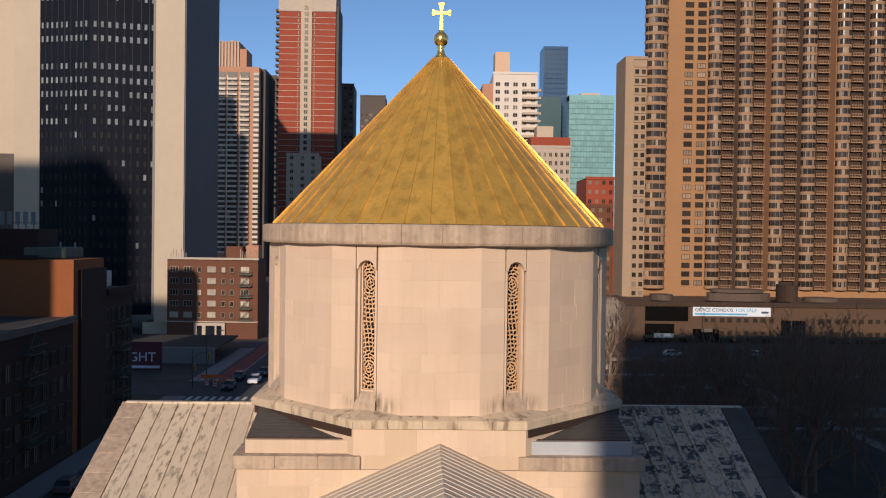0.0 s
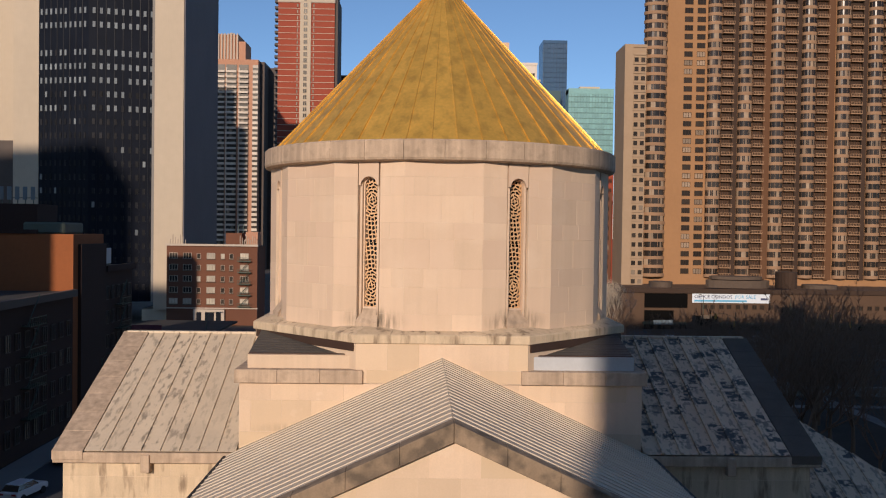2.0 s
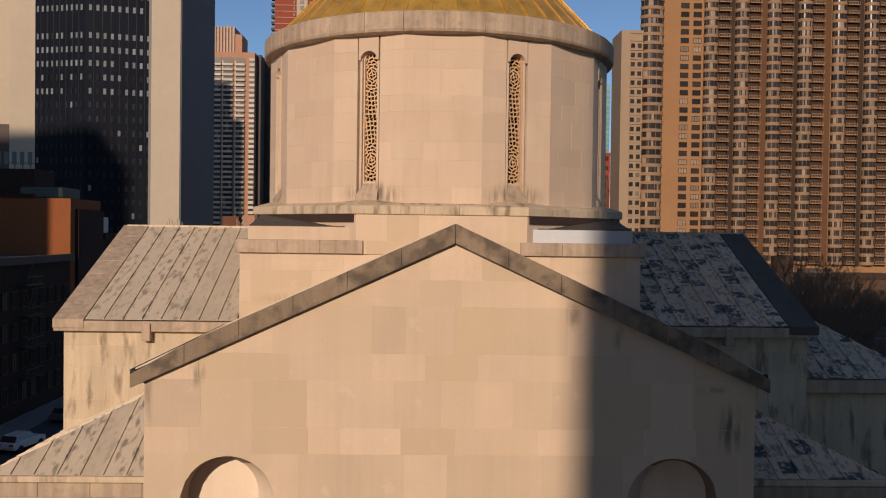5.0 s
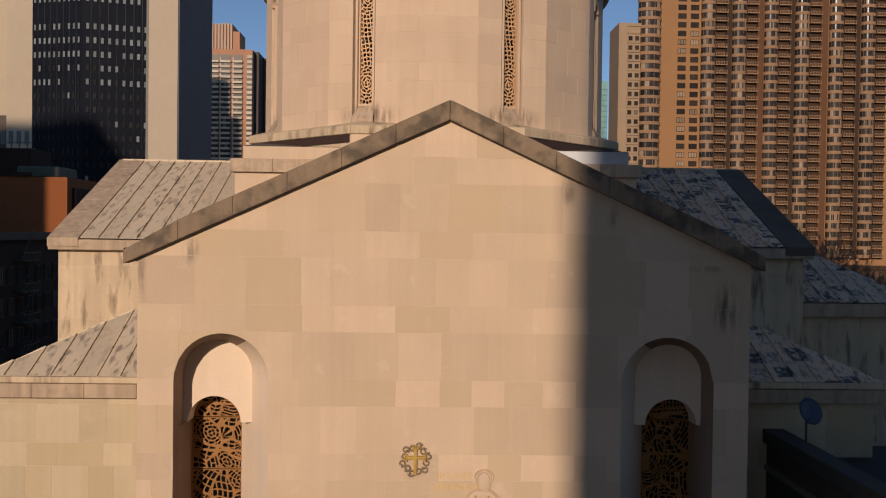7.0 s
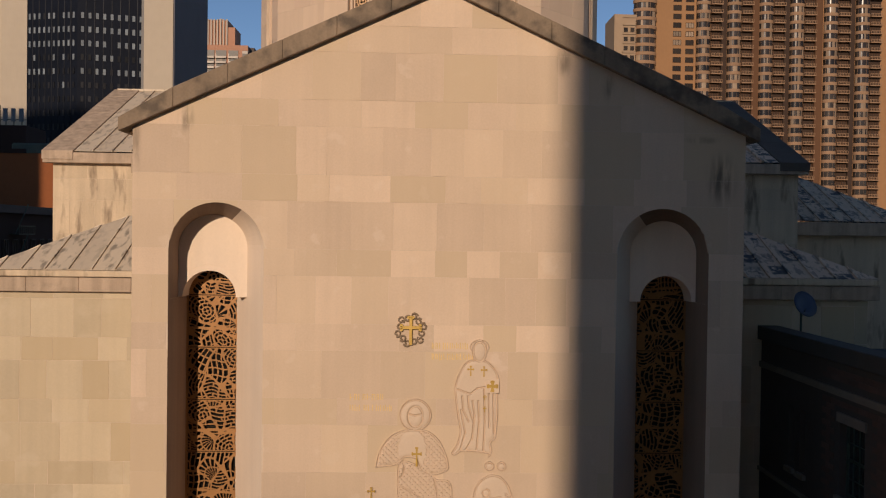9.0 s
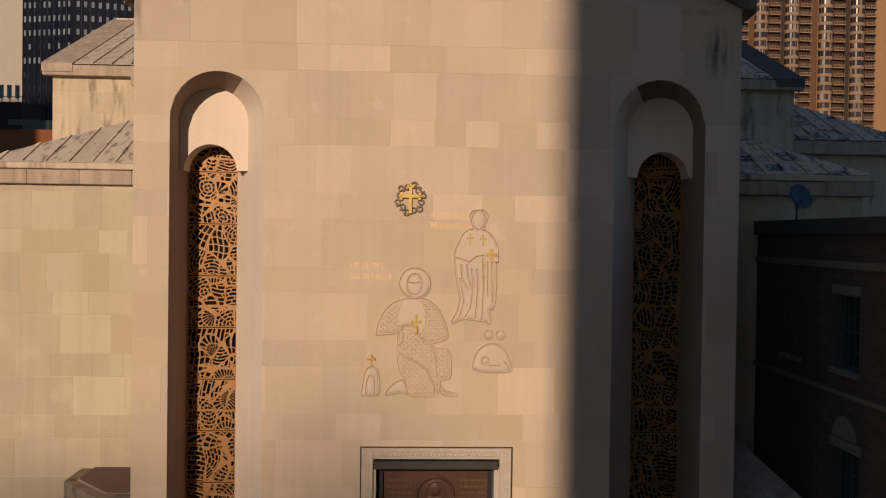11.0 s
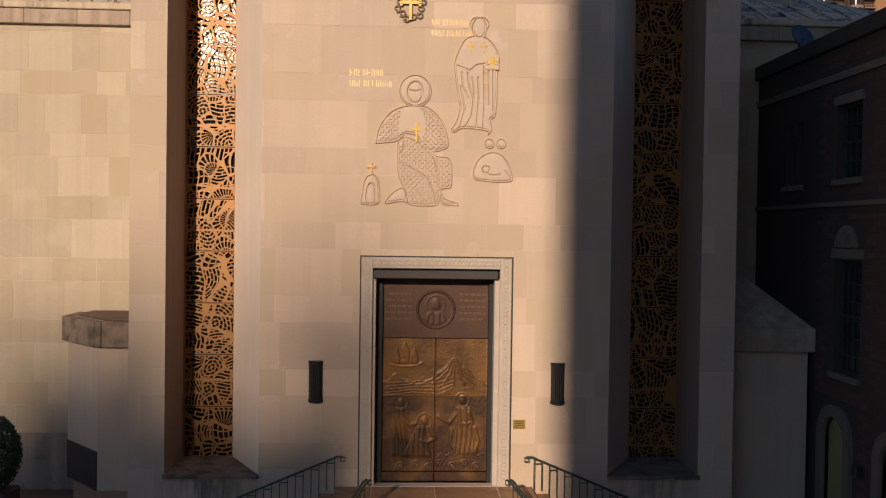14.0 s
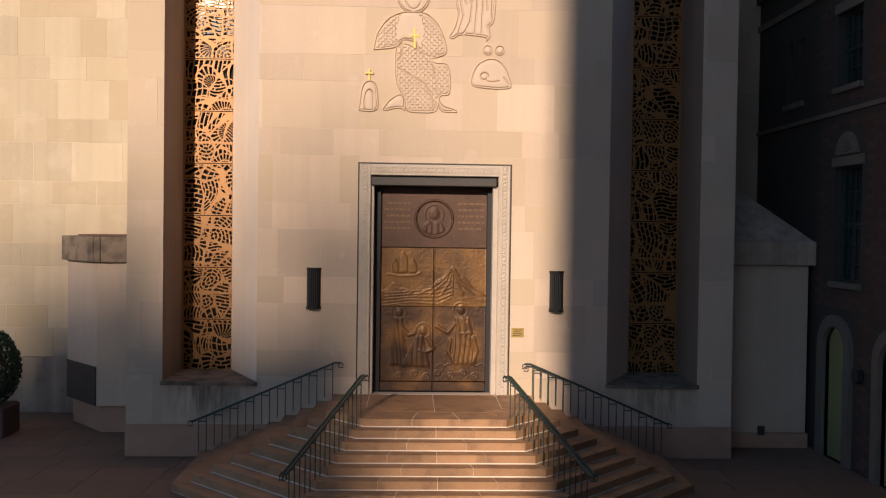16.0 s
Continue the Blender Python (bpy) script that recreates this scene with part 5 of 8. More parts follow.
part("cross", cross_mesh(bmesh.new(), 36 * U, 50 * U, 0.05, 0.65, 0.6), OLD_GILT, emb, at=pose(0, -0.06, -26 * U))
# gilded lines of writing as plain bars
PALE_GILT = mat("pale_gilding", (0.66, 0.46, 0.20), 0.5, metal=0.3, var=0.3, scale=8, fine=40, bump=0.1)
rr = random.Random(11)
for (u0, v0, rows, w) in ((-117, -107, 2, 60), (24, -197, 2, 62)):
    (x, z), = rel((u0, v0))
    ins = thing("gilt_inscription", "two short lines of thin gilded lettering", "inscription", "gilded inscriptions", at=pose(x, 0.0, z))
    for q in range(rows):
        p = 0.0
        while p < w * (1.0 if q == 0 else 1.2):
            bw = rr.choice((4.0, 5.0, 6.0))
            h = rr.uniform(10, 12)
            z = -q * 19
            part("letter_bar", boxes((p * U, (p + 1.5) * U, -0.008, 0.0, (z - h) * U, z * U)), PALE_GILT, ins)
            if rr.random() < 0.75:
                part("letter_bar", boxes(((p + bw - 1.4) * U, (p + bw) * U, -0.008, 0.0, (z - h) * U, (z - rr.uniform(0, 4)) * U)), PALE_GILT, ins)
            m = rr.choice((h - 1.4, h * 0.5, 1.0))
            part("letter_bar", boxes(((p + 1.0) * U, (p + bw) * U, -0.006, 0.0, (z - m - 1.2) * U, (z - m) * U)), PALE_GILT, ins)
            p += bw + 2.4

# ---- pierced bronze grilles ----
def pierced(w, h, seed, step, ring=False):
    """A bronze plate, w by h, cut through by patches of hatching, fans and rings."""
    g = np.random.RandomState(seed)
    nx, nz = int(w / step), int(h / step)
    X, Z = np.meshgrid((np.arange(nx) + 0.5) * step, (np.arange(nz) + 0.5) * step)
    Xw = X + 0.025 * np.sin(Z * 9 + seed)
    Zw = Z + 0.025 * np.sin(X * 11 + 2 * seed)
    hole = np.zeros(X.shape, bool)
    if ring:
        seeds = np.array([[w * 0.52, h * 0.17], [w * 0.52, h * 0.83]])
        d = np.abs(Z[..., None] - seeds[:, 1])
        near = np.argmin(d, -1)
        for i in range(2):
            c = seeds[i]
            r = np.hypot(X - c[0], (Z - c[1]) * 0.80) + 0.012 * np.sin(X * 31 + Z * 17)
            th = np.arctan2(Z - c[1], X - c[0])
            k = np.where(r < 0.45, np.floor(r / 0.09), 5 + np.floor((r - 0.45) / 0.12))
            f_r = np.where(r < 0.45, np.mod(r, 0.09), np.mod(r - 0.45, 0.12))
            n = np.maximum(4, np.floor((k + 0.6) * np.where(r < 0.45, 4.2, 6.0)))
            f = np.mod(th / math.tau * n + 0.37 * k, 1.0) * math.tau * np.maximum(r, 0.03) / n
            hole |= (near == i) & (f_r > 0.042) & (f > 0.030) & (r > 0.03)
    else:
        # patches of hatching, each with its own lean and spacing, between thin ribs
        m = max(5, int(11 * h / 1.2))
        px, pz = g.uniform(-0.05, w + 0.05, m), g.uniform(-0.05, h + 0.05, m)
        d = np.hypot(Xw[..., None] - px, (Zw[..., None] - pz) * 0.75)
        order = np.argsort(d, -1)[..., :2]
        d2 = np.take_along_axis(d, order, -1)
        rib = d2[..., 1] - d2[..., 0] < 0.036
        for q in range(m):
            t = g.choice([0.0, 1.57, g.uniform(-1.4, 1.4)])
            u, v = (Xw - px[q]) * math.cos(t) + (Zw - pz[q]) * math.sin(t), (Zw - pz[q]) * math.cos(t) - (Xw - px[q]) * math.sin(t)
            pitch, length, bow = g.uniform(0.068, 0.115), g.uniform(0.13, 0.40), g.uniform(-1.2, 1.2)
            kind = g.randint(0, 6)
            if kind < 3:
                row = u + bow * v * v
                cut = (np.mod(row, pitch) > 0.030) & (np.mod(v + 0.37 * length * np.floor(row / pitch), length) > 0.034)
            elif kind == 3:
                off = g.uniform(0.25, 0.5)
                rr_, th = np.hypot(u, v + off), np.arctan2(u, v + off)
                cut = (np.mod(th * off / pitch, 1.0) > 0.36) & (np.mod(rr_, length) > 0.030)
            elif kind == 4:
                rr_, th = np.hypot(u, v), np.arctan2(v, u)
                ring_n = np.floor(rr_ / 0.085)
                cut = (np.mod(rr_, 0.085) > 0.032) & (np.mod(th * (ring_n + 1) * 0.65 + 0.4 * ring_n, 1.0) > 0.2)
            else:
                cut = (np.mod(u, 0.17) > 0.034) & (np.mod(v, 0.12) > 0.030)
            hole |= (order[..., 0] == q) & ~rib & cut
        # a plain bar or two across the field
        if g.rand() < 0.6:
            z0 = g.uniform(0.2, 0.8) * h
            hole &= np.abs(Z - z0 - 0.15 * (X - w / 2) * g.uniform(-1, 1)) > 0.028
    solid = ~hole
    edge = 0.03
    solid |= (X < edge) | (X > w - edge) | (Z < edge * 0.8) | (Z > h - edge * 0.8)
    P = np.pad(solid, 1)
    core = P[1:-1, 1:-1]
    vid = lambda i, j, l: (l * (nz + 1) + i) * (nx + 1) + j
    gx, gz = np.meshgrid(np.arange(nx + 1) * step, np.arange(nz + 1) * step)
    # soften the stair-stepped edges by pulling rim points towards their solid neighbours
    cnt = np.zeros((nz + 1, nx + 1))
    sx, sz = np.zeros_like(cnt), np.zeros_like(cnt)
    for di in (0, 1):
        for dj in (0, 1):
            S = P[di:di + nz + 1, dj:dj + nx + 1]
            cnt += S
            sx += S * (dj - 0.5)
            sz += S * (di - 0.5)
    pull = np.where((cnt > 0) & (cnt < 4), 0.45, 0.0) / np.maximum(cnt, 1) * step
    gx, gz = gx + sx * pull, gz + sz * pull
    front = np.stack([gx, np.zeros_like(gx), gz], -1).reshape(-1, 3)
    back = front + np.array([0, 0.022, 0])
    i, j = np.nonzero(core)
    quads = [np.stack([vid(i, j, 0), vid(i, j + 1, 0), vid(i + 1, j + 1, 0), vid(i + 1, j, 0)], 1)]
    for di, dj, e in ((0, -1, ((0, 0), (1, 0))), (0, 1, ((1, 1), (0, 1))), (-1, 0, ((0, 1), (0, 0))), (1, 0, ((1, 0), (1, 1)))):
        rim = core & ~P[1 + di:1 + di + nz, 1 + dj:1 + dj + nx]
        a_, b_ = np.nonzero(rim)
        p, q = e
        quads.append(np.stack([vid(a_ + p[0], b_ + p[1], 0), vid(a_ + q[0], b_ + q[1], 0), vid(a_ + q[0], b_ + q[1], 1), vid(a_ + p[0], b_ + p[1], 1)], 1))
    quads = np.concatenate(quads)
    used, inv = np.unique(quads, return_inverse=True)
    me = bpy.data.meshes.new("grille_panel")
    me.from_pydata(np.concatenate([front, back])[used].tolist(), [], inv.reshape(-1, 4).tolist())
    me.materials.append(PALE_BRONZE if ring else BRONZE)
    return me


G_X0, G_W = -5.83, 1.29
for s in (-1, 1):
    gr = thing("window_grille", "", "")
    gr.parent = NICHES[s]
    tagged(gr, "pierced golden bronze grille of stacked cast panels")
    for k, (za, zb) in enumerate(zip(EDGES, EDGES[1:])):
        me = pierced(G_W, zb - za - 0.012, 31 * k + (5 if s > 0 else 2), 0.0115)
        x = G_X0 if s < 0 else -G_X0 - G_W
        part("grille_panel", me, BRONZE, gr, at=pose(x, 1.40, za + 0.006))
    part("edge_bar", boxes((s * 5.845 - 0.02, s * 5.845 + 0.02, 1.385, 1.44, 1.68, 13.2)), BRONZE, gr)

ring_me = [pierced(0.55, 4.42, 400 + q, 0.01, ring=True) for q in range(2)]
for n, (m, front) in enumerate(DRUM_WINDOWS):
    if front:
        part("slit_grille", ring_me[n % 2], PALE_BRONZE, drum, "pierced pale bronze slit grille", at=m @ pose(-0.275, 0.27, 21.28))

# ---- forecourt, side porches and the brick neighbour ----
pav = thing("pavement", "brown stone paving of the forecourt", "pavement", kind="structure")
part("bed", boxes((-26.0, 9.0, -9.0, 4.7, -0.029, -0.012)), PAVING, pav)
# unseen sunlit paving, added to bounce warm light onto the shaded front
BOUNCE_PAVING = mat("warm_bounce_paving", (0.40, 0.23, 0.13), 0.8, var=0.12, scale=0.6, fine=12, bump=0.1)
part("forecourt", boxes((-60.0, 30.0, -80.0, -9.01, -0.029, 0.0)), BOUNCE_PAVING, pav, "unseen brown paving added to bounce warm light")
part("side_court", boxes((-60.0, -26.01, -9.0, 19.0, -0.029, 0.0)), BOUNCE_PAVING, pav, "unseen brown side court added to bounce warm light")
rr = random.Random(5)
y = 4.6
while y > -9.0:
    d = 0.92
    x = -13.0 - rr.uniform(0, 0.6)
    while x < 8.9:
        w = min(rr.uniform(1.1, 1.7), 8.98 - x)
        if not (abs(x + w / 2) < 3.6 and y < 0.4 and y > -3.0) and not (abs(x + w / 2) < 6 and y > 0.5) and w > 0.2:
            me = slab_mesh("paving_slab", w - 0.01, d - 0.01, 0.03, PAVING, 0.004)
            ob = new("paving_slab", me)
            ob.matrix_basis = pose(x, y - d, 0.0) @ Matrix(((1, 0, 0, 0), (0, 0, 1, 0), (0, -1, 0, 0), (0, 0, 0, 1)))
            ob.parent = pav
        x += w
    y -= d

# low porch on the garden side: cut-cornered, flat-topped, with a dark plate
porch = thing("side_porch", "low cut-cornered limestone porch with a stained cap", "porch")


def grown(g):
    return [(-9.25 - g, 4.7), (-9.25 - g, 3.45 - 0.4 * g), (-8.06 - 0.4 * g, 2.15 - g), (-6.70, 2.15 - g), (-6.70, 4.7)]


for nm, z0, z1, g, mt, lb in (("wall", 0.66, 4.14, 0.0, STONE_PLAIN, ""), ("plinth", 0.0, 0.655, -0.13, GRANITE, "pinkish granite plinth"), ("cap", 4.16, 4.75, 0.10, JOINT, "dark streaked stone cap of jointed blocks")):
    bm = bmesh.new()
    prism(bm, grown(g), z0, z1, axis="z")
    bmesh.ops.bevel(bm, geom=[e for e in bm.edges], offset=0.012, segments=1, affect="EDGES")
    piece = part(nm, bm, mt, porch, lb)
# blocks of the cap, mitred round its corners
outer_c, inner_c = [Vector(p) for p in grown(0.14)], [Vector(p) for p in grown(-0.15)]
for i, cuts in ((0, (0.0, 0.55, 1.0)), (1, (0.0, 0.36, 1.0)), (2, (0.0, 0.12, 1.0))):
    for f0, f1 in zip(cuts, cuts[1:]):
        f0, f1 = f0 + 0.006, f1 - 0.006
        quad = [outer_c[i].lerp(outer_c[i + 1], f0), outer_c[i].lerp(outer_c[i + 1], f1), inner_c[i].lerp(inner_c[i + 1], f1), inner_c[i].lerp(inner_c[i + 1], f0)]
        bm = bmesh.new()
        prism(bm, [(p.x, p.y) for p in quad], 4.15, 4.76, axis="z")
        bmesh.ops.bevel(bm, geom=list(bm.edges), offset=0.010, segments=1, affect="EDGES")
        part("cap_stone", bm, STONE_COPING, piece)
bm = bmesh.new()
prism(bm, grown(-0.22), 4.765, 4.80, axis="z")
part("roof_sheet", bm, mat("rust_brown_sheet", (0.13, 0.07, 0.05), 0.7, var=0.25, scale=2), porch)
bm = boxes((-0.86, 0.86, -0.02, 0.02, 0, 0.95), bevel=0.008)
part("plate", bm, DARK_BRONZE, porch, "dark metal plate", at=Matrix.Translation((-8.66, 2.79, 0.66)) @ Matrix.Rotation(math.atan2(-1.3, 1.19), 4, "Z"))
# ledge along the chapel wall
ledge = thing("wall_ledge", "dark stained stone base course of the chapel wall", "ledge")
part("course", boxes((-11.95, -9.27, 4.50, 4.64, 0.0, 1.50), bevel=0.02), STONE_BAND, ledge)

annex = thing("side_porch", "limestone porch with a pyramid stone roof in shade", "porch")
part("wall", boxes((6.69, 8.86, 1.05, 4.6, 0.35, 4.30), bevel=0.015), STONE_PLAIN, annex)
part("plinth", boxes((6.69, 8.9, 1.0, 4.6, 0.0, 0.345), bevel=0.012), GRANITE, annex)
part("cap", boxes((6.69, 8.98, 0.92, 4.6, 4.305, 4.88), bevel=0.02), STONE_BAND, annex, "dark stained stone cap")
bm = bmesh.new()
v = [bm.verts.new(p) for p in ((6.69, 0.98, 4.885), (8.93, 0.98, 4.885), (8.93, 4.6, 4.885), (6.69, 4.6, 4.885), (6.69, 3.6, 7.1), (6.69, 4.6, 7.1))]
for q in ((0, 1, 4), (1, 2, 5, 4), (0, 4, 5, 3), (2, 3, 5)):
    bm.faces.new([v[i] for i in q])
bmesh.ops.recalc_face_normals(bm, faces=list(bm.faces))
part("roof", bm, STONE_BAND, annex, "sloped stone roof")
part("vent", boxes((7.70, 7.86, 0.99, 1.02, 0.30, 0.52)), DARK_BRONZE, annex)

BRICK = mat("dark_brown_brick", (0.090, 0.051, 0.036), 0.9, var=0.22, scale=1.5, fine=22, bump=0.3, rand=0.35)
BRICK_JOINT = mat("brick_mortar", (0.065, 0.048, 0.037), 0.95, var=0.1, scale=3)
TRIM = mat("grey_stone_trim", (0.165, 0.130, 0.098), 0.85, var=0.15, scale=2, fine=20, bump=0.2)
rect = thing("rectory", "dark brown brick rectory with stone-trimmed windows", "house")
YB0, YB1 = -14.0, 6.0
bm = bmesh.new()
w1 = [(-0.95, 8.32), (0.13, 8.32), (0.13, 9.97), (-0.95, 9.97)]
w2 = [(-1.05, 4.0), (0.13, 4.0), (0.13, 6.55), (-1.05, 6.55)]
d1 = arch_poly(-0.10, 0.50, 0.0, 2.50, 14)
d2 = arch_poly(-2.55, 0.50, 0.0, 2.45, 14)
wins = [w1, w2]
more = []
for yy in (-3.6, -6.2, -8.8):
    more += [[(yy - 0.54, 8.32), (yy + 0.54, 8.32), (yy + 0.54, 9.97), (yy - 0.54, 9.97)], [(yy - 0.58, 4.0), (yy + 0.58, 4.0), (yy + 0.58, 6.55), (yy - 0.58, 6.55)]]
slits = [[(1.88, 8.3), (2.18, 8.3), (2.18, 9.84), (1.88, 9.84)], [(2.5, 8.3), (2.8, 8.3), (2.8, 9.84), (2.5, 9.84)]]
holed(bm, [(YB0, 0), (YB1, 0), (YB1, 11.3), (YB0, 11.3)], [*wins, *more, *slits, d1, d2], 9.0, 9.35, axis="x")
rw = part("wall", bm, BRICK_JOINT, rect)
part("back_wall", boxes((9.35, 20.0, YB0, YB1, 0.0, 10.8)), BRICK_JOINT, rect)
part("flat_roof", boxes((9.46, 20.0, YB0, YB1, 10.804, 10.9)), mat("tarred_roof", (0.022, 0.020, 0.019), 0.9, var=0.3, scale=0.8, fine=6), rect, "black tarred flat roof")
# darker than the other stone trim
TRIM_DARK = mat("dark_stone_trim", (0.05, 0.042, 0.034), 0.9, var=0.2, scale=2, fine=20, bump=0.2)
part("parapet", boxes((8.88, 9.45, YB0, YB1, 11.302, 11.68), bevel=0.02), TRIM_DARK, rect, "grey stone parapet coping")
for z, h in ((10.55, 0.16), (7.72, 0.10)):
    part("string_course", boxes((8.94, 8.999, YB0, YB1, z, z + h)), TRIM, rect)
for q, (wn_) in enumerate([*wins, *more, *slits]):
    (ya, za), (yb, zb) = wn_[0], wn_[2]
    win = thing("window", "", "")
    win.parent = rect
    tagged(win, "dark sash window with leaded panes")
    part("pane", boxes((9.20, 9.22, ya, yb, za, zb)), GLASS, win)
    part("sill", boxes((8.90, 9.2, ya - 0.08, yb + 0.08, za - 0.13, za - 0.002), bevel=0.01), TRIM, win)
    if yb - ya > 0.5:
        bm = boxes((9.15, 9.2, ya, ya + 0.06, za, zb), (9.15, 9.2, yb - 0.06, yb, za, zb), (9.15, 9.2, ya + 0.06, yb - 0.06, zb - 0.06, zb), (9.15, 9.2, ya + 0.06, yb - 0.06, za, za + 0.06),
                   (9.15, 9.2, ya + 0.06, yb - 0.06, (za + zb) / 2 - 0.03, (za + zb) / 2 + 0.03))
        part("sash", bm, IRON, win)
        bm = bmesh.new()
        for k in range(1, 4):
            yy = ya + (yb - ya) * k / 4
            box(bm, 9.17, 9.195, yy - 0.012, yy + 0.012, za + 0.06, zb - 0.06)
        for k in range(1, int((zb - za) / 0.4)):
            zz = za + k * 0.4
            box(bm, 9.17, 9.194, ya + 0.06, yb - 0.06, zz - 0.012, zz + 0.012)
        part("glazing_bar", bm, IRON, win)
        part("head", boxes((8.95, 9.05, ya - 0.1, yb + 0.1, zb + 0.002, zb + 0.22), bevel=0.01), TRIM, win)
for cy in (-0.46, -3.6, -6.2):
    bm = bmesh.new()
    prism(bm, [(cy + 0.5 * math.cos(math.pi * k / 12), 6.80 + 0.5 * math.sin(math.pi * k / 12)) for k in range(13)], 8.92, 8.999, axis="x")
    bmesh.ops.bevel(bm, geom=list(bm.edges), offset=0.02, segments=1, affect="EDGES")
    lun = part("lunette", bm, TRIM, rect, "carved stone lunette")
    bm = bmesh.new()
    for k in range(5):
        a = math.pi * (k + 0.5) / 5
        tube(bm, [(8.91, cy, 6.88), (8.905, cy + 0.28 * math.cos(a), 6.85 + 0.30 * math.sin(a))], 0.03, 6)
    part("carving", bm, TRIM, lun)
for cy, sp in ((-0.10, 2.50), (-2.55, 2.45)):
    bm = bmesh.new()
    o = arch_poly(cy, 0.76, 0.0, sp, 14)
    i = arch_poly(cy, 0.50, 0.0, sp, 14)
    A = [bm.verts.new((8.90, *p)) for p in o[1:] + [o[0]]]
    B = [bm.verts.new((8.90, *p)) for p in i[1:] + [i[0]]]
    C = [bm.verts.new((9.0, *p)) for p in o[1:] + [o[0]]]
    D = [bm.verts.new((9.3, *p)) for p in i[1:] + [i[0]]]
    for k in range(len(A) - 1):
        bm.faces.new((A[k], A[k + 1], B[k + 1], B[k]))
        bm.faces.new((A[k], C[k], C[k + 1], A[k + 1]))
        bm.faces.new((B[k], B[k + 1], D[k + 1], D[k]))
    bmesh.ops.recalc_face_normals(bm, faces=list(bm.faces))
    part("arch_surround", bm, TRIM, rect, "pale stone arch surround")
    dr = part("door_leaf", boxes((9.08, 9.13, cy - 0.5, cy + 0.5, 0.0, sp + 0.5)), mat("olive_paint", (0.30, 0.27, 0.11), 0.6, var=0.15), rect, "olive painted door")
part("wall_lantern", boxes((8.80, 8.99, -1.36, -1.16, 1.95, 2.22), bevel=0.03), DARK_BRONZE, rect)
dish = thing("satellite_dish", "dark blue satellite dish on a roof post", "satellite dish", at=pose(9.75, 3.9, 10.9))
part("dish", lathe(bmesh.new(), [(0.0, 0.0), (0.2, 0.03), (0.36, 0.10), (0.36, 0.12), (0.2, 0.055), (0.0, 0.025)], 24), mat("dark_blue_enamel", (0.035, 0.055, 0.10), 0.5, var=0.2, scale=3), dish, at=pose(0, -0.08, 1.40, 65, 0, 20), smooth=True)
bm = bmesh.new()
tube(bm, [(0, 0, 0), (0, 0, 1.4)], 0.03, 8)
part("post", bm, IRON, dish)
bm = bmesh.new()
tube(bm, [(0, -0.10, 1.12), (-0.08, -0.42, 1.34)], 0.012, 6)
part("feed_arm", bm, IRON, dish)
# courses of brick on the stretch beside the church
rb = random.Random(9)
brick_mesh = slab_mesh("brick", 0.40, 0.128, 0.02, BRICK, 0.008)
cnt = 0
rest = bmesh.new()
z = 0.1
row = 0
openings = [(a[0][0] - 0.1, a[2][0] + 0.1, a[0][1] - 0.14, a[2][1] + 0.23) for a in [*wins, *more, *slits]] + [(-0.88, 0.68, 0, 3.3), (-3.33, -1.77, 0, 3.25), (-0.98, 0.06, 6.7, 7.35), (-4.1, -3.1, 6.7, 7.35), (-6.7, -5.7, 6.7, 7.35)]
while z < 11.1:
    y = 1.0 - (0.2 if row % 2 else 0.0)
    while y > -6.0:
        ok = not any(y - 0.40 < b and y > a and z < d and z + 0.128 > c for a, b, c, d in openings) and not any(abs(z - q) < 0.2 for q in (10.6, 7.75))
        if ok:
            if cnt < 300 and y > -1.7 and z < 9.0:
                ob = new("brick", brick_mesh)
                ob.matrix_basis = pose(8.992, y, z, 0, 0, -90)
                ob.parent = rw
                cnt += 1
            else:
                box(rest, 8.990, 9.0, y - 0.40, y, z, z + 0.128)
        y -= 0.41
    z += 0.138
    row += 1
part("brickwork", rest, mat("dark_brick_courses", (0.090, 0.051, 0.036), 0.9, var=0.22, scale=1.5, fine=22, bump=0.3, island=0.35), rw, kind="stuff")

# clipped evergreen in a square planter
bush = thing("potted_evergreen", "clipped dark evergreen in a square brown planter", "plant", at=pose(-10.45, 2.0, 0))
part("planter", boxes((-0.45, 0.45, -0.45, 0.45, 0.0, 0.72), bevel=0.03), mat("brown_planter", (0.10, 0.05, 0.04), 0.7, var=0.2, scale=3), bush)
part("soil", boxes((-0.40, 0.40, -0.40, 0.40, 0.70, 0.735)), GROUND, bush)
LEAF = mat("evergreen_leaf", (0.035, 0.06, 0.025), 0.7, var=0.3, scale=6, fine=30, bump=0.0, island=0.6)
bm = bmesh.new()
rl = random.Random(21)
for _ in range(5200):
    th, ph = rl.uniform(0, math.tau), math.acos(rl.uniform(-1, 1))
    rad = 0.60 * rl.uniform(0.72, 1.0) ** 0.5 * (1 + 0.07 * math.sin(5 * th + 3 * ph))
    c = Vector((rad * math.sin(ph) * math.cos(th), rad * math.sin(ph) * math.sin(th), 1.62 + 0.86 * rad / 0.60 * math.cos(ph)))
    u = Vector((rl.uniform(-1, 1), rl.uniform(-1, 1), rl.uniform(-1, 1))).normalized() * 0.045
    v = u.orthogonal().normalized() * 0.022
    face(bm, [c - u, c - v, c + u, c + v])
part("foliage", bm, LEAF, bush)
bm = bmesh.new()
tube(bm, [(0, 0, 0.7), (0.02, 0.01, 1.2), (0, 0, 1.9)], [0.05, 0.045, 0.02], 8)
part("stem", bm, mat("bark", (0.10, 0.075, 0.055), 0.9, var=0.25, scale=5, fine=30, bump=0.4), bush)

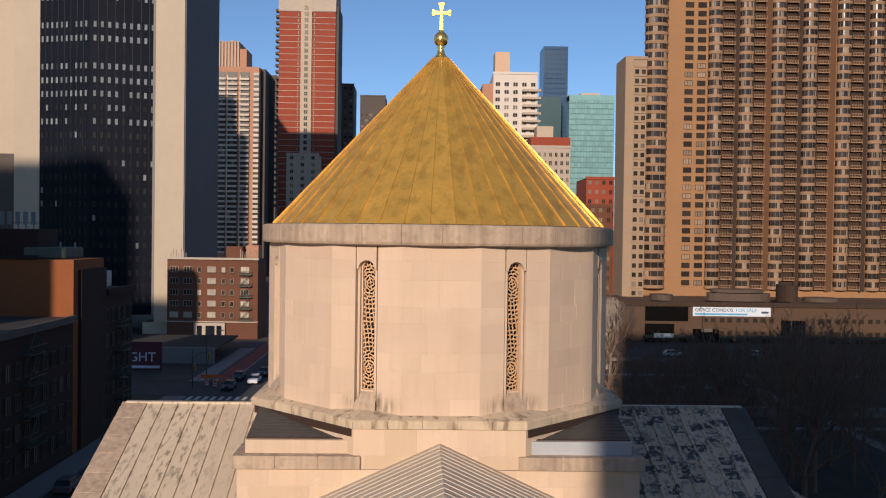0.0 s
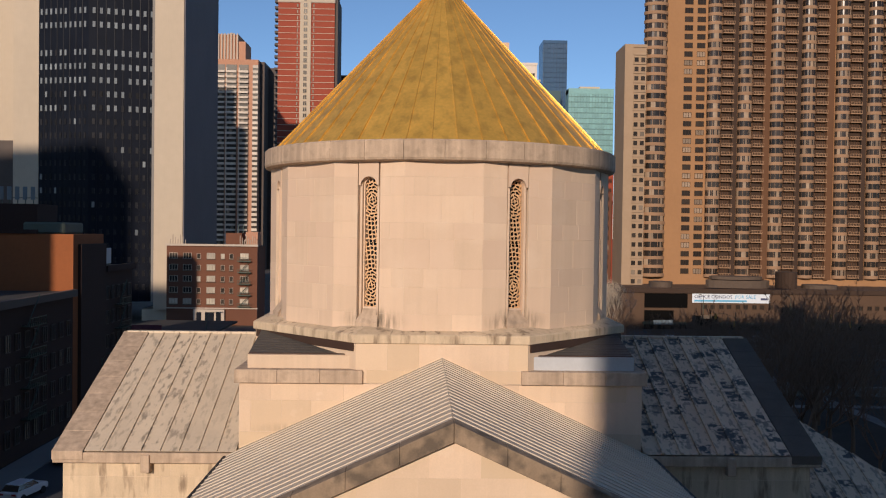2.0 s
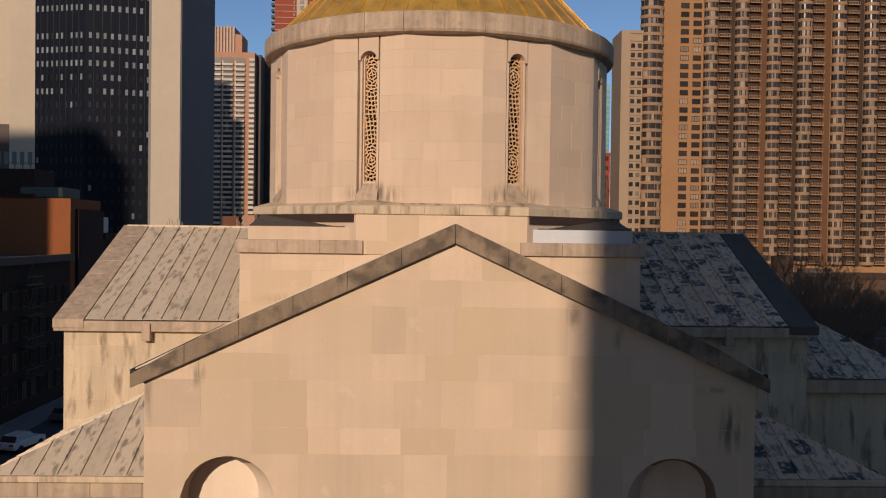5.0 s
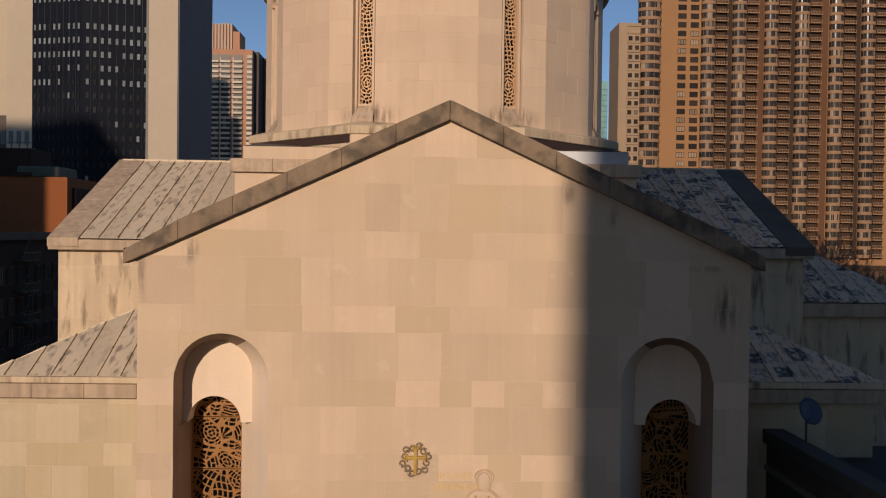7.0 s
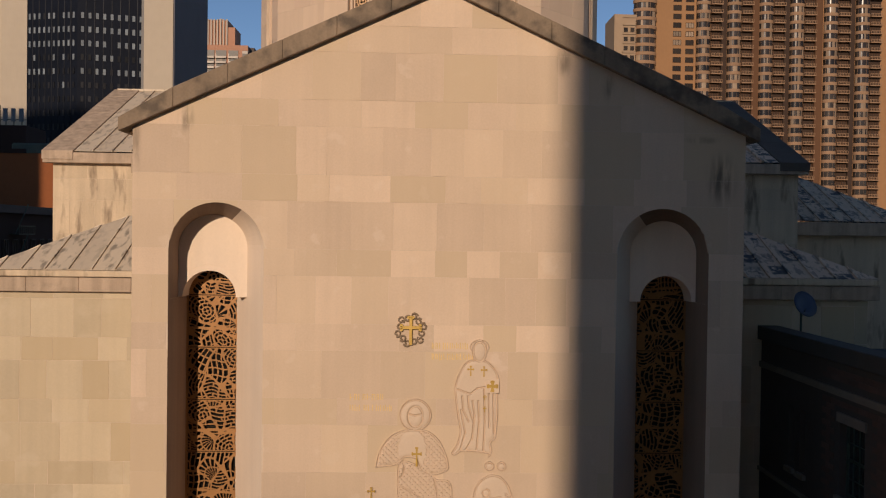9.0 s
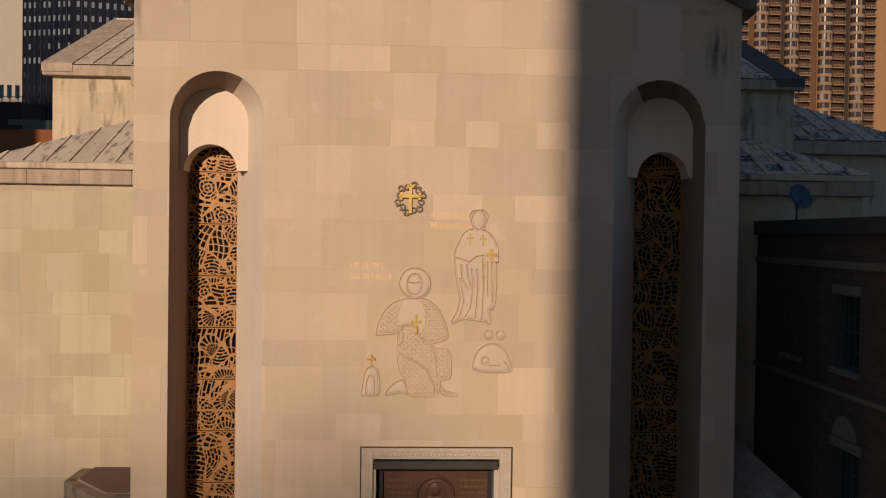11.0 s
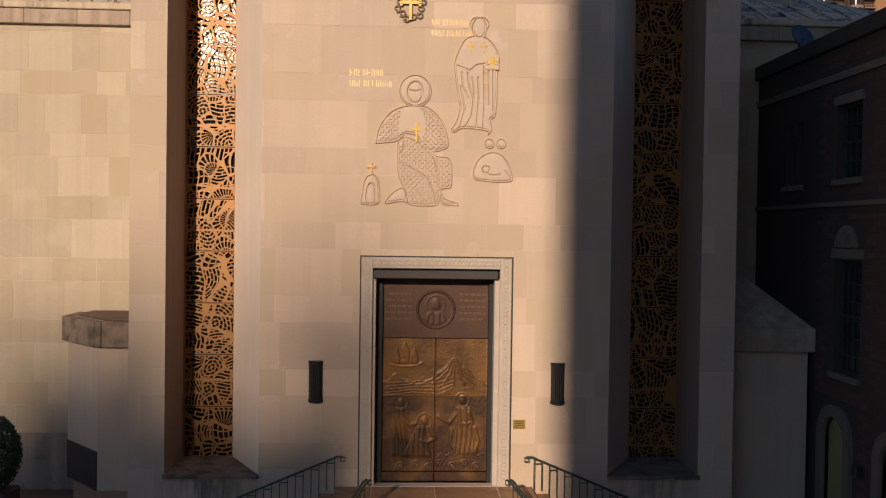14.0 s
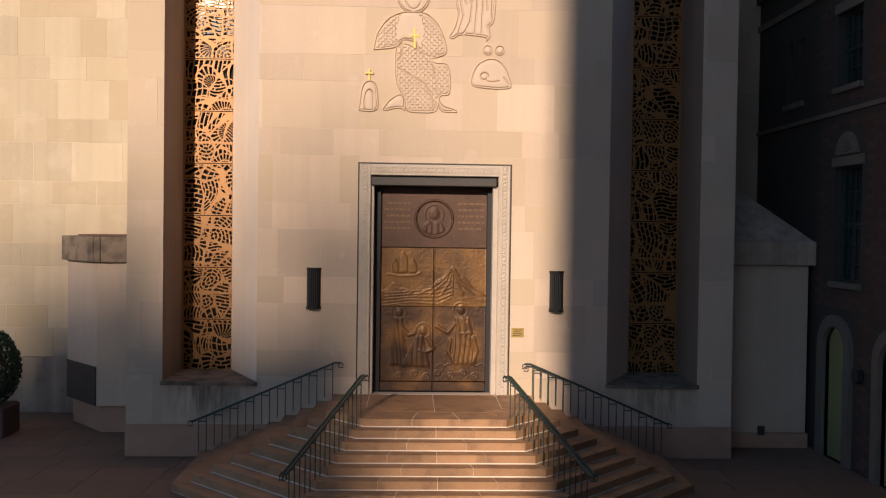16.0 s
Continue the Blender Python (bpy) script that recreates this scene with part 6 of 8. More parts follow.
# ---- the city behind ----
WIN_DARK = mat("far_window", (0.030, 0.022, 0.016), 0.3, var=0.4, scale=0.3, fine=2.0, bump=0.0, spec=0.2, rand=0.9)
WIN_PALE = mat("curtained_window", (0.17, 0.125, 0.085), 0.5, var=0.3, scale=0.6, rand=0.7)
TOWER_TAN = mat("tan_precast", (0.315, 0.162, 0.072), 0.85, var=0.1, scale=0.08, fine=1.0, bump=0.05, streak=0.12)
BAND_TAN = mat("tan_band", (0.285, 0.165, 0.092), 0.8, var=0.12, scale=0.2, fine=2.0, bump=0.05, rand=0.12)
RECESS = mat("dark_recess_brown", (0.045, 0.024, 0.014), 0.9, var=0.15, scale=0.2)
CONCRETE = mat("pale_concrete", (0.46, 0.375, 0.28), 0.85, var=0.07, scale=0.06, fine=0.5, bump=0.05, streak=0.08)
CONCRETE_GREY = mat("grey_concrete", (0.20, 0.185, 0.17), 0.85, var=0.12, scale=0.06, fine=0.5, bump=0.05)
VOID = mat("unlit_opening", (0.0030, 0.0026, 0.0024), 0.6, var=0.3, scale=0.3, bump=0.0, spec=0.05)
BLACK_GLASS = mat("black_curtain_wall", (0.009, 0.011, 0.017), 0.35, var=0.3, scale=0.05, fine=0.4, bump=0.0, spec=0.05)
BRICK_RED = mat("red_brick_far", (0.28, 0.056, 0.029), 0.9, var=0.1, scale=0.08, fine=1.5, bump=0.05)
BRICK_BROWN = mat("brown_brick_far", (0.135, 0.052, 0.028), 0.9, var=0.14, scale=0.15, fine=2.5, bump=0.08)
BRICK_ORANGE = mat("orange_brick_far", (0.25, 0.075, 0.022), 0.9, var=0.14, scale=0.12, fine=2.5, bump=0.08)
WHITE_PAINT = mat("white_render", (0.62, 0.55, 0.48), 0.8, var=0.06, scale=0.1, fine=1.0)
WHITE_BRICK = mat("white_brick_far", (0.44, 0.36, 0.29), 0.85, var=0.08, scale=0.05, fine=1.0, bump=0.04)
PINK_BRICK = mat("pink_brick_far", (0.42, 0.21, 0.13), 0.85, var=0.1, scale=0.05, fine=1.0, bump=0.04)
GREEN_GLASS = mat("green_glass_wall", (0.16, 0.32, 0.31), 0.35, var=0.12, scale=0.03, fine=0.4, bump=0.0, rand=0.25)
BLUE_GLASS = mat("blue_glass_wall", (0.022, 0.062, 0.125), 0.25, var=0.2, scale=0.03, fine=0.4, bump=0.0, rand=0.3)
DARK_TOWER = mat("dark_brown_tower", (0.085, 0.065, 0.055), 0.8, var=0.15, scale=0.05, fine=0.6)
ROOF_DARK = mat("flat_roof", (0.034, 0.030, 0.027), 0.9, var=0.2, scale=0.3, fine=3)


def pane_mesh(w, h, material, frame_mat, mullions=1, deep=0.25):
    """A window seen from afar: a pane set back in one frame with its mullions; face towards -y, centred on x."""
    b = bmesh.new()
    fr = min(0.10, w * 0.08)
    n = mullions + 1
    cell = (w - fr * (n + 1)) / n
    holes = []
    for k in range(n):
        x = -w / 2 + fr + k * (cell + fr)
        holes.append([(x, fr), (x + cell, fr), (x + cell, h - fr), (x, h - fr)])
    holed(b, [(-w / 2, 0), (w / 2, 0), (w / 2, h), (-w / 2, h)], holes, -0.04, deep * 0.4)
    n0 = len(b.faces)
    b.faces.ensure_lookup_table()
    for f in b.faces:
        f.material_index = 1
    box(b, -w / 2 + 0.01, w / 2 - 0.01, deep * 0.25, deep * 0.35, 0.01, h - 0.01)
    return mesh_of(b, "window", [material, frame_mat])


def windows(parent, m, xs, zs, mesh_a, mesh_b, share, r, name="window", limit=300):
    """Windows on a wall face: m carries the face (x along, -y outwards); a share of them shows blinds."""
    k = 0
    for z in zs:
        for x in xs:
            ob = new(name, mesh_b if r.random() < share else mesh_a)
            ob.matrix_basis = m @ Matrix.Translation((x, 0, z))
            ob.parent = parent
            k += 1


def tower(name, label, x0, x1, y0, y1, z1, wall, floor_h, cols, win, seed, z0=0.0, share=0.3, side=None, first=4.0, parapet=True, mull=1, frame_mat=None, top=None):
    """A block with real window openings on its front, and on one side where that shows."""
    r = random.Random(seed)
    ob = thing(name, label, "building")
    part("wall", boxes((x0, x1, y0, y1, z0, z1)), wall, ob)
    fm = frame_mat or wall
    a, b = pane_mesh(win[0], win[1], WIN_DARK, fm, mull), pane_mesh(win[0], win[1], WIN_PALE, fm, mull)
    zs = [z for z in np.arange(first, (top or z1) - win[1] - 0.4, floor_h)]
    w = (x1 - x0) / cols
    windows(ob, pose(x0, y0 - 0.12, 0), [w * (k + 0.5) for k in range(cols)], zs, a, b, share, r)
    if side:
        wy = (y1 - y0) / side[1]
        if side[0] > 0:
            windows(ob, pose(x1 + 0.12, y0, 0, 0, 0, 90), [wy * (k + 0.5) for k in range(side[1])], zs, a, b, share, r, "side_window")
        else:
            windows(ob, pose(x0 - 0.12, y1, 0, 0, 0, -90), [wy * (k + 0.5) for k in range(side[1])], zs, a, b, share, r, "side_window")
    if parapet:
        part("parapet", boxes((x0 - 0.2, x1 + 0.2, y0 - 0.25, y0 + 0.3, z1 - 0.3, z1 + 0.6)), wall, ob)
        part("roof", boxes((x0, x1, y0 + 0.3, y1, z1, z1 + 0.1)), ROOF_DARK, ob)
    return ob


# tall tan apartment tower with stacks of round bays
K = thing("apartment_tower", "tall tan apartment tower with stacked round bay windows", "building")
KY, FL, KZ0, KN = 246.0, 2.60, 11.4, 36
bm = bmesh.new()
prism(bm, [(66.0, KY), (150.0, KY), (150.0, KY + 30), (77.0, KY + 30)], 0.0, 112.0, axis="z")
part("core", bm, TOWER_TAN, K)
rk = random.Random(31)


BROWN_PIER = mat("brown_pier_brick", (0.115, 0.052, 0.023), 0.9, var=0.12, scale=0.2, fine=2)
BAY_GLASS = mat("bay_glass", (0.034, 0.026, 0.021), 0.2, var=0.5, scale=0.3, fine=2.0, bump=0.0, spec=0.3, rand=0.9)
# pale panes: light glinting on the tower's glass, put into their colour
BAY_PALE = mat("bay_glint_pane", (0.25, 0.175, 0.115), 0.6, var=0.25, scale=0.6, rand=0.7)


def bay_meshes(radius, squash, glass, pale=()):
    """One storey of a round bay: a solid parapet band below, glass between slim mullions above."""
    b = bmesh.new()
    n = 15
    arc = [(radius * math.cos(math.pi * k / n), -squash * math.sin(math.pi * k / n)) for k in range(n + 1)]
    prism(b, arc, 0.0, 0.95, axis="z")
    lo, hi, mi = [], [], []
    for k in range(n):
        (ax, ay), (bx, by) = arc[k], arc[k + 1]
        f = 0.16 if k % 3 == 0 else 0.0
        g = 2 if k in pale else 1
        for t, m in (((0.0, 0), (f, g)) if f else ((0.0, g),)):
            p = ((ax + (bx - ax) * t) * 0.95, (ay + (by - ay) * t) * 0.93)
            lo.append(b.verts.new((*p, 0.95)))
            hi.append(b.verts.new((*p, 2.60)))
            mi.append(m)
    lo.append(b.verts.new((arc[-1][0] * 0.95, arc[-1][1] * 0.93, 0.95)))
    hi.append(b.verts.new((arc[-1][0] * 0.95, arc[-1][1] * 0.93, 2.60)))
    for k, m in enumerate(mi):
        f = b.faces.new((lo[k], hi[k], hi[k + 1], lo[k + 1]))
        f.material_index = m
    bmesh.ops.recalc_face_normals(b, faces=list(b.faces))
    return mesh_of(b, "bay_window", [BAND_TAN, glass, BAY_PALE])


bays = [bay_meshes(2.25, 1.9, BAY_GLASS, q) for q in ((), (7,), (3, 4), (12, 13), (10,), (6, 7, 8), (7, 8), (), (4, 5, 10, 11), (3, 4, 6, 7, 10), (6, 7), (), ())]
bigs = [bay_meshes(3.6, 2.6, BAY_GLASS, q) for q in ((), (4,), (8, 9), (10, 11), (7,), (), (3, 4, 9))]
b = bmesh.new()
box(b, -1.75, 1.75, -1.55, 0.0, 0.0, 0.30)
box(b, -1.75, 1.75, -1.55, -1.45, 0.98, 1.10)
for k in range(8):
    box(b, -1.75 + k * 0.483, -1.63 + k * 0.483, -1.54, -1.46, 0.30, 0.98)
balcony_mesh = mesh_of(b, "balcony", BAND_TAN)
door_a, door_b = pane_mesh(3.0, 1.9, WIN_DARK, BROWN_PIER, 3), pane_mesh(3.0, 1.9, BAY_PALE, RECESS, 3)
flat_a, flat_b = pane_mesh(2.5, 1.6, WIN_DARK, RECESS, 2), pane_mesh(2.5, 1.6, BAY_PALE, RECESS, 2)
for f in range(KN):
    z = KZ0 + f * FL
    for x, kind in ((69.0, "big"), (78.9, "flat"), (82.7, "flat"), (86.8, "bay"), (96.2, "bay"), (105.9, "bay"), (115.4, "bay"), (125.8, "bay"), (135.6, "bay")):
        shade = rk.random() < 0.3
        if kind == "flat":
            ob = new("window", flat_b if shade else flat_a)
            ob.matrix_basis = pose(x, KY - 0.1, z + 0.9)
        else:
            ob = new("bay_window", rk.choice(bigs if kind == "big" else bays))
            ob.matrix_basis = pose(x, KY + 0.02, z)
        ob.parent = K
        if kind == "bay":
            ob = new("balcony", balcony_mesh)
            ob.matrix_basis = pose(x + 3.95, KY + 0.3, z + 0.1)
            ob.parent = K
            ob = new("balcony_door", door_b if rk.random() < 0.28 else door_a)
            ob.matrix_basis = pose(x + 3.95, KY - 0.1, z + 0.5)
            ob.parent = K
# flat dark sheets that paint the shade of the balcony recesses
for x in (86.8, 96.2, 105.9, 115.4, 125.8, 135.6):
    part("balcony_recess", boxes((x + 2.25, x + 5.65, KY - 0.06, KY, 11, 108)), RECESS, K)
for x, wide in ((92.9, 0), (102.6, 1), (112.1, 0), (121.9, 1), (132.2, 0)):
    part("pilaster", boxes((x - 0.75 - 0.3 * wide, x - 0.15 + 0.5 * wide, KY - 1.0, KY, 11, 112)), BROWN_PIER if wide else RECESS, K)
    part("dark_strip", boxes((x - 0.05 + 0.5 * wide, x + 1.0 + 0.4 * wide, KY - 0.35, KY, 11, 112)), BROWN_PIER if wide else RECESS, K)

# podium with storefronts and a long banner
pod = thing("podium_building", "low brown office podium with small square windows", "building")
part("wall", boxes((50.5, 140.0, 205.0, 245.5, -1.5, 9.15)), mat("podium_brick", (0.085, 0.046, 0.025), 0.85, var=0.1, scale=0.12, fine=1.5, bump=0.05), pod)
part("parapet", boxes((50.3, 140.0, 204.6, 205.4, 9.15, 10.3)), RECESS, pod)
TERRACE = mat("terrace_concrete", (0.095, 0.065, 0.046), 0.85, var=0.2, scale=0.3, fine=2)
sq_a = pane_mesh(1.15, 1.1, WIN_DARK, RECESS, 1)
rp = random.Random(4)
for z in (1.9, 5.2):
    for k in range(34):
        x = 72.0 + k * 1.95 + (k // 2) * 0.35
        if 90.5 < x < 98 or x > 138:
            continue
        ob = new("window", sq_a)
        ob.matrix_basis = pose(x, 204.9, z)
        ob.parent = pod
part("dark_opening", boxes((56.5, 67.5, 204.8, 205.2, 5.4, 9.0)), VOID, pod)
part("dark_opening", boxes((56.5, 64.0, 204.8, 205.2, 1.6, 4.7)), VOID, pod)
part("dark_opening", boxes((91.5, 97.5, 204.8, 205.2, -0.5, 5.8)), VOID, pod)
part("awning", boxes((56.0, 138.0, 203.6, 204.7, 1.15, 1.85), bevel=0.05), mat("dark_green_awning", (0.012, 0.022, 0.018), 0.8, var=0.2, scale=0.5), pod, "dark green shop awning")
part("entrance_canopy", boxes((68.7, 74.8, 202.6, 204.7, 0.3, 3.5), bevel=0.1), VOID, pod)
part("shop_sign", boxes((58.5, 63.4, 203.3, 203.55, 1.25, 2.35), bevel=0.03), mat("pale_shop_sign", (0.34, 0.40, 0.42), 0.6, var=0.15, scale=1.0), pod, "pale shop sign")
part("shop_sign", boxes((70.2, 73.0, 202.3, 202.55, 2.9, 3.8), bevel=0.03), WIN_PALE, pod)
for x in (94.0, 101.0, 109.5, 119.0, 127.0):
    part("shop_light", boxes((x, x + 0.6, 203.7, 204.6, -0.6, 0.9)), WIN_PALE, pod)
part("storefront", boxes((56.5, 138.0, 204.7, 205.1, -1.3, 1.1)), VOID, pod)
for x0, x1, z0, z1 in ((75, 92, 10.2, 12.2), (76, 90, 12.4, 13.2), (94, 99, 10.2, 14.5), (60, 66, 10.2, 11.6), (101, 110, 10.2, 11.2)):
    bm = bmesh.new()
    prism(bm, [((x0 + x1) / 2 + (x1 - x0) / 2 * math.cos(t), 214 + 4 * math.sin(t)) for t in [k * math.tau / 20 for k in range(20)]], z0, z1, axis="z")
    part("roof_house", bm, TERRACE if x0 != 94 else RECESS, pod)


def text_mesh(body, size, material, depth=0.01):
    cu = bpy.data.curves.new("lettering", "FONT")
    cu.body, cu.size, cu.extrude, cu.resolution_u = body, size, depth, 2
    tmp = new("lettering", cu)
    me = bpy.data.meshes.new_from_object(tmp.evaluated_get(bpy.context.evaluated_depsgraph_get()))
    bpy.data.objects.remove(tmp)
    me.materials.append(material)
    return me


banner = thing("banner", "long white banner offering office condos for sale", "banner", at=pose(68.7, 204.88, 6.75))
part("sheet", boxes((0, 20.0, 0, 0.1, 0, 2.35), bevel=0.02), mat("white_banner", (0.62, 0.66, 0.70), 0.7, var=0.05, scale=0.5), banner)
NAVY, CYAN = mat("navy_print", (0.05, 0.06, 0.12), 0.7, var=0.05), mat("cyan_print", (0.10, 0.36, 0.55), 0.7, var=0.05)
part("lettering", text_mesh("OFFICE CONDOS", 1.25, NAVY, 0.03), NAVY, banner, at=pose(0.5, -0.04, 1.15, 90))
part("lettering", text_mesh("FOR SALE", 1.25, CYAN, 0.03), CYAN, banner, at=pose(11.0, -0.04, 1.15, 90))
part("print_bar", boxes((0.5, 14.0, -0.05, 0, 0.3, 0.75)), CYAN, banner)
part("print_bar", boxes((17.6, 19.4, -0.05, 0, 0.8, 1.3)), NAVY, banner)

# slim tan tower and low brick houses beside it
FLANK_TAN = mat("tan_flank_brick", (0.34, 0.235, 0.15), 0.9, var=0.1, scale=0.2, fine=1.5)
tower("slim_tower", "slim beige apartment tower with small windows", 60.9, 64.8, 240, 252, 78.8, FLANK_TAN, 2.7, 2, (1.4, 1.5), 3, share=0.1, mull=0)
slim = thing("tower_flank", "plain tan brick flank of a slim tower", "building")
part("wall", boxes((58.4, 60.88, 239.6, 252, 0.0, 79.4)), FLANK_TAN, slim)
for f in range(27):
    part("spandrel", boxes((61.0, 64.7, 239.7, 239.98, 6.1 + f * 2.7, 6.6 + f * 2.7)), FLANK_TAN, slim)
tower("brick_house", "red-brown brick apartment house", 44.0, 58.5, 255, 275, 36.0, BRICK_BROWN, 3.0, 6, (1.2, 1.5), 8)
tower("brick_house", "red brick apartment house with a stepped top", 51.6, 60.5, 262, 280, 45.0, BRICK_RED, 3.0, 4, (1.2, 1.5), 9)
tower("pale_house", "pale house with a red brick attic", 38.4, 52.7, 300, 318, 58.5, WHITE_BRICK, 3.0, 7, (1.1, 1.6), 10)
o = thing("brick_attic", "red brick attic storey", "building")
part("wall", boxes((38.4, 52.7, 300.2, 318, 58.6, 62.1)), BRICK_RED, o)
part("tank_house", boxes((41, 47, 304, 312, 62.1, 66.5)), CONCRETE, o)
wt = tower("white_tower", "white apartment tower with corner balconies", 27.0, 44.4, 330, 350, 90.1, WHITE_PAINT, 3.0, 5, (1.9, 1.7), 12, side=(-1, 4))
part("penthouse", boxes((28.0, 33.8, 335, 345, 90, 99.5)), mat("peach_render", (0.60, 0.40, 0.27), 0.85, var=0.06, scale=0.2), wt)
part("red_wing", boxes((22.8, 28.5, 331, 349, 0, 86)), PINK_BRICK, wt)
for f in range(12):
    part("balcony", boxes((38.5, 45.6, 328.2, 330, 50 + f * 3.0, 50.9 + f * 3.0)), WHITE_BRICK, wt)
bt = thing("blue_tower", "dark blue glass office tower", "building")
part("wall", boxes((96.9, 116.6, 700, 725, 0, 180)), BLUE_GLASS, bt)
for f in range(28):
    part("floor_band", boxes((97.0, 116.5, 699.4, 700, 72 + f * 3.9, 72.5 + f * 3.9)), BLUE_GLASS, bt)
for k in range(8):
    part("fin", boxes((97.6 + k * 2.6, 97.9 + k * 2.6, 699.0, 700, 60, 178)), BLUE_GLASS, bt)
part("wing", boxes((91.5, 109.4, 685, 698, 0, 137)), mat("dark_green_glass", (0.035, 0.075, 0.08), 0.3, var=0.2, scale=0.05), bt)
gt = thing("green_glass_slab", "pale green glass office slab", "building")
part("wall", boxes((101.6, 133.3, 600, 612, 0, 124.6)), mat("green_spandrel", (0.10, 0.21, 0.20), 0.5, var=0.1, scale=0.05), gt)
gm = mesh_of(boxes((-0.95, 0.95, -0.3, 0.0, 0.0, 3.0)), "glass_panel", GREEN_GLASS)
for f in range(18):
    for k in range(15):
        ob = new("glass_panel", gm)
        ob.matrix_basis = pose(102.7 + k * 2.1, 600.0, 56 + f * 3.75)
        ob.parent = gt
part("glass_field", boxes((101.8, 133.1, 599.75, 599.95, 0, 55.5)), GREEN_GLASS, gt)
part("crown", boxes((101.6, 133.3, 599.6, 612, 121.5, 125.2)), GREEN_GLASS, gt)
part("roof_plant", boxes((110, 124, 603, 610, 124.6, 127)), CONCRETE, gt)

# red brick tower with a pale window spine
rt = thing("red_tower", "red brick tower with thin pale floor lines", "building")
part("wall", boxes((-65.0, -39.9, 380, 402, 0, 125.2)), BRICK_RED, rt)
part("top", boxes((-65.2, -39.7, 379.6, 402, 125.2, 140)), WHITE_BRICK, rt)
part("spine", boxes((-55.2, -50.4, 379.4, 380, 0, 140)), CONCRETE, rt, "pale concrete window spine")
part("side_slab", boxes((-39.9, -38.6, 381, 400, 0, 128)), DARK_TOWER, rt)
spine_w = pane_mesh(1.7, 1.9, WIN_DARK, CONCRETE, 1)
slit_w = pane_mesh(0.7, 1.6, WIN_PALE, BRICK_RED, 0)
for f in range(33):
    z = 38 + f * 2.72
    part("floor_line", boxes((-65.05, -39.85, 379.8, 380, z, z + 0.22)), WHITE_BRICK, rt)
    for x, me in ((-52.8, spine_w), (-56.4, slit_w), (-49.2, slit_w)):
        ob = new("window", me)
        ob.matrix_basis = pose(x, 379.25 if x == -52.8 else 379.8, z + 0.6)
        ob.parent = rt
    part("balcony", boxes((-66.6, -65.0, 380.5, 384, z, z + 1.1)), DARK_TOWER, rt)
tower("grey_house", "grey house with small dark windows", -59.0, -45.3, 366, 378, 60.2, CONCRETE, 3.0, 3, (1.6, 1.7), 14)
tower("dark_tower", "dark apartment tower with balconies", -42.4, -34.6, 420, 440, 99.5, DARK_TOWER, 3.0, 3, (1.6, 1.5), 15)
tower("brown_tower", "brown office tower with a plain top", -43.9, -26.3, 600, 625, 121.9, DARK_TOWER, 4.0, 6, (2.0, 1.7), 16, top=112)

# white brick tower behind
wb = thing("white_brick_tower", "white apartment tower with stacked balconies and pink brick stripes", "building")
part("wall", boxes((-121.3, -95.5, 500, 530, 0, 122.1)), PINK_BRICK, wb)
BALCONY_WHITE = mat("white_balcony_front", (0.56, 0.48, 0.40), 0.8, var=0.1, scale=0.2, fine=1.0, rand=0.25)
blind = mesh_of(boxes((-0.8, 0.8, -0.12, 0.0, 0.0, 1.5)), "window", WIN_PALE)
rw2 = random.Random(18)
for x0, x1 in ((-121.2, -114.6), (-113.9, -107.8), (-106.6, -101.0)):
    part("window_strip", boxes((x0, x1, 499.7, 500, 14, 119)), WIN_DARK, wb)
    front_mesh = mesh_of(boxes((0.0, x1 - x0, -1.5, -0.3, 0.0, 1.2), (0.0, 0.5, -0.6, -0.3, 1.2, 2.95)), "balcony", BALCONY_WHITE)
    for f in range(35):
        ob = new("balcony", front_mesh)
        ob.matrix_basis = pose(x0, 500, 14 + f * 2.95)
        ob.parent = wb
        if rw2.random() < 0.45:
            ob = new("window", blind)
            ob.matrix_basis = pose(rw2.uniform(x0 + 1.2, x1 - 1.2), 499.7, 15.3 + f * 2.95)
            ob.parent = wb
spandrel = mesh_of(boxes((0, 3.1, -0.3, 0.0, 0.0, 1.55)), "spandrel", BALCONY_WHITE)
part("window_strip", boxes((-98.6, -95.5, 499.85, 500, 14, 119)), WIN_DARK, wb)
for f in range(36):
    ob = new("spandrel", spandrel)
    ob.matrix_basis = pose(-98.6, 499.85, 14 + f * 2.95)
    ob.parent = wb
part("crown", boxes((-119.5, -107.5, 503, 520, 122, 137)), PINK_BRICK, wb)
part("crown_brick", boxes((-108.0, -103.5, 503, 520, 122, 133)), PINK_BRICK, wb)
for k in range(7):
    part("fin", boxes((-119.3 + k * 1.8, -118.5 + k * 1.8, 502.0, 503, 122, 137.4)), WHITE_BRICK, wb)
part("dome", lathe(bmesh.new(), [(2.2, 137), (2.0, 138.3), (1.0, 139.3), (0.0, 139.6)], 16, (-113, 510)), WHITE_BRICK, wb)
part("dark_side", boxes((-95.5, -92.9, 506, 528, 0, 122)), DARK_TOWER, wb)
part("dark_side", boxes((-94.0, -88.7, 520, 540, 0, 121)), DARK_TOWER, wb)

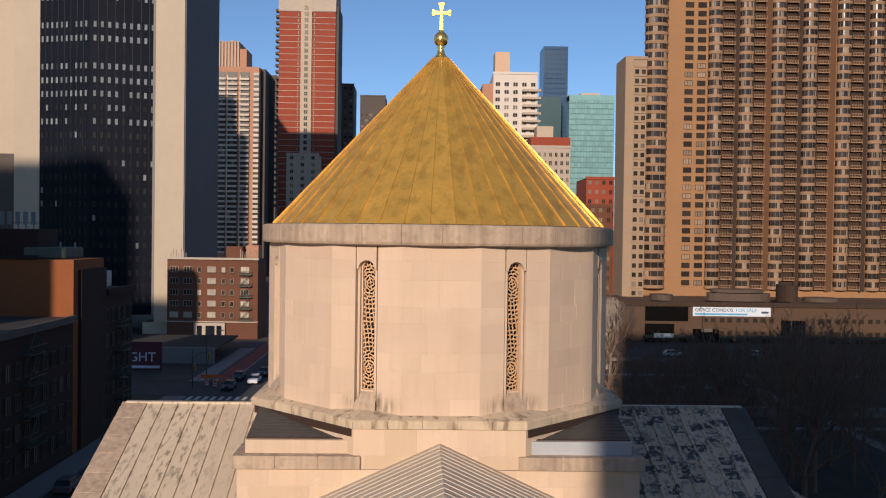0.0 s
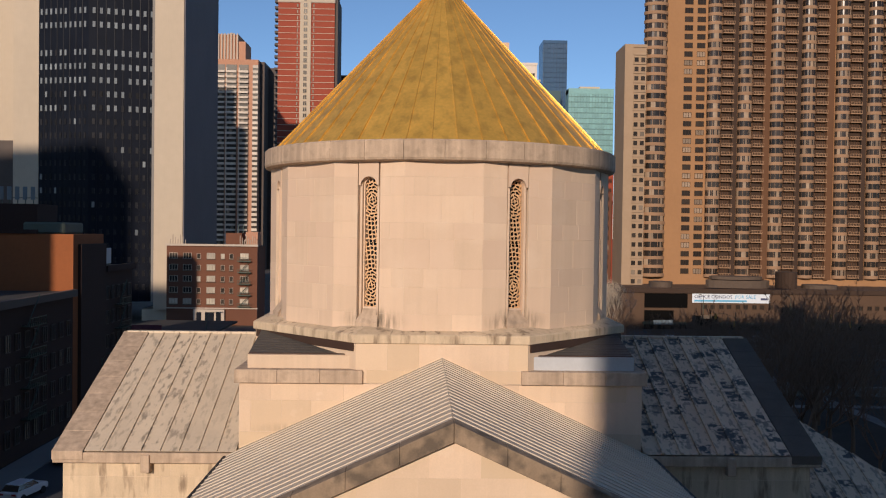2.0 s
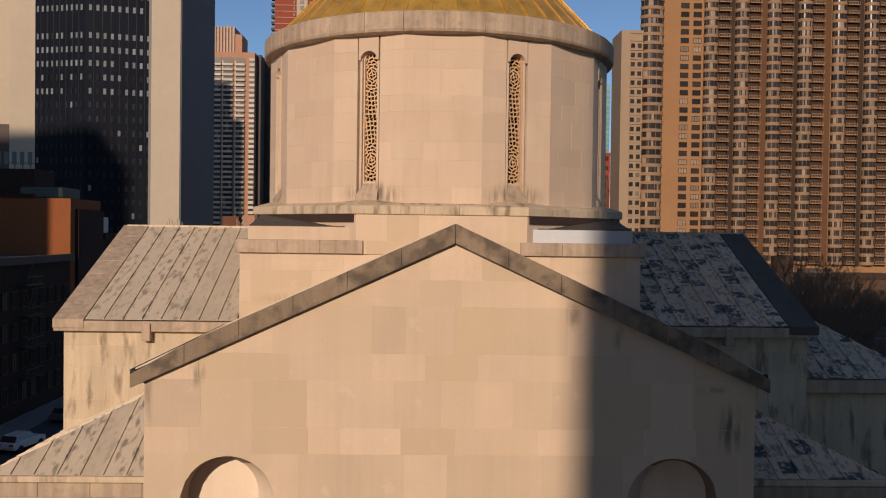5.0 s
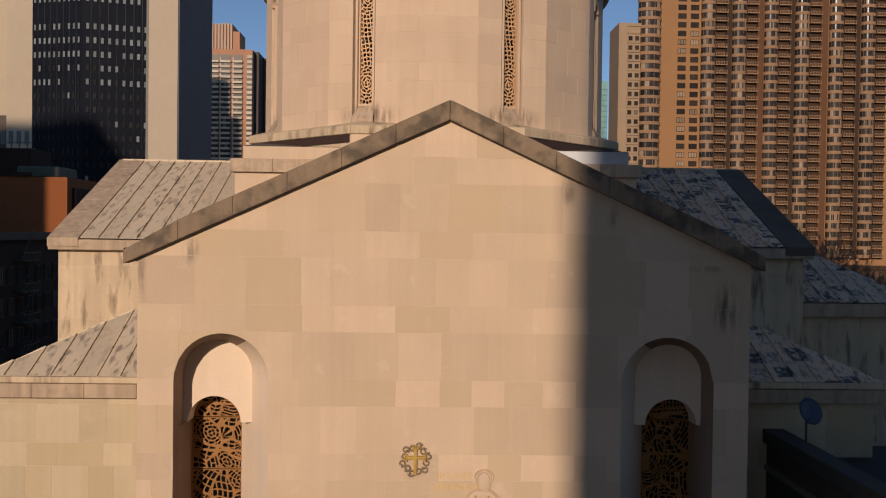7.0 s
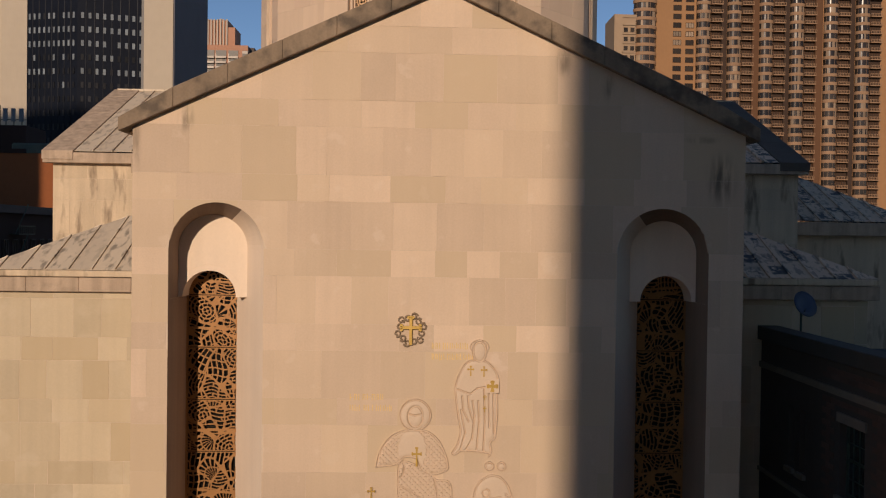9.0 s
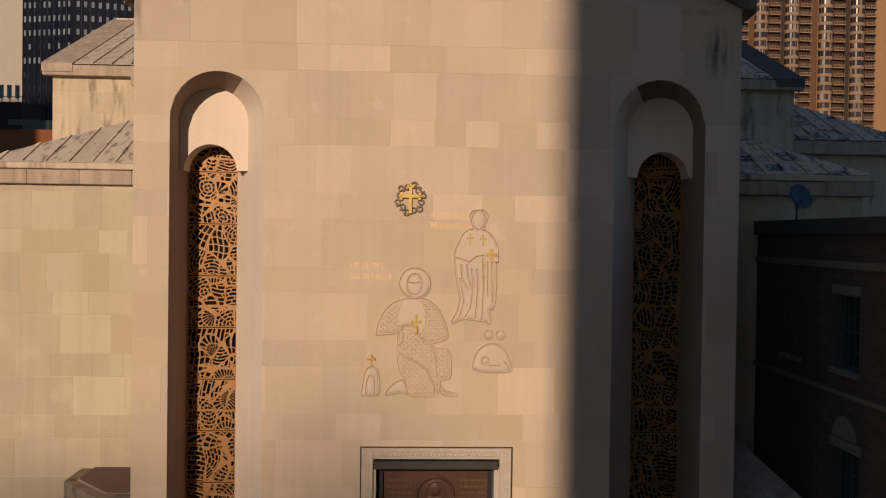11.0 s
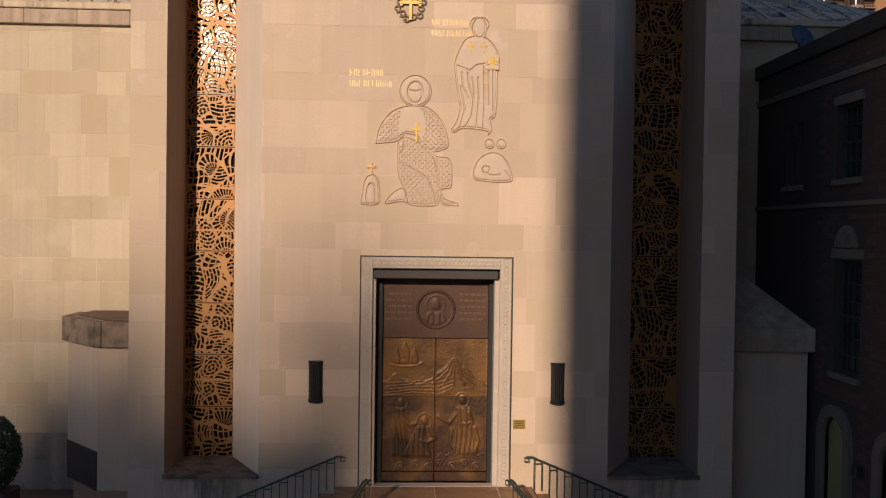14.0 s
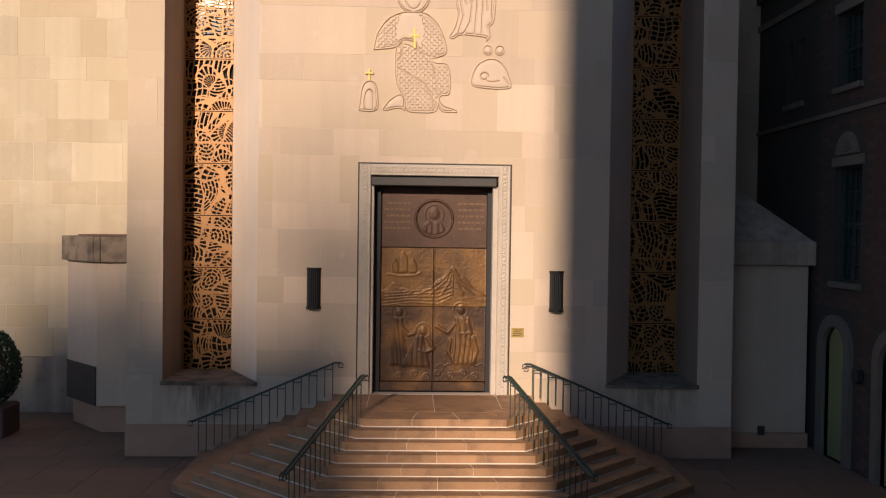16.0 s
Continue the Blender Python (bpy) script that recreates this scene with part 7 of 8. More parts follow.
# black curtain-wall tower between pale concrete slabs
bk = thing("black_tower", "black glass office tower between pale concrete slabs", "building")
bm = bmesh.new()
prism(bm, [(-98.4, 210.6), (-84.4, 207.0), (-68.6, 211.0), (-68.6, 240), (-98.4, 240)], 5.0, 118, axis="z")
part("glass_body", bm, BLACK_GLASS, bk, "black glass curtain wall")
part("slab", boxes((-68.7, -61.4, 209.6, 246, 3.0, 125)), CONCRETE, bk, "pale concrete slab")
part("slab", boxes((-104.6, -98.2, 210.4, 246, 0, 125)), CONCRETE, bk, "pale concrete slab")
part("slab", boxes((-135.0, -109.4, 222, 250, 46, 125)), CONCRETE, bk, "pale concrete slab")
# thin sheet whose dark colour paints the shade on the slab's side
SIDE_SHADE = mat("shaded_side_concrete", (0.13, 0.12, 0.13), 0.8, var=0.12, scale=0.1, fine=0.8, bump=0.05)
part("side_wall", boxes((-61.4, -61.1, 209.9, 246.5, 3.0, 125)), SIDE_SHADE, bk, "slab side with its shade painted dark grey")
part("low_wing", boxes((-140.0, -104.7, 214, 250, 0, 46)), DARK_TOWER, bk, "dark low wing")
part("slab_edge", boxes((-69.4, -68.71, 209.8, 214, 5.0, 125)), CONCRETE_GREY, bk)
part("base", boxes((-72, -58, 211, 240, 0, 3.0)), CONCRETE, bk)
# sky reflection of the upper floors painted as pale panes, shaded floors as dark
WIN_UNLIT = mat("shaded_office_window", (0.018, 0.018, 0.020), 0.4, var=0.4, scale=0.3, bump=0.0, spec=0.1, rand=0.9)
WIN_SKY = mat("painted_sky_window", (0.17, 0.185, 0.19), 0.25, var=0.2, scale=0.2, rand=0.5)
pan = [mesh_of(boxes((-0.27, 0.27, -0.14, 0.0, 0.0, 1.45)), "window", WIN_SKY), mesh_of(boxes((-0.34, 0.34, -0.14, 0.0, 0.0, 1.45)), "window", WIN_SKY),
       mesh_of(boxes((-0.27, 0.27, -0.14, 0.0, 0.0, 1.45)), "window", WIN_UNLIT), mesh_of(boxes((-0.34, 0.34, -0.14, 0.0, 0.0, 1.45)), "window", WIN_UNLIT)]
rb2 = random.Random(77)
aL, aR = math.degrees(math.atan2(207.0 - 210.6, 14.0)), math.degrees(math.atan2(4.0, 15.8))
for f in range(24):
    z = 8.0 + f * 3.48
    gap = f in (18, 21)
    for face_i, (ox, oy, ang, n, L) in enumerate(((-98.4, 210.6, aL, 10, 14.45), (-84.4, 207.0, aR, 9, 16.3))):
        for k in range(n):
            if gap or rb2.random() < 0.02:
                continue
            # mostly upper floors get the painted reflection
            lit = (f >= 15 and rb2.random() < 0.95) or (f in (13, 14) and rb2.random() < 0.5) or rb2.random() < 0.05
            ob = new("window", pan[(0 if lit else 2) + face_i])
            ob.matrix_basis = pose(ox, oy, z, 0, 0, ang) @ Matrix.Translation(((k + 0.7) * L / (n + 0.4), 0, 0))
            ob.parent = bk
for k in range(7):
    t = (k + 1) / 8
    part("mullion", boxes((-0.07, 0.07, -0.08, 0.0, 5.0, 118)), BLACK_GLASS, bk, at=pose(-84.4 + 15.8 * t, 207.0 + 4 * t, 0))
    part("mullion", boxes((-0.07, 0.07, -0.08, 0.0, 5.0, 118)), BLACK_GLASS, bk, at=pose(-98.4 + 14 * t, 210.6 - 3.6 * t, 0))

# brick apartment house on the avenue corner, with a fire escape
bh = thing("corner_brick_house", "brown brick apartment house with white sash windows and a fire escape", "building")
part("wall", boxes((-63.2, -40.9, 202, 213, 0.0, 19.6)), BRICK_BROWN, bh)
SASH_WHITE = mat("white_sash", (0.34, 0.27, 0.21), 0.7, var=0.1, scale=1.0)
SUN_PANE = mat("pale_blind_pane", (0.36, 0.31, 0.24), 0.4, var=0.3, scale=0.8, rand=0.6)
pair_w = [pane_mesh(2.1, 1.45, m_, SASH_WHITE, 2) for m_ in (WIN_DARK, SUN_PANE)]
single_w = [pane_mesh(0.95, 1.3, m_, SASH_WHITE, 0) for m_ in (WIN_DARK, SUN_PANE)]
rh = random.Random(6)
for z in (16.45, 13.6, 10.8, 8.0, 5.2):
    for x, kind in ((-61.5, 2), (-58.1, 2), (-55.3, 1), (-52.3, 2), (-49.4, 1), (-47.3, 1), (-44.1, 2)):
        pale = rh.random() < (0.7 if x in (-52.3, -44.1) else 0.2)
        ob = new("window", (pair_w if kind == 2 else single_w)[int(pale)])
        ob.matrix_basis = pose(x, 201.9, z)
        ob.parent = bh
        part("sill", boxes((x - (1.15 if kind == 2 else 0.6), x + (1.15 if kind == 2 else 0.6), 201.75, 202.0, z - 0.2, z - 0.02)), TERRACE, bh)
part("cornice", boxes((-63.4, -40.7, 201.5, 202.3, 19.6, 20.1)), WHITE_BRICK, bh)
part("belt", boxes((-63.4, -40.7, 201.6, 202.0, 4.1, 4.35)), WHITE_BRICK, bh)
part("shopfront", boxes((-56.4, -48.8, 201.2, 202.0, 0.0, 3.95)), WHITE_BRICK, bh, "white shopfront")
for k, wd in enumerate((1.2, 2.2, 1.2)):
    part("shop_opening", boxes((-55.6 + k * 2.4 - 0.3 * (k == 1), -55.6 + k * 2.4 + wd - 0.3 * (k == 1), 201.1, 201.25, 0.6, 3.3)), BLACK_GLASS, bh)
part("roof", boxes((-63.0, -41.1, 202.3, 213, 19.6, 19.75)), ROOF_DARK, bh)
part("bulkhead", boxes((-49.2, -45.2, 204, 208, 19.75, 22.9)), BRICK_BROWN, bh, "brick stair bulkhead")
part("bulkhead", boxes((-44.2, -41.2, 204, 209, 19.75, 23.2)), PINK_BRICK, bh, "pink brick bulkhead")
for k in range(16):
    x = -62.6 + k * 0.62 if k < 7 else -45.4 + (k - 7) * 0.52
    part("antenna", boxes((x, x + 0.16, 202.6, 202.8, 20.1, 21.2 + 0.55 * ((k * 5) % 3))), SASH_WHITE, bh)
for k in range(2):
    part("mast", boxes((-46.3 + 1.2 * k, -46.18 + 1.2 * k, 205, 205.12, 22.9, 25.2)), IRON, bh)
for f in range(5):
    z = 4.6 + f * 2.82
    bm = boxes((-45.6, -42.4, 200.9, 201.9, z, z + 0.1), (-45.6, -42.4, 200.9, 200.96, z + 0.1, z + 0.2), (-45.6, -42.4, 200.9, 200.96, z + 0.9, z + 0.98))
    for k in range(9):
        box(bm, -45.6 + k * 0.39, -45.54 + k * 0.39, 200.9, 200.96, z + 0.2, z + 0.9)
    if f < 4:
        tube(bm, [(-45.2, 201.3, z + 0.1), (-42.8, 201.3, z + 2.8)], 0.08, 4)
    part("fire_escape", bm, IRON, bh, "black iron fire escape")

# near-black brick: the avenue's deep shade is put into the colour
BRICK_SHADE = mat("shaded_brick_far", (0.030, 0.012, 0.008), 0.9, var=0.2, scale=0.15, fine=2.5, bump=0.08)
# dark avenue-side houses with a sunlit end wall
n1 = thing("brick_end_house", "brick house with a sunlit orange blank end wall", "building")
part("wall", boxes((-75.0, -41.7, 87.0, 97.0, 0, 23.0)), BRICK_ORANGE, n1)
# the house's avenue side, its shade painted near black
part("side_bay", boxes((-41.7, -41.3, 88.5, 97.0, 0, 21.8)), BRICK_SHADE, n1)
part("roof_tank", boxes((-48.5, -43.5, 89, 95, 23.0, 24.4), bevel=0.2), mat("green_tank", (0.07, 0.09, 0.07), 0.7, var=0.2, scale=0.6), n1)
part("penthouse", boxes((-58.0, -47.2, 90.0, 96.0, 23.0, 26.6)), BRICK_SHADE, n1, "dark rooftop penthouse")
un = thing("rooftop_units", "row of pale blue rooftop antenna panels", "antenna", at=pose(-52.0, 90.5, 26.6))
PANEL = mat("antenna_panel", (0.12, 0.15, 0.17), 0.5, var=0.1, scale=2)
for k in range(5):
    part("panel", boxes((k * 0.95, k * 0.95 + 0.5, -0.1, 0.1, 0.5, 2.1), bevel=0.04), PANEL, un)
    part("post", boxes((k * 0.95 + 0.22, k * 0.95 + 0.30, 0.1, 0.2, 0.0, 1.9)), IRON, un)
part("rail", boxes((-0.2, 4.6, 0.1, 0.18, 0.7, 0.78)), IRON, un)
part("parapet", boxes((-75.0, -46.0, 86.8, 87.4, 23.0, 23.5)), BRICK_SHADE, n1)
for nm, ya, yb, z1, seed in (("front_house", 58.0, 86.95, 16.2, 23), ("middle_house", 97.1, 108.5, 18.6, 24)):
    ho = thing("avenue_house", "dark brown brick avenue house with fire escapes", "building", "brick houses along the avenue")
    part("wall", boxes((-75.0, -41.7, ya, yb, 0, z1)), BRICK_SHADE, ho)
    part("cornice", boxes((-41.7, -41.1, ya, yb, z1 - 0.5, z1 + 0.3)), DARK_TOWER if seed == 23 else BRICK_SHADE, ho)
    part("roof", boxes((-75.0, -42.0, ya + 0.3, yb - 0.3, z1, z1 + 0.08)), ROOF_DARK, ho)
    a, b = pane_mesh(1.1, 1.8, WIN_DARK, DARK_TOWER, 1), pane_mesh(1.1, 1.8, WIN_PALE, DARK_TOWER, 1)
    n = int((yb - ya) / 2.2)
    windows(ho, pose(-41.58, ya, 0, 0, 0, 90), [2.2 * (k + 0.5) for k in range(n)], np.arange(1.6, z1 - 2.4, 3.2), a, b, 0.25, random.Random(seed))
    for q in range(2 if seed == 23 else 1):
        y0 = ya + 4 + q * 11
        for f in range(int(z1 // 3.2) - 1):
            z = 3.9 + f * 3.2
            bm = boxes((-41.6, -40.6, y0, y0 + 4, z, z + 0.08), (-40.66, -40.6, y0, y0 + 4, z + 0.85, z + 0.93))
            for k in range(9):
                box(bm, -40.66, -40.6, y0 + k * 0.49, y0 + k * 0.49 + 0.06, z + 0.08, z + 0.85)
            tube(bm, [(-41.1, y0 + 0.4, z), (-41.1, y0 + 3.4, z + 3.2)], 0.07, 4)
            part("fire_escape", bm, IRON, ho, "black iron fire escape")
ac = thing("rooftop_chiller", "pale boxy rooftop chiller with dark fan openings", "air conditioner", at=pose(-45.5, 104, 18.62))
part("casing", boxes((-2.0, 2.0, -1.2, 1.2, 0.3, 2.4), bevel=0.05), mat("pale_blue_metal", (0.35, 0.42, 0.48), 0.5, metal=0.3, var=0.1), ac)
for k in range(3):
    part("fan_opening", boxes((-1.8 + k * 1.25, -0.8 + k * 1.25, -1.24, -1.19, 0.8, 2.0)), BLACK_GLASS, ac)
part("feet", boxes((-1.9, -1.6, -1.1, 1.1, 0, 0.3), (1.6, 1.9, -1.1, 1.1, 0, 0.3)), IRON, ac)

# avenue
road = thing("road", "dark asphalt avenue with worn white lines", "road", kind="structure")
part("carriageway", boxes((-38.0, -20.0, 20.0, 420.0, -0.03, 0.004)), ASPHALT, road)
part("cross_street", boxes((-140.0, 200.0, 171.0, 199.0, -0.03, 0.001)), ASPHALT, road)
part("cross_street", boxes((-140.0, -12.0, 125.0, 137.0, -0.03, 0.001)), ASPHALT, road)
part("bus_lane", boxes((-37.6, -34.2, 138.5, 330.0, 0.005, 0.012)), mat("red_lane", (0.26, 0.06, 0.045), 0.9, var=0.25, scale=0.4, fine=3), road, "worn red bus lane")
WHITE_LINE = mat("road_paint", (0.5, 0.5, 0.48), 0.8, var=0.2, scale=2)
for k in range(14):
    part("crossing_bar", boxes((-37.5 + k * 1.25, -36.9 + k * 1.25, 121.5, 124.5, 0.006, 0.014)), WHITE_LINE, road)
for k in range(20):
    part("lane_line", boxes((-30.6, -30.45, 140 + k * 9, 143 + k * 9, 0.006, 0.014)), WHITE_LINE, road)
    part("lane_line", boxes((-34.15, -34.0, 140 + k * 9, 148 + k * 9, 0.006, 0.014)), WHITE_LINE, road)
kerb = thing("kerb", "grey concrete sidewalk with a kerb", "sidewalk", kind="structure")
part("west_walk", boxes((-41.3, -38.0, 20.0, 124.0, -0.03, 0.15)), CONCRETE_GREY, kerb)
part("west_walk", boxes((-41.3, -38.0, 138.0, 184.0, -0.03, 0.15)), CONCRETE_GREY, kerb)
part("east_walk", boxes((-20.0, -15.5, 20.0, 184.0, -0.03, 0.15)), CONCRETE_GREY, kerb)
lot = thing("corner_wall", "low grey retaining wall of a corner lot", "wall")
part("wall", boxes((-62.0, -42.0, 160.0, 161.0, 0, 3.2)), CONCRETE_GREY, lot)
part("deck", boxes((-62.0, -42.0, 161.0, 184.0, 2.6, 3.0)), ROOF_DARK, lot)
bb = thing("billboard", "dark red street billboard with large white letters", "billboard", at=pose(-56.0, 150.0, -1.05))
part("board", boxes((0, 6.6, 0, 0.3, 1.2, 6.6), bevel=0.05), mat("dark_red_print", (0.10, 0.02, 0.03), 0.5, var=0.4, scale=0.6, fine=3), bb)
WP = mat("white_print", (0.6, 0.62, 0.68), 0.6, var=0.05)
part("lettering", text_mesh("GHT", 2.5, WP, 0.03), WP, bb, at=pose(0.3, -0.05, 2.9, 90))
part("print_bar", boxes((0.4, 6.2, -0.04, 0.0, 1.6, 2.1)), WP, bb)
part("stand", boxes((0.6, 0.9, 0.05, 0.25, 1.05, 1.2)), IRON, bb)
part("stand", boxes((5.7, 6.0, 0.05, 0.25, 1.05, 1.2)), IRON, bb)


def street_lamp(x, y, ang):
    ob = thing("street_lamp", "grey steel street lamp with a curved arm", "street lamp", "street lamps of the avenue", at=pose(x, y, 0, 0, 0, ang))
    bm = bmesh.new()
    tube(bm, [(0, 0, 0), (0, 0, 8.2)], [0.11, 0.07], 8)
    part("pole", bm, IRON, ob)
    bm = bmesh.new()
    tube(bm, [(0, 0, 8.0), (0.4, 0, 8.7), (1.2, 0, 9.0), (2.4, 0, 9.05)], 0.045, 6)
    part("arm", bm, IRON, ob)
    part("head", boxes((2.2, 3.0, -0.14, 0.14, 8.93, 9.08), bevel=0.03), CONCRETE_GREY, ob)
    return ob


for x, y, a in ((-38.6, 88, 0), (-38.6, 140, 0), (-19.0, 150, 180), (70, 200, 90), (92, 200, 90)):
    street_lamp(x, y, a)

SIGNAL_YELLOW = mat("signal_yellow", (0.45, 0.22, 0.02), 0.5, var=0.1)
SIGNAL_RED = mat("signal_lens", (0.25, 0.02, 0.01), 0.3)


def traffic_light(x, y, reach, ang, height=6.6):
    """A steel pole with a mast arm, a yellow signal head at its end and one on the pole."""
    ob = thing("traffic_light", "steel traffic light pole with yellow signal heads", "traffic light", "traffic lights", at=pose(x, y, 0, 0, 0, ang))
    bm = bmesh.new()
    tube(bm, [(0, 0, 0), (0, 0, height)], [0.12, 0.08], 8)
    part("pole", bm, IRON, ob)
    bm = bmesh.new()
    tube(bm, [(0, 0, height - 1.4), (reach * 0.5, 0, height - 0.5), (reach, 0, height - 0.3)], 0.05, 6)
    part("arm", bm, IRON, ob)
    for px, z in ((reach, height - 1.6), (0.32, height - 3.4)):
        head = part("signal_head", boxes((px - 0.2, px + 0.2, -0.2, 0.2, z, z + 1.15), bevel=0.03), SIGNAL_YELLOW, ob)
        for k in range(3):
            part("lens", boxes((px - 0.11, px + 0.11, -0.24, -0.19, z + 0.12 + 0.34 * k, z + 0.34 + 0.34 * k)), SIGNAL_RED if k == 2 else BLACK_STEEL, head)
    return ob


traffic_light(71.3, 181.0, 4.6, 180)
traffic_light(-38.8, 131.0, 2.7, 0)
traffic_light(98.0, 181.0, 4.6, 180)

# cars
PAINTS = {}


def car(x, y, ang, paint, label):
    if paint not in PAINTS:
        PAINTS[paint] = mat("car_paint", paint, 0.3, var=0.04, scale=1, spec=0.6)
    ob = thing("car", label, "car", "cars on the avenue", at=pose(x, y, 0.005, 0, 0, ang))
    bm = bmesh.new()
    prof = [(-2.2, 0.35), (2.2, 0.35), (2.25, 0.72), (2.05, 0.92), (1.1, 1.02), (-1.9, 1.02), (-2.22, 0.9)]
    prism(bm, prof, -0.88, 0.88)
    bmesh.ops.bevel(bm, geom=list(bm.edges), offset=0.07, segments=2, affect="EDGES")
    body = part("body", bm, PAINTS[paint], ob)
    bm = bmesh.new()
    lo = [(-1.95, -0.80), (1.05, -0.80), (1.05, 0.80), (-1.95, 0.80)]
    hi = [(-1.55, -0.66), (0.35, -0.66), (0.35, 0.66), (-1.55, 0.66)]
    A = [bm.verts.new((*p, 1.0)) for p in lo]
    B = [bm.verts.new((*p, 1.46)) for p in hi]
    for k in range(4):
        bm.faces.new((A[k], A[(k + 1) % 4], B[(k + 1) % 4], B[k]))
    part("glasshouse", bm, GLASS, ob)
    part("roof", boxes((-1.58, 0.38, -0.68, 0.68, 1.44, 1.52), bevel=0.03), PAINTS[paint], ob)
    for wx in (-1.35, 1.4):
        for wy in (-0.86, 0.86):
            bm = bmesh.new()
            tube(bm, [(wx, wy - 0.1, 0.33), (wx, wy + 0.1, 0.33)], 0.33, 14)
            wh = part("wheel", bm, mat("tyre", (0.02, 0.02, 0.02), 0.9) if "tyre" not in PAINTS else PAINTS["tyre"], ob)
            PAINTS.setdefault("tyre", wh.data.materials[0])
    for wy in (-0.6, 0.6):
        part("headlight", boxes((2.17, 2.27, wy - 0.2, wy + 0.2, 0.68, 0.82), bevel=0.02), WP, ob)
        part("tail_light", boxes((-2.27, -2.18, wy - 0.2, wy + 0.2, 0.72, 0.88), bevel=0.02), PAINTS.setdefault("red", mat("red_lens", (0.3, 0.02, 0.02), 0.3)), ob)
    return ob


car(-29.6, 137.5, -90, (0.70, 0.70, 0.70), "white saloon car waiting on the avenue")
car(-32.6, 131.0, -90, (0.03, 0.03, 0.035), "black saloon car waiting on the avenue")
car(-33.0, 141.0, -90, (0.05, 0.055, 0.06), "dark grey car waiting on the avenue")
car(-29.4, 146.0, -90, (0.07, 0.075, 0.09), "dark blue car waiting on the avenue")
car(-25.6, 144.0, -90, (0.15, 0.15, 0.15), "grey car waiting on the avenue")
car(-35.4, 59.8, 78, (0.62, 0.62, 0.63), "white car parked at the kerb")
car(-36.2, 72.0, 90, (0.10, 0.10, 0.11), "dark car parked at the kerb")
car(-36.0, 52.5, 90, (0.45, 0.45, 0.46), "silver car parked at the kerb")
for x, p in ((56.0, (0.45, 0.48, 0.52)), (75.1, (0.75, 0.75, 0.75)), (80.0, (0.7, 0.7, 0.7)), (95, (0.1, 0.1, 0.11)), (101, (0.06, 0.06, 0.07))):
    car(x, 177.5, 0, p, "pale car parked before the podium" if p[0] > 0.2 else "dark car parked before the podium")
van = thing("street_furniture", "orange and white construction barrier on the corner", "barrier", at=pose(-38.0, 140.0, 0))
part("panel", boxes((-1.6, 1.6, -0.15, 0.15, 0.4, 1.1), bevel=0.03), mat("orange_plastic", (0.6, 0.13, 0.03), 0.5, var=0.1), van)
part("legs", boxes((-1.5, -1.3, -0.3, 0.3, 0, 0.4), (1.3, 1.5, -0.3, 0.3, 0, 0.4)), WP, van)

WORK_ORANGE = mat("work_orange", (0.55, 0.11, 0.03), 0.6, var=0.1)
for x, y in ((-37.2, 134.5), (-36.4, 137.0), (-35.5, 133.0)):
    drum_b = thing("traffic_barrel", "orange and white construction barrel on the street", "barrel", "construction barrels", at=pose(x, y, 0.005))
    part("body", lathe(bmesh.new(), [(0.30, 0.0), (0.28, 0.9), (0.22, 1.0)], 14), WORK_ORANGE, drum_b)
    for z in (0.25, 0.6):
        part("stripe", lathe(bmesh.new(), [(0.305 - 0.02 * z, z), (0.30 - 0.02 * z, z + 0.14)], 14), WP, drum_b)

# bare winter trees of the park
BARK = mat("brown_bark", (0.17, 0.098, 0.060), 0.9, var=0.25, scale=2, fine=20, bump=0.4)
BARK_PALE = mat("pale_plane_bark", (0.36, 0.29, 0.22), 0.9, var=0.3, scale=2, fine=12, bump=0.3)


def bare_tree(seed, height, bark, label):
    r = random.Random(seed)
    ob = thing("bare_tree", label, "tree", "bare street trees")
    trunk, limbs = bmesh.new(), bmesh.new()
    fork = height * 0.28
    tube(trunk, [(0, 0, -0.05), (0.05, 0.03, fork * 0.5), (0, 0, fork)], [height * 0.022, height * 0.018, height * 0.015], 8)

    def grow(p, d, length, rad, level):
        q = p
        pts = [p]
        for _ in range(3):
            d = (d + Vector((r.uniform(-0.22, 0.22), r.uniform(-0.22, 0.22), r.uniform(-0.05, 0.2)))).normalized()
            q = q + d * length / 3
            pts.append(q)
        if level < 4:
            tube(limbs, pts, [rad, rad * 0.85, rad * 0.7, rad * 0.5], 5 if level < 2 else 3)
        else:
            tube(limbs, [pts[0], pts[3]], [max(rad, 0.016), 0.010], 3)
        if level >= 5:
            return
        for k in range(r.choice((2, 3, 3)) + (level == 0)):
            nd = (d + Vector((r.uniform(-1, 1), r.uniform(-1, 1), r.uniform(-0.15, 0.7))) * 0.75).normalized()
            grow(pts[r.choice((2, 3, 3))], nd, length * r.uniform(0.6, 0.8), rad * 0.55, level + 1)

    for k in range(5):
        a = k * math.tau / 5 + r.uniform(-0.4, 0.4)
        grow(Vector((0, 0, fork * r.uniform(0.85, 1.0))), Vector((0.55 * math.cos(a), 0.55 * math.sin(a), 0.8)).normalized(), height * 0.27, height * 0.010, 0)
    part("trunk", trunk, bark, ob)
    part("crown", limbs, bark, ob)
    return ob


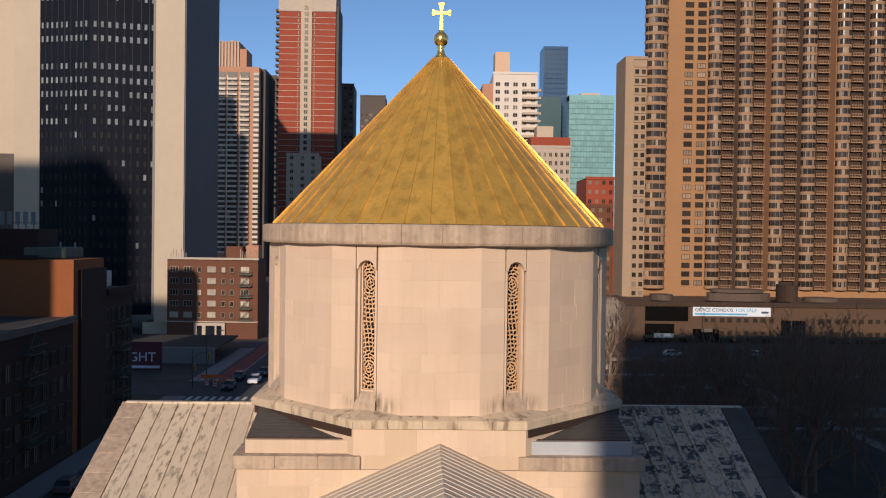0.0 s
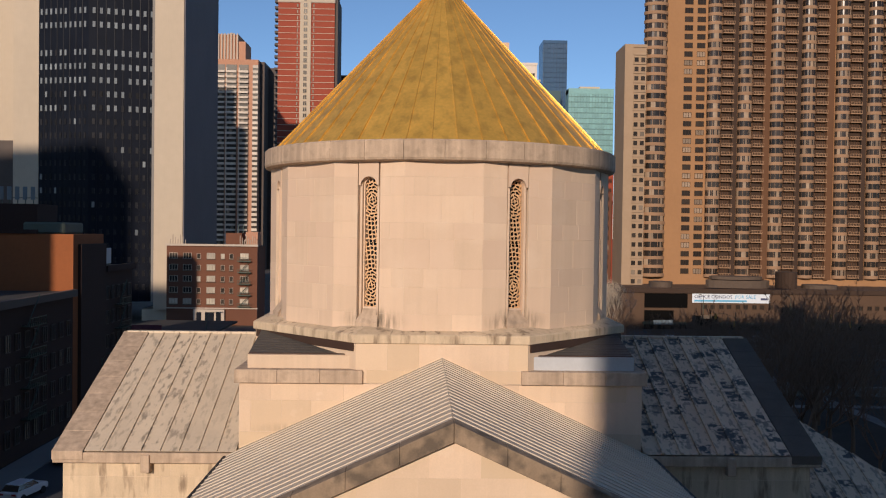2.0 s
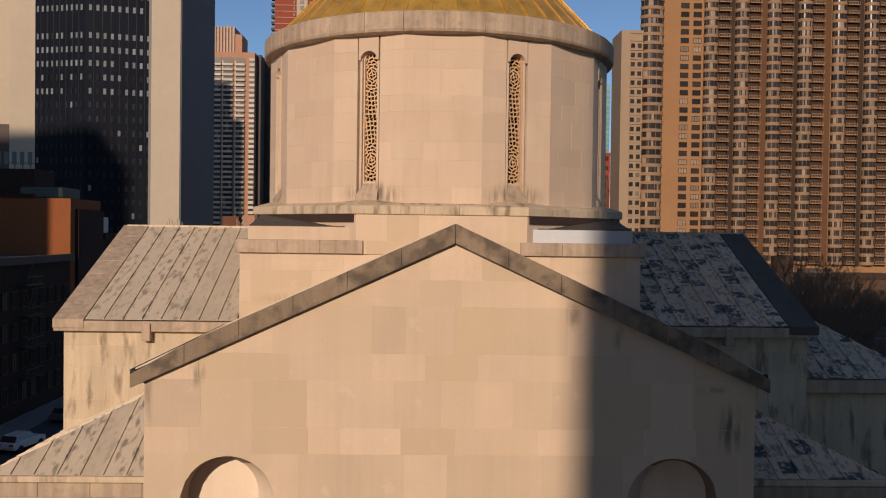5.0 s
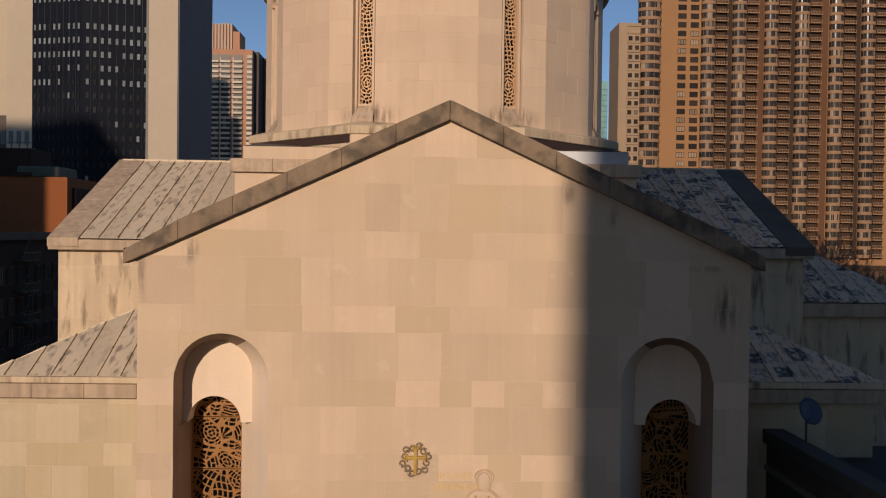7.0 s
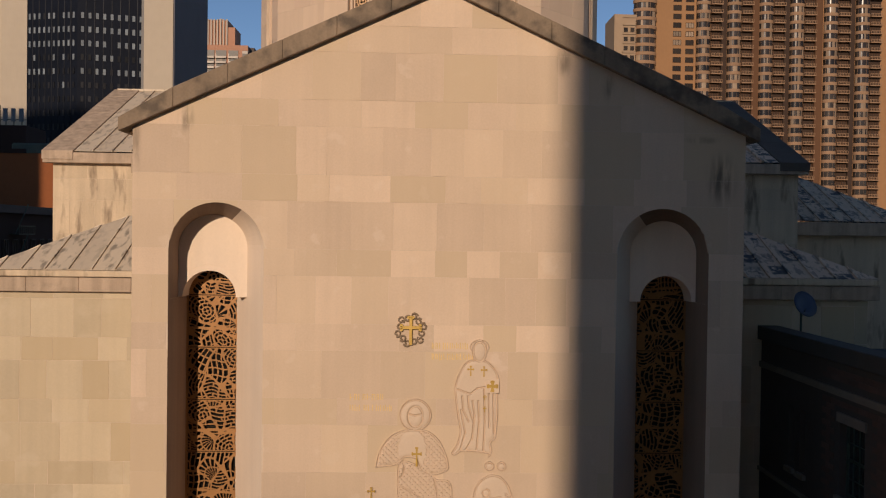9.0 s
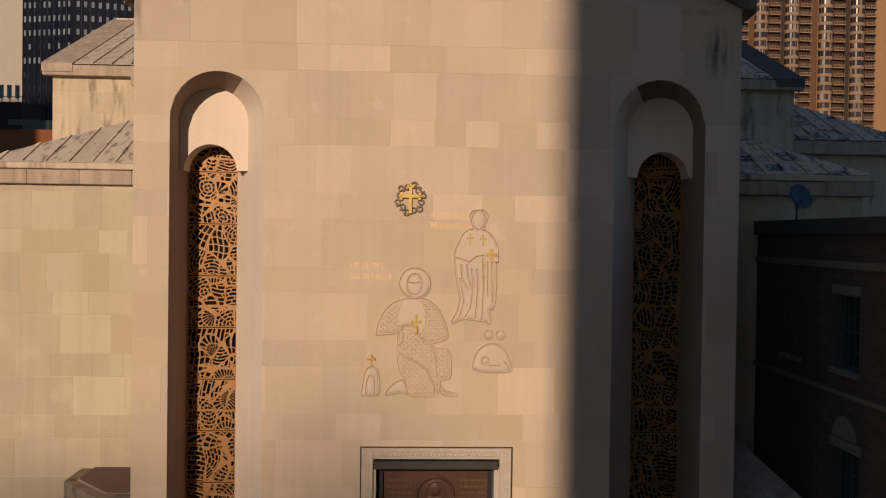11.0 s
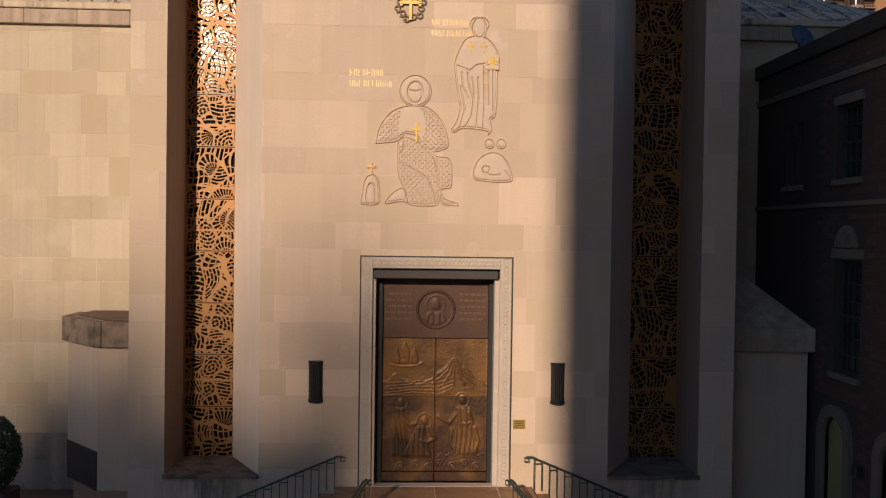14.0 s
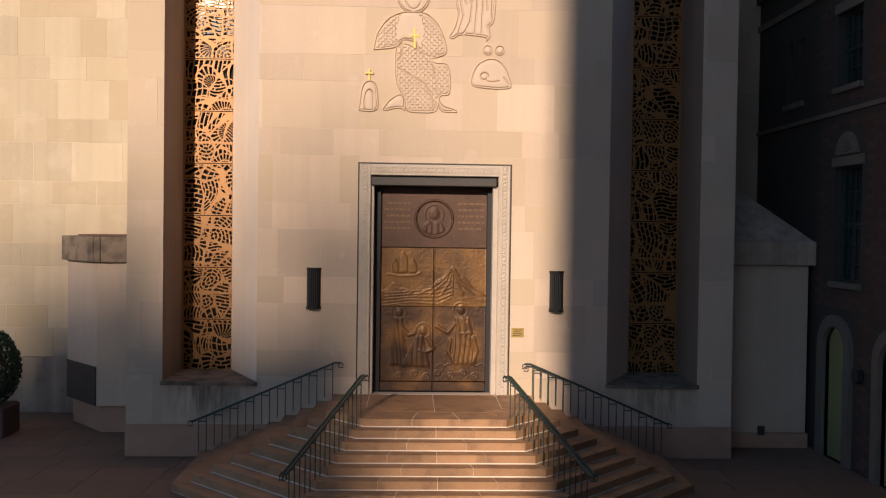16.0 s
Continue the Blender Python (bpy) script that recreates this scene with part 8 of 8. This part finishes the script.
t1 = bare_tree(1, 10.5, BARK, "bare brown winter tree in the park")
t2 = bare_tree(2, 12.0, BARK, "tall bare brown winter tree in the park")
t3 = bare_tree(3, 15.0, BARK_PALE, "bare pale-barked tree beside the avenue")
t1.matrix_basis, t2.matrix_basis, t3.matrix_basis = pose(48, 118, 0), pose(62, 130, 0, 0, 0, 70), pose(37.0, 158, 0)
rt_ = random.Random(8)
for k in range(99):
    src = (t1, t2)[k % 2]
    x, y = 26 + (k % 9) * 8.0 + rt_.uniform(-4, 4), 64 + (k // 9) * 10.4 + rt_.uniform(-5, 5)
    copy_thing(src, pose(x, y, 0, 0, 0, rt_.uniform(0, 360)) @ Matrix.Scale(rt_.uniform(0.75, 1.15) * (1.0 if y < 125 else 0.55), 4))
for x, y, turn, size_ in ((36, 64, 20, 1.3), (41, 73, 140, 1.45), (46, 84, 250, 1.3), (33, 78, 80, 1.25), (50, 92, 310, 1.4)):
    copy_thing(t2, pose(x, y, 0, 0, 0, turn) @ Matrix.Scale(size_, 4))
copy_thing(t3, pose(96, 150, 0, 0, 0, 120))
copy_thing(t3, pose(35.5, 148, 0, 0, 0, 40))
copy_thing(t3, pose(111, 160, 0, 0, 0, 220))
lawn = thing("park_ground", "dark winter soil of the park with pale paths", "ground", kind="structure")
part("soil", boxes((22, 150, 56, 170, -0.03, 0.02)), mat("dark_soil", (0.036, 0.027, 0.019), 0.95, var=0.6, scale=0.25, fine=2.5, bump=0.3), lawn)
PATH_GREY = mat("pale_path", (0.17, 0.165, 0.165), 0.9, var=0.35, scale=0.5, fine=4)
for x0, x1, y0, y1 in ((26, 140, 150, 152.4), (26, 140, 103, 105), (58, 60, 57, 168), (84, 100, 118, 126), (44, 52, 136, 141)):
    part("path", boxes((x0, x1, y0, y1, 0.024 + 0.004 * (x0 % 3), 0.03 + 0.004 * (x0 % 3))), PATH_GREY, lawn)
wall_p = thing("park_wall", "low dark stone wall along the park", "wall")
part("wall", boxes((24, 140, 170, 170.6, 0, 0.7), (24, 140, 112, 112.6, 0, 1.4)), CONCRETE_GREY, wall_p)

# unseen blocks added out of view to shade the place; tan for warm bounce
BLOCKER_TAN = mat("tan_shadow_blocker", (0.42, 0.30, 0.20), 0.9, var=0.1, scale=0.1, fine=1.0, bump=0.05)
back = thing("rear_wall", "unseen blocks added to cast the long shadows", "wall", kind="structure")
part("east_block", boxes((-17.3, 75.0, -110.0, -85.0, 0, 98.5)), BLOCKER_TAN, back)
part("west_block", boxes((-64.5, -51.6, -240.0, -210.0, 0, 72.9)), BLOCKER_TAN, back)
part("avenue_row", boxes((-75.0, -41.7, 24.0, 57.9, 0, 21.0)), BLOCKER_TAN, back)
# slim posts added only to break up the far shadow edge
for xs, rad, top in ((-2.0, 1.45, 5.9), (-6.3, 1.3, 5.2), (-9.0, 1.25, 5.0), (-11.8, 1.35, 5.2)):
    part("far_chimney", lathe(bmesh.new(), [(rad + 0.25, 0), (rad, 134.3 + top)], 16, (xs - 94.47, -402.0)), BLOCKER_TAN, back)
part("far_west_tower", boxes((-205.0, -165.5, -180.0, -150.0, 0, 164.0)), BLOCKER_TAN, back)
part("far_west_annex", boxes((-165.4, -149.5, -180.0, -150.0, 0, 129.0)), BLOCKER_TAN, back)
part("north_west_tower", boxes((-191.5, -180.5, 190.0, 200.0, 0, 205.0), (-180.5, -174.0, 190.0, 200.0, 0, 183.0)), BLOCKER_TAN, back)
part("north_west_block", boxes((-87.6, -80.9, 94.0, 99.0, 0, 51.5)), BLOCKER_TAN, back)
part("avenue_tower", boxes((-95.0, -66.4, -8.0, 0.0, 0.0, 66.0)), BLOCKER_TAN, back)
